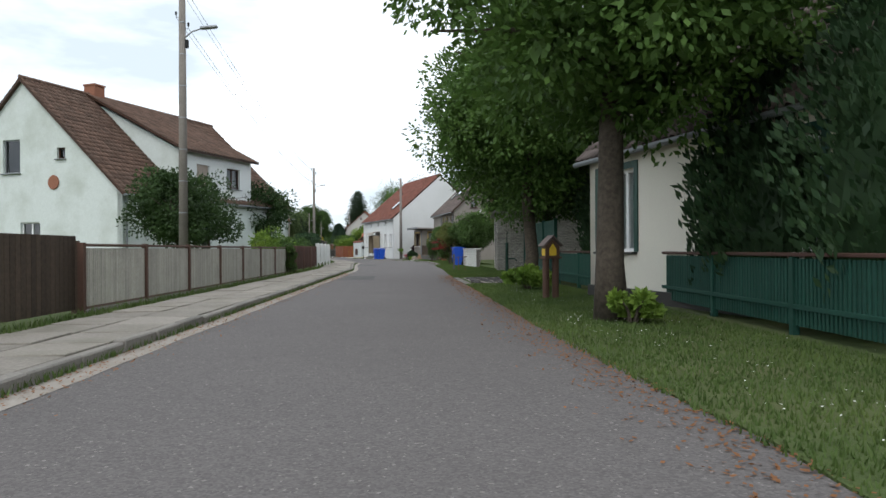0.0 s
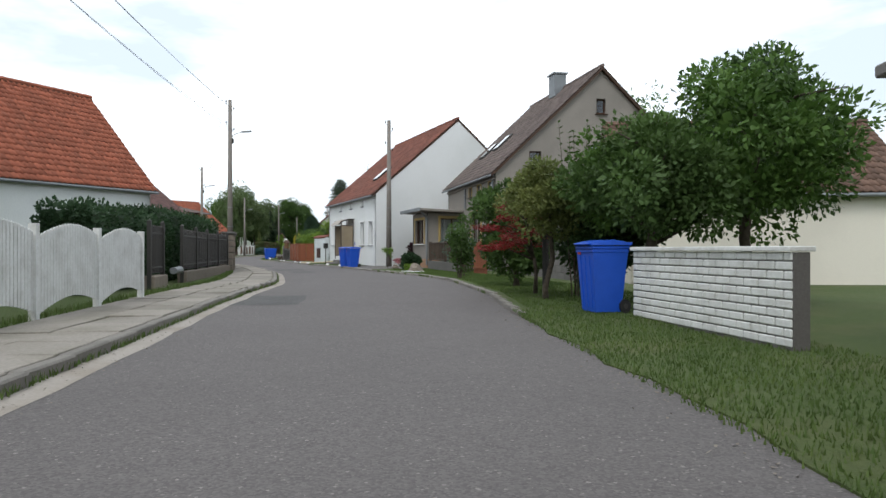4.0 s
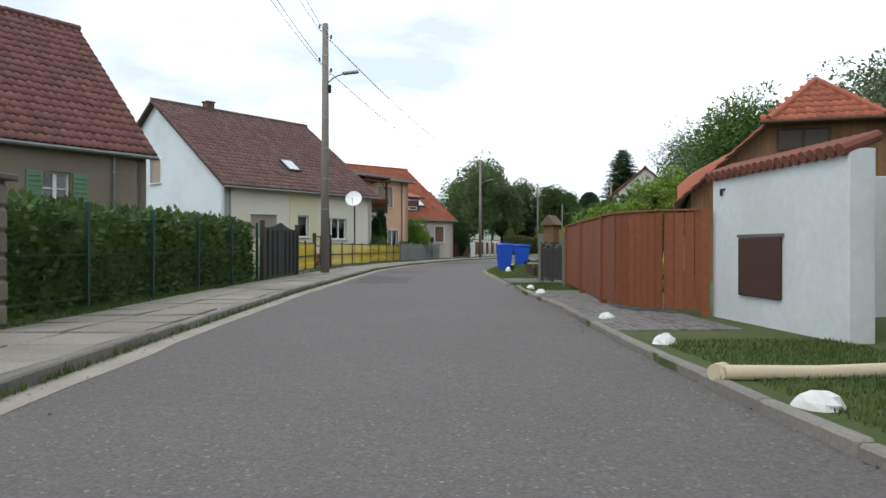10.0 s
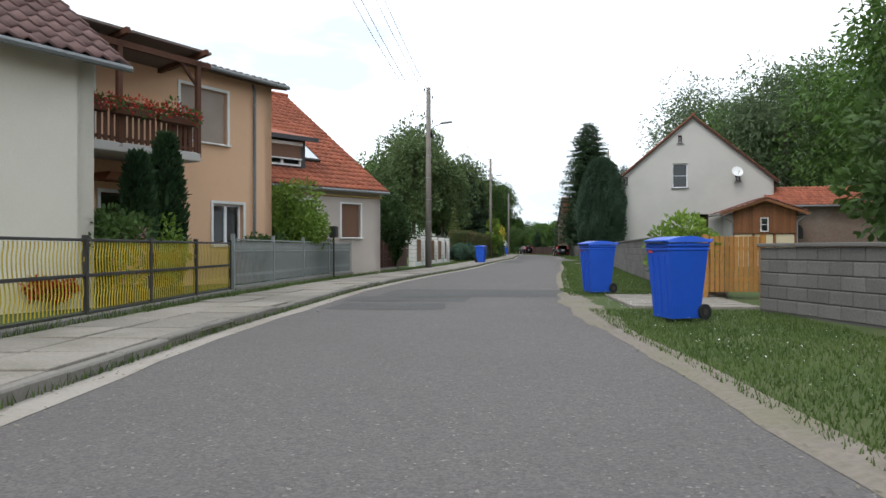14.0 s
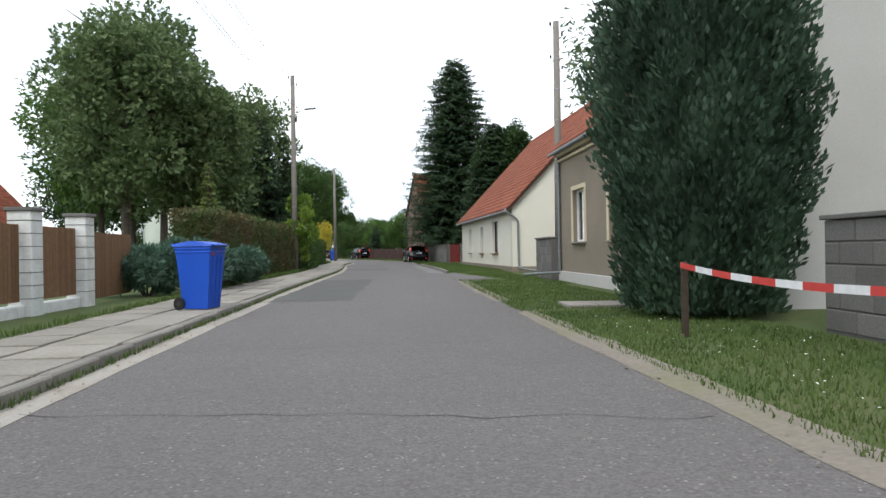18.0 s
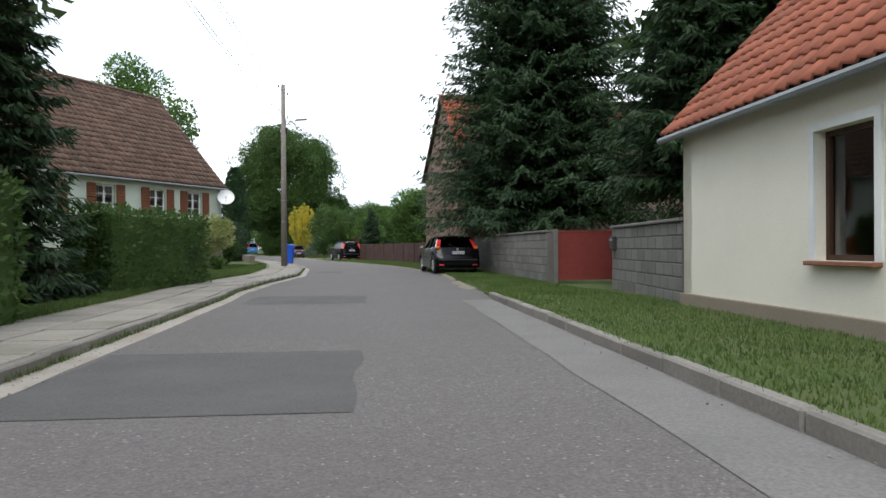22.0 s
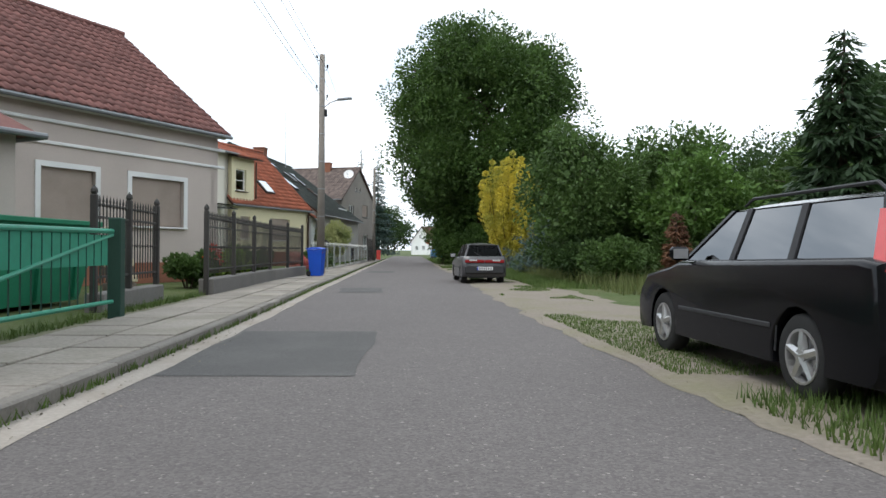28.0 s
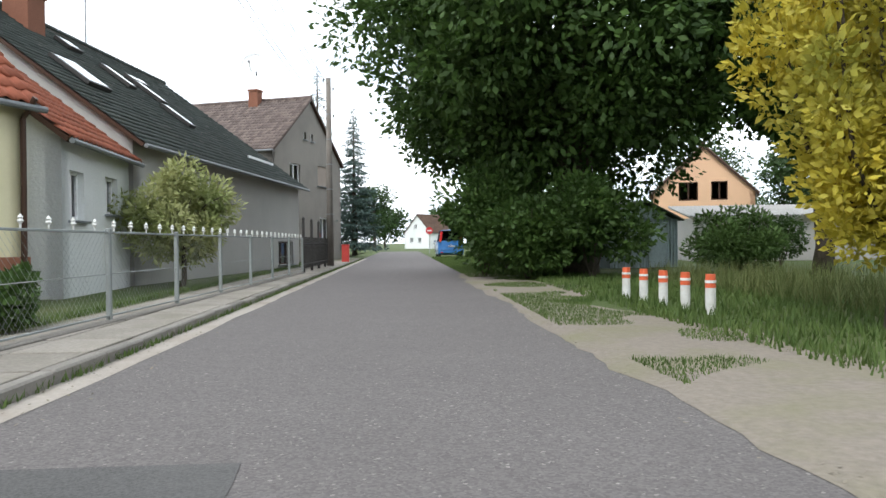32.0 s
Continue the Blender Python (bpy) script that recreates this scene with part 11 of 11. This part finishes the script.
part("stone_trough", Geo().box((0.7, 0.0, 0.15), (0.7, 0.5, 0.3), ch=0.03), BLOCK, t)
t = thing("trestle", on(2.3, 36.0, 0.05), "thin wooden stakes with a cross bar", "stakes")
for x, y in ((0, 0), (0.35, 0.3)):
    part("stake", Geo().rod((x, y, -0.05), (x, y, 0.72), 0.018, n=6), TIMBER, t)
part("cross_bar", Geo().rod((-0.1, -0.05, 0.66), (0.45, 0.38, 0.68), 0.016, n=6), TIMBER, t)
# annex with wooden gable beside the light grey house
t = thing("wooden_annex", on(-7.6, 160.0, 0), "low annex with a brown boarded gable and a red tiled roof", "shed")
ANNEXWOOD = surface("honey_brown_boards", (0.2, 0.085, 0.035), (0.14, 0.058, 0.026), grain=(12, 0.5), stain=(2.5, 0.4), rough=0.7, bump=0.2, obj=0.2)
for k in range(25):
    x = -1.7 + k * 0.142
    top = 4.0 - 0.35 * abs(x) - 0.02
    for z0, z1 in (((2.0, 2.12), (2.95, top)) if abs(x) < 0.22 else ((2.0, top),)):
        part("board", Geo().box((x, -0.02 - 0.008 * (k % 2), (z0 + z1) / 2), (0.138, 0.03, z1 - z0)), ANNEXWOOD, t)
for x in (-1.75, -0.6, 0.6, 1.75):
    part("post", Geo().box((x, 0.05, 1.0), (0.12, 0.12, 2.0), ch=0.01), ANNEXWOOD, t)
for x in (-1.18, 0.0, 1.18):
    part("panel", Geo().box((x, 0.06, 1.25), (1.02, 0.04, 1.4), ch=0.005), CREAMBAND, t)
part("plinth", Geo().box((0, 0.06, 0.28), (3.4, 0.1, 0.56)), RENDER_LGREY, t)
part("side_wall", Geo().box((-1.72, 1.6, 1.55), (0.1, 3.0, 3.2)), RENDER_LGREY, t)
part("side_wall", Geo().box((1.72, 1.6, 1.55), (0.1, 3.0, 3.2)), RENDER_LGREY, t)
w = part("window", Geo().box((-0.2, -0.03, 2.53), (0.05, 0.07, 0.86), ch=0.006).box((0.2, -0.03, 2.53), (0.05, 0.07, 0.86), ch=0.006).box((0, -0.03, 2.13), (0.36, 0.07, 0.05), ch=0.006).box((0, -0.03, 2.54), (0.36, 0.06, 0.03)).box((0, -0.03, 2.93), (0.36, 0.07, 0.05), ch=0.006), WHITEPVC, t)
part("pane", Geo().box((0, -0.015, 2.53), (0.36, 0.01, 0.78)), GLASS, w)
part("curtain", Geo().box((0, 0.03, 2.53), (0.4, 0.02, 0.8)), CURTAIN, w)
tiles("roof_tiles", t, Vector((-2.6, 3.0, 3.22)), (0, -1, 0), 3.45, Vector((2.6, 0, 0.92)), 2.76, TILE_DULL)
tiles("roof_tiles", t, Vector((2.4, -0.45, 3.28)), (0, 1, 0), 3.45, Vector((-2.4, 0, 0.86)), 2.55, TILE_DULL)
for sg, e in ((-1, 2.6), (1, 2.4)):
    part("bargeboard", Geo().prism([(sg * e, -0.43, 3.06), (sg * e, -0.43, 3.24), (0, -0.43, 4.12), (0, -0.43, 3.94)], (0, 0.03, 0)), ANNEXWOOD, t)
    gt = part("gutter", Geo().rod((sg * (e + 0.03), -0.5, 3.15), (sg * (e + 0.03), 2.9, 3.18), 0.06, n=8), ZINC, t)
    part("downpipe", Geo().tube([(sg * (e + 0.03), -0.4, 3.12), (sg * (e - 0.3), -0.25, 2.95), (sg * 1.82, -0.08, 2.7), (sg * 1.82, -0.08, 0.2)], 0.04, 8), ZINC, t)
t = thing("long_outbuilding", on(-6.6, 162.0, 0), "long low brick outbuilding with a red tiled roof", "shed")
part("wall", Geo().box((6.0, 2.2, 1.95), (12.0, 4.0, 3.9)), BRICKOLD, t)
part("arched_window", Geo().prism([(1.35 + 0.45 * math.cos(a), 0.16, 2.2 + 0.42 * math.sin(a)) for a in [math.pi * k / 10 for k in range(11)]] + [(0.9, 0.16, 1.7), (1.8, 0.16, 1.7)], (0, 0.05, 0)), DARKIRON, t)
tiles("roof_tiles", t, Vector((-0.3, -0.35, 3.78)), (1, 0, 0), 12.6, Vector((0, 2.55, 1.3)), 2.86, TILE_RED)
part("gutter", Geo().rod((-0.3, -0.4, 3.72), (12.3, -0.4, 3.72), 0.06, n=8), ZINC, t)
# sheds on the green
t = thing("garden_shed", on(-40.9, 301.7, 0, math.degrees(math.atan2(1.8, 2.7))), "light blue corrugated garden shed with a gable", "shed")
BLUESHED = surface("pale_blue_grey_sheet", (0.32, 0.38, 0.38), (0.25, 0.3, 0.3), grain=(10, 0.5), stain=(1.5, 0.4), rough=0.7, bump=0.1)
part("body", Geo().box((1.6, 1.5, 1.0), (3.2, 3.0, 2.0)).prism([(0, 0, 1.9), (3.2, 0, 1.9), (1.6, 0, 2.6)], (0, 3.0, 0)), BLUESHED, t)
for k in range(22):
    part("sheet_rib", Geo().box((0.1 + k * 0.145, -0.02, 1.0), (0.05, 0.04, 1.95)), BLUESHED, t)
for sg in (-1, 1):
    part("roof_slope", Geo().box((1.6 + sg * 0.86, 1.5, 2.33), (1.95, 3.5, 0.06), ry=sg * 23.6), SHINGLE, t)
part("shed_door", Geo().box((2.2, -0.05, 0.95), (0.9, 0.05, 1.8), ch=0.01), BLUESHED, t)
t = thing("low_outbuilding", on(-37.0, 311.0, 0, 10), "low rendered outbuilding with corrugated white roof", "shed")
part("wall", Geo().box((4.7, 2.0, 1.1), (9.4, 4.0, 2.3), ch=0.01), RENDER_LGREY, t)
for k in range(48):
    part("corrugation", Geo().rod((-0.2 + k * 0.2, -0.35, 2.28), (-0.2 + k * 0.2, 4.3, 3.0), 0.085, n=6), surface("weathered_cement_sheet", (0.42, 0.41, 0.39), (0.28, 0.27, 0.25), grain=(14, 0.5), stain=(1.2, 0.5), rough=0.95, bump=0.3), t)
# stop sign and houses at the end
t = thing("traffic_sign", at(352, 2.9, 0.05), "red octagonal traffic sign on a post", "sign")
part("post", Geo().rod((0, 0, -0.1), (0, 0, 2.3), 0.03, n=8), STEEL, t)
part("sign_plate", Geo().lathe((0, -0.04, 2.35), [(0.001, 0.02), (0.4, 0.02), (0.4, 0.0)], 8, pose(0, 0, 0, 90, 0, 0)), plain("sign_red", (0.55, 0.03, 0.03), 0.4), t)
part("sign_bar", Geo().box((0, -0.075, 2.35), (0.5, 0.01, 0.14)), WHITEPVC, t, "white lettering bar")
t = thing("bird_house", on(-12.1, 105.9, 0.05, -20), "wooden bird house on a wall", "bird house")
part("post", Geo().box((0, 0, 0.55), (0.3, 0.3, 1.2), ch=0.01), BLOCK, t)
part("box", Geo().box((0, 0, 1.45), (0.34, 0.34, 0.6), ch=0.01), TIMBER, t)
part("roof", Geo().prism([(-0.28, -0.28, 1.72), (0.28, -0.28, 1.72), (0, -0.28, 2.02)], (0, 0.56, 0)), TILE_BROWN, t)
bush(*P(105.0, 6.2), 0.8, 0.8, YELLOWLEAF, "golden flowering shrub behind the gate", 400)
# far red roof behind the trees
house("house with a red roof behind trees", (-52, 196), (-50, 208), 9, 3.4, 7.6, RENDER_CREAM, TILE_RED, front=[(3, 1.2, 1.2, 1.2)], win=STUCCO_WIN)
house("brick house at the end of the lane", (-57.0, 372.0), (-55.0, 364.0), 8, 4.2, 7.6, BRICKRED, TILE_BROWN, front=[(2, 1.2, 1.0, 1.3), (5, 1.2, 1.0, 1.3)], win=STUCCO_WIN)
brick_skin(hM, I4, 8.8, 8.8, [(5.3, 6.45, 2.0, 3.5)], surface("old_brown_brick", (0.23, 0.15, 0.115), (0.15, 0.1, 0.08), grain=(9, 0.5), stain=(0.7, 0.5), dirt=(0.28, 0.25, 0.21), rough=0.97, bump=0.5, island=0.3), 0.26, 0.085, top=(5.0, 8.8))
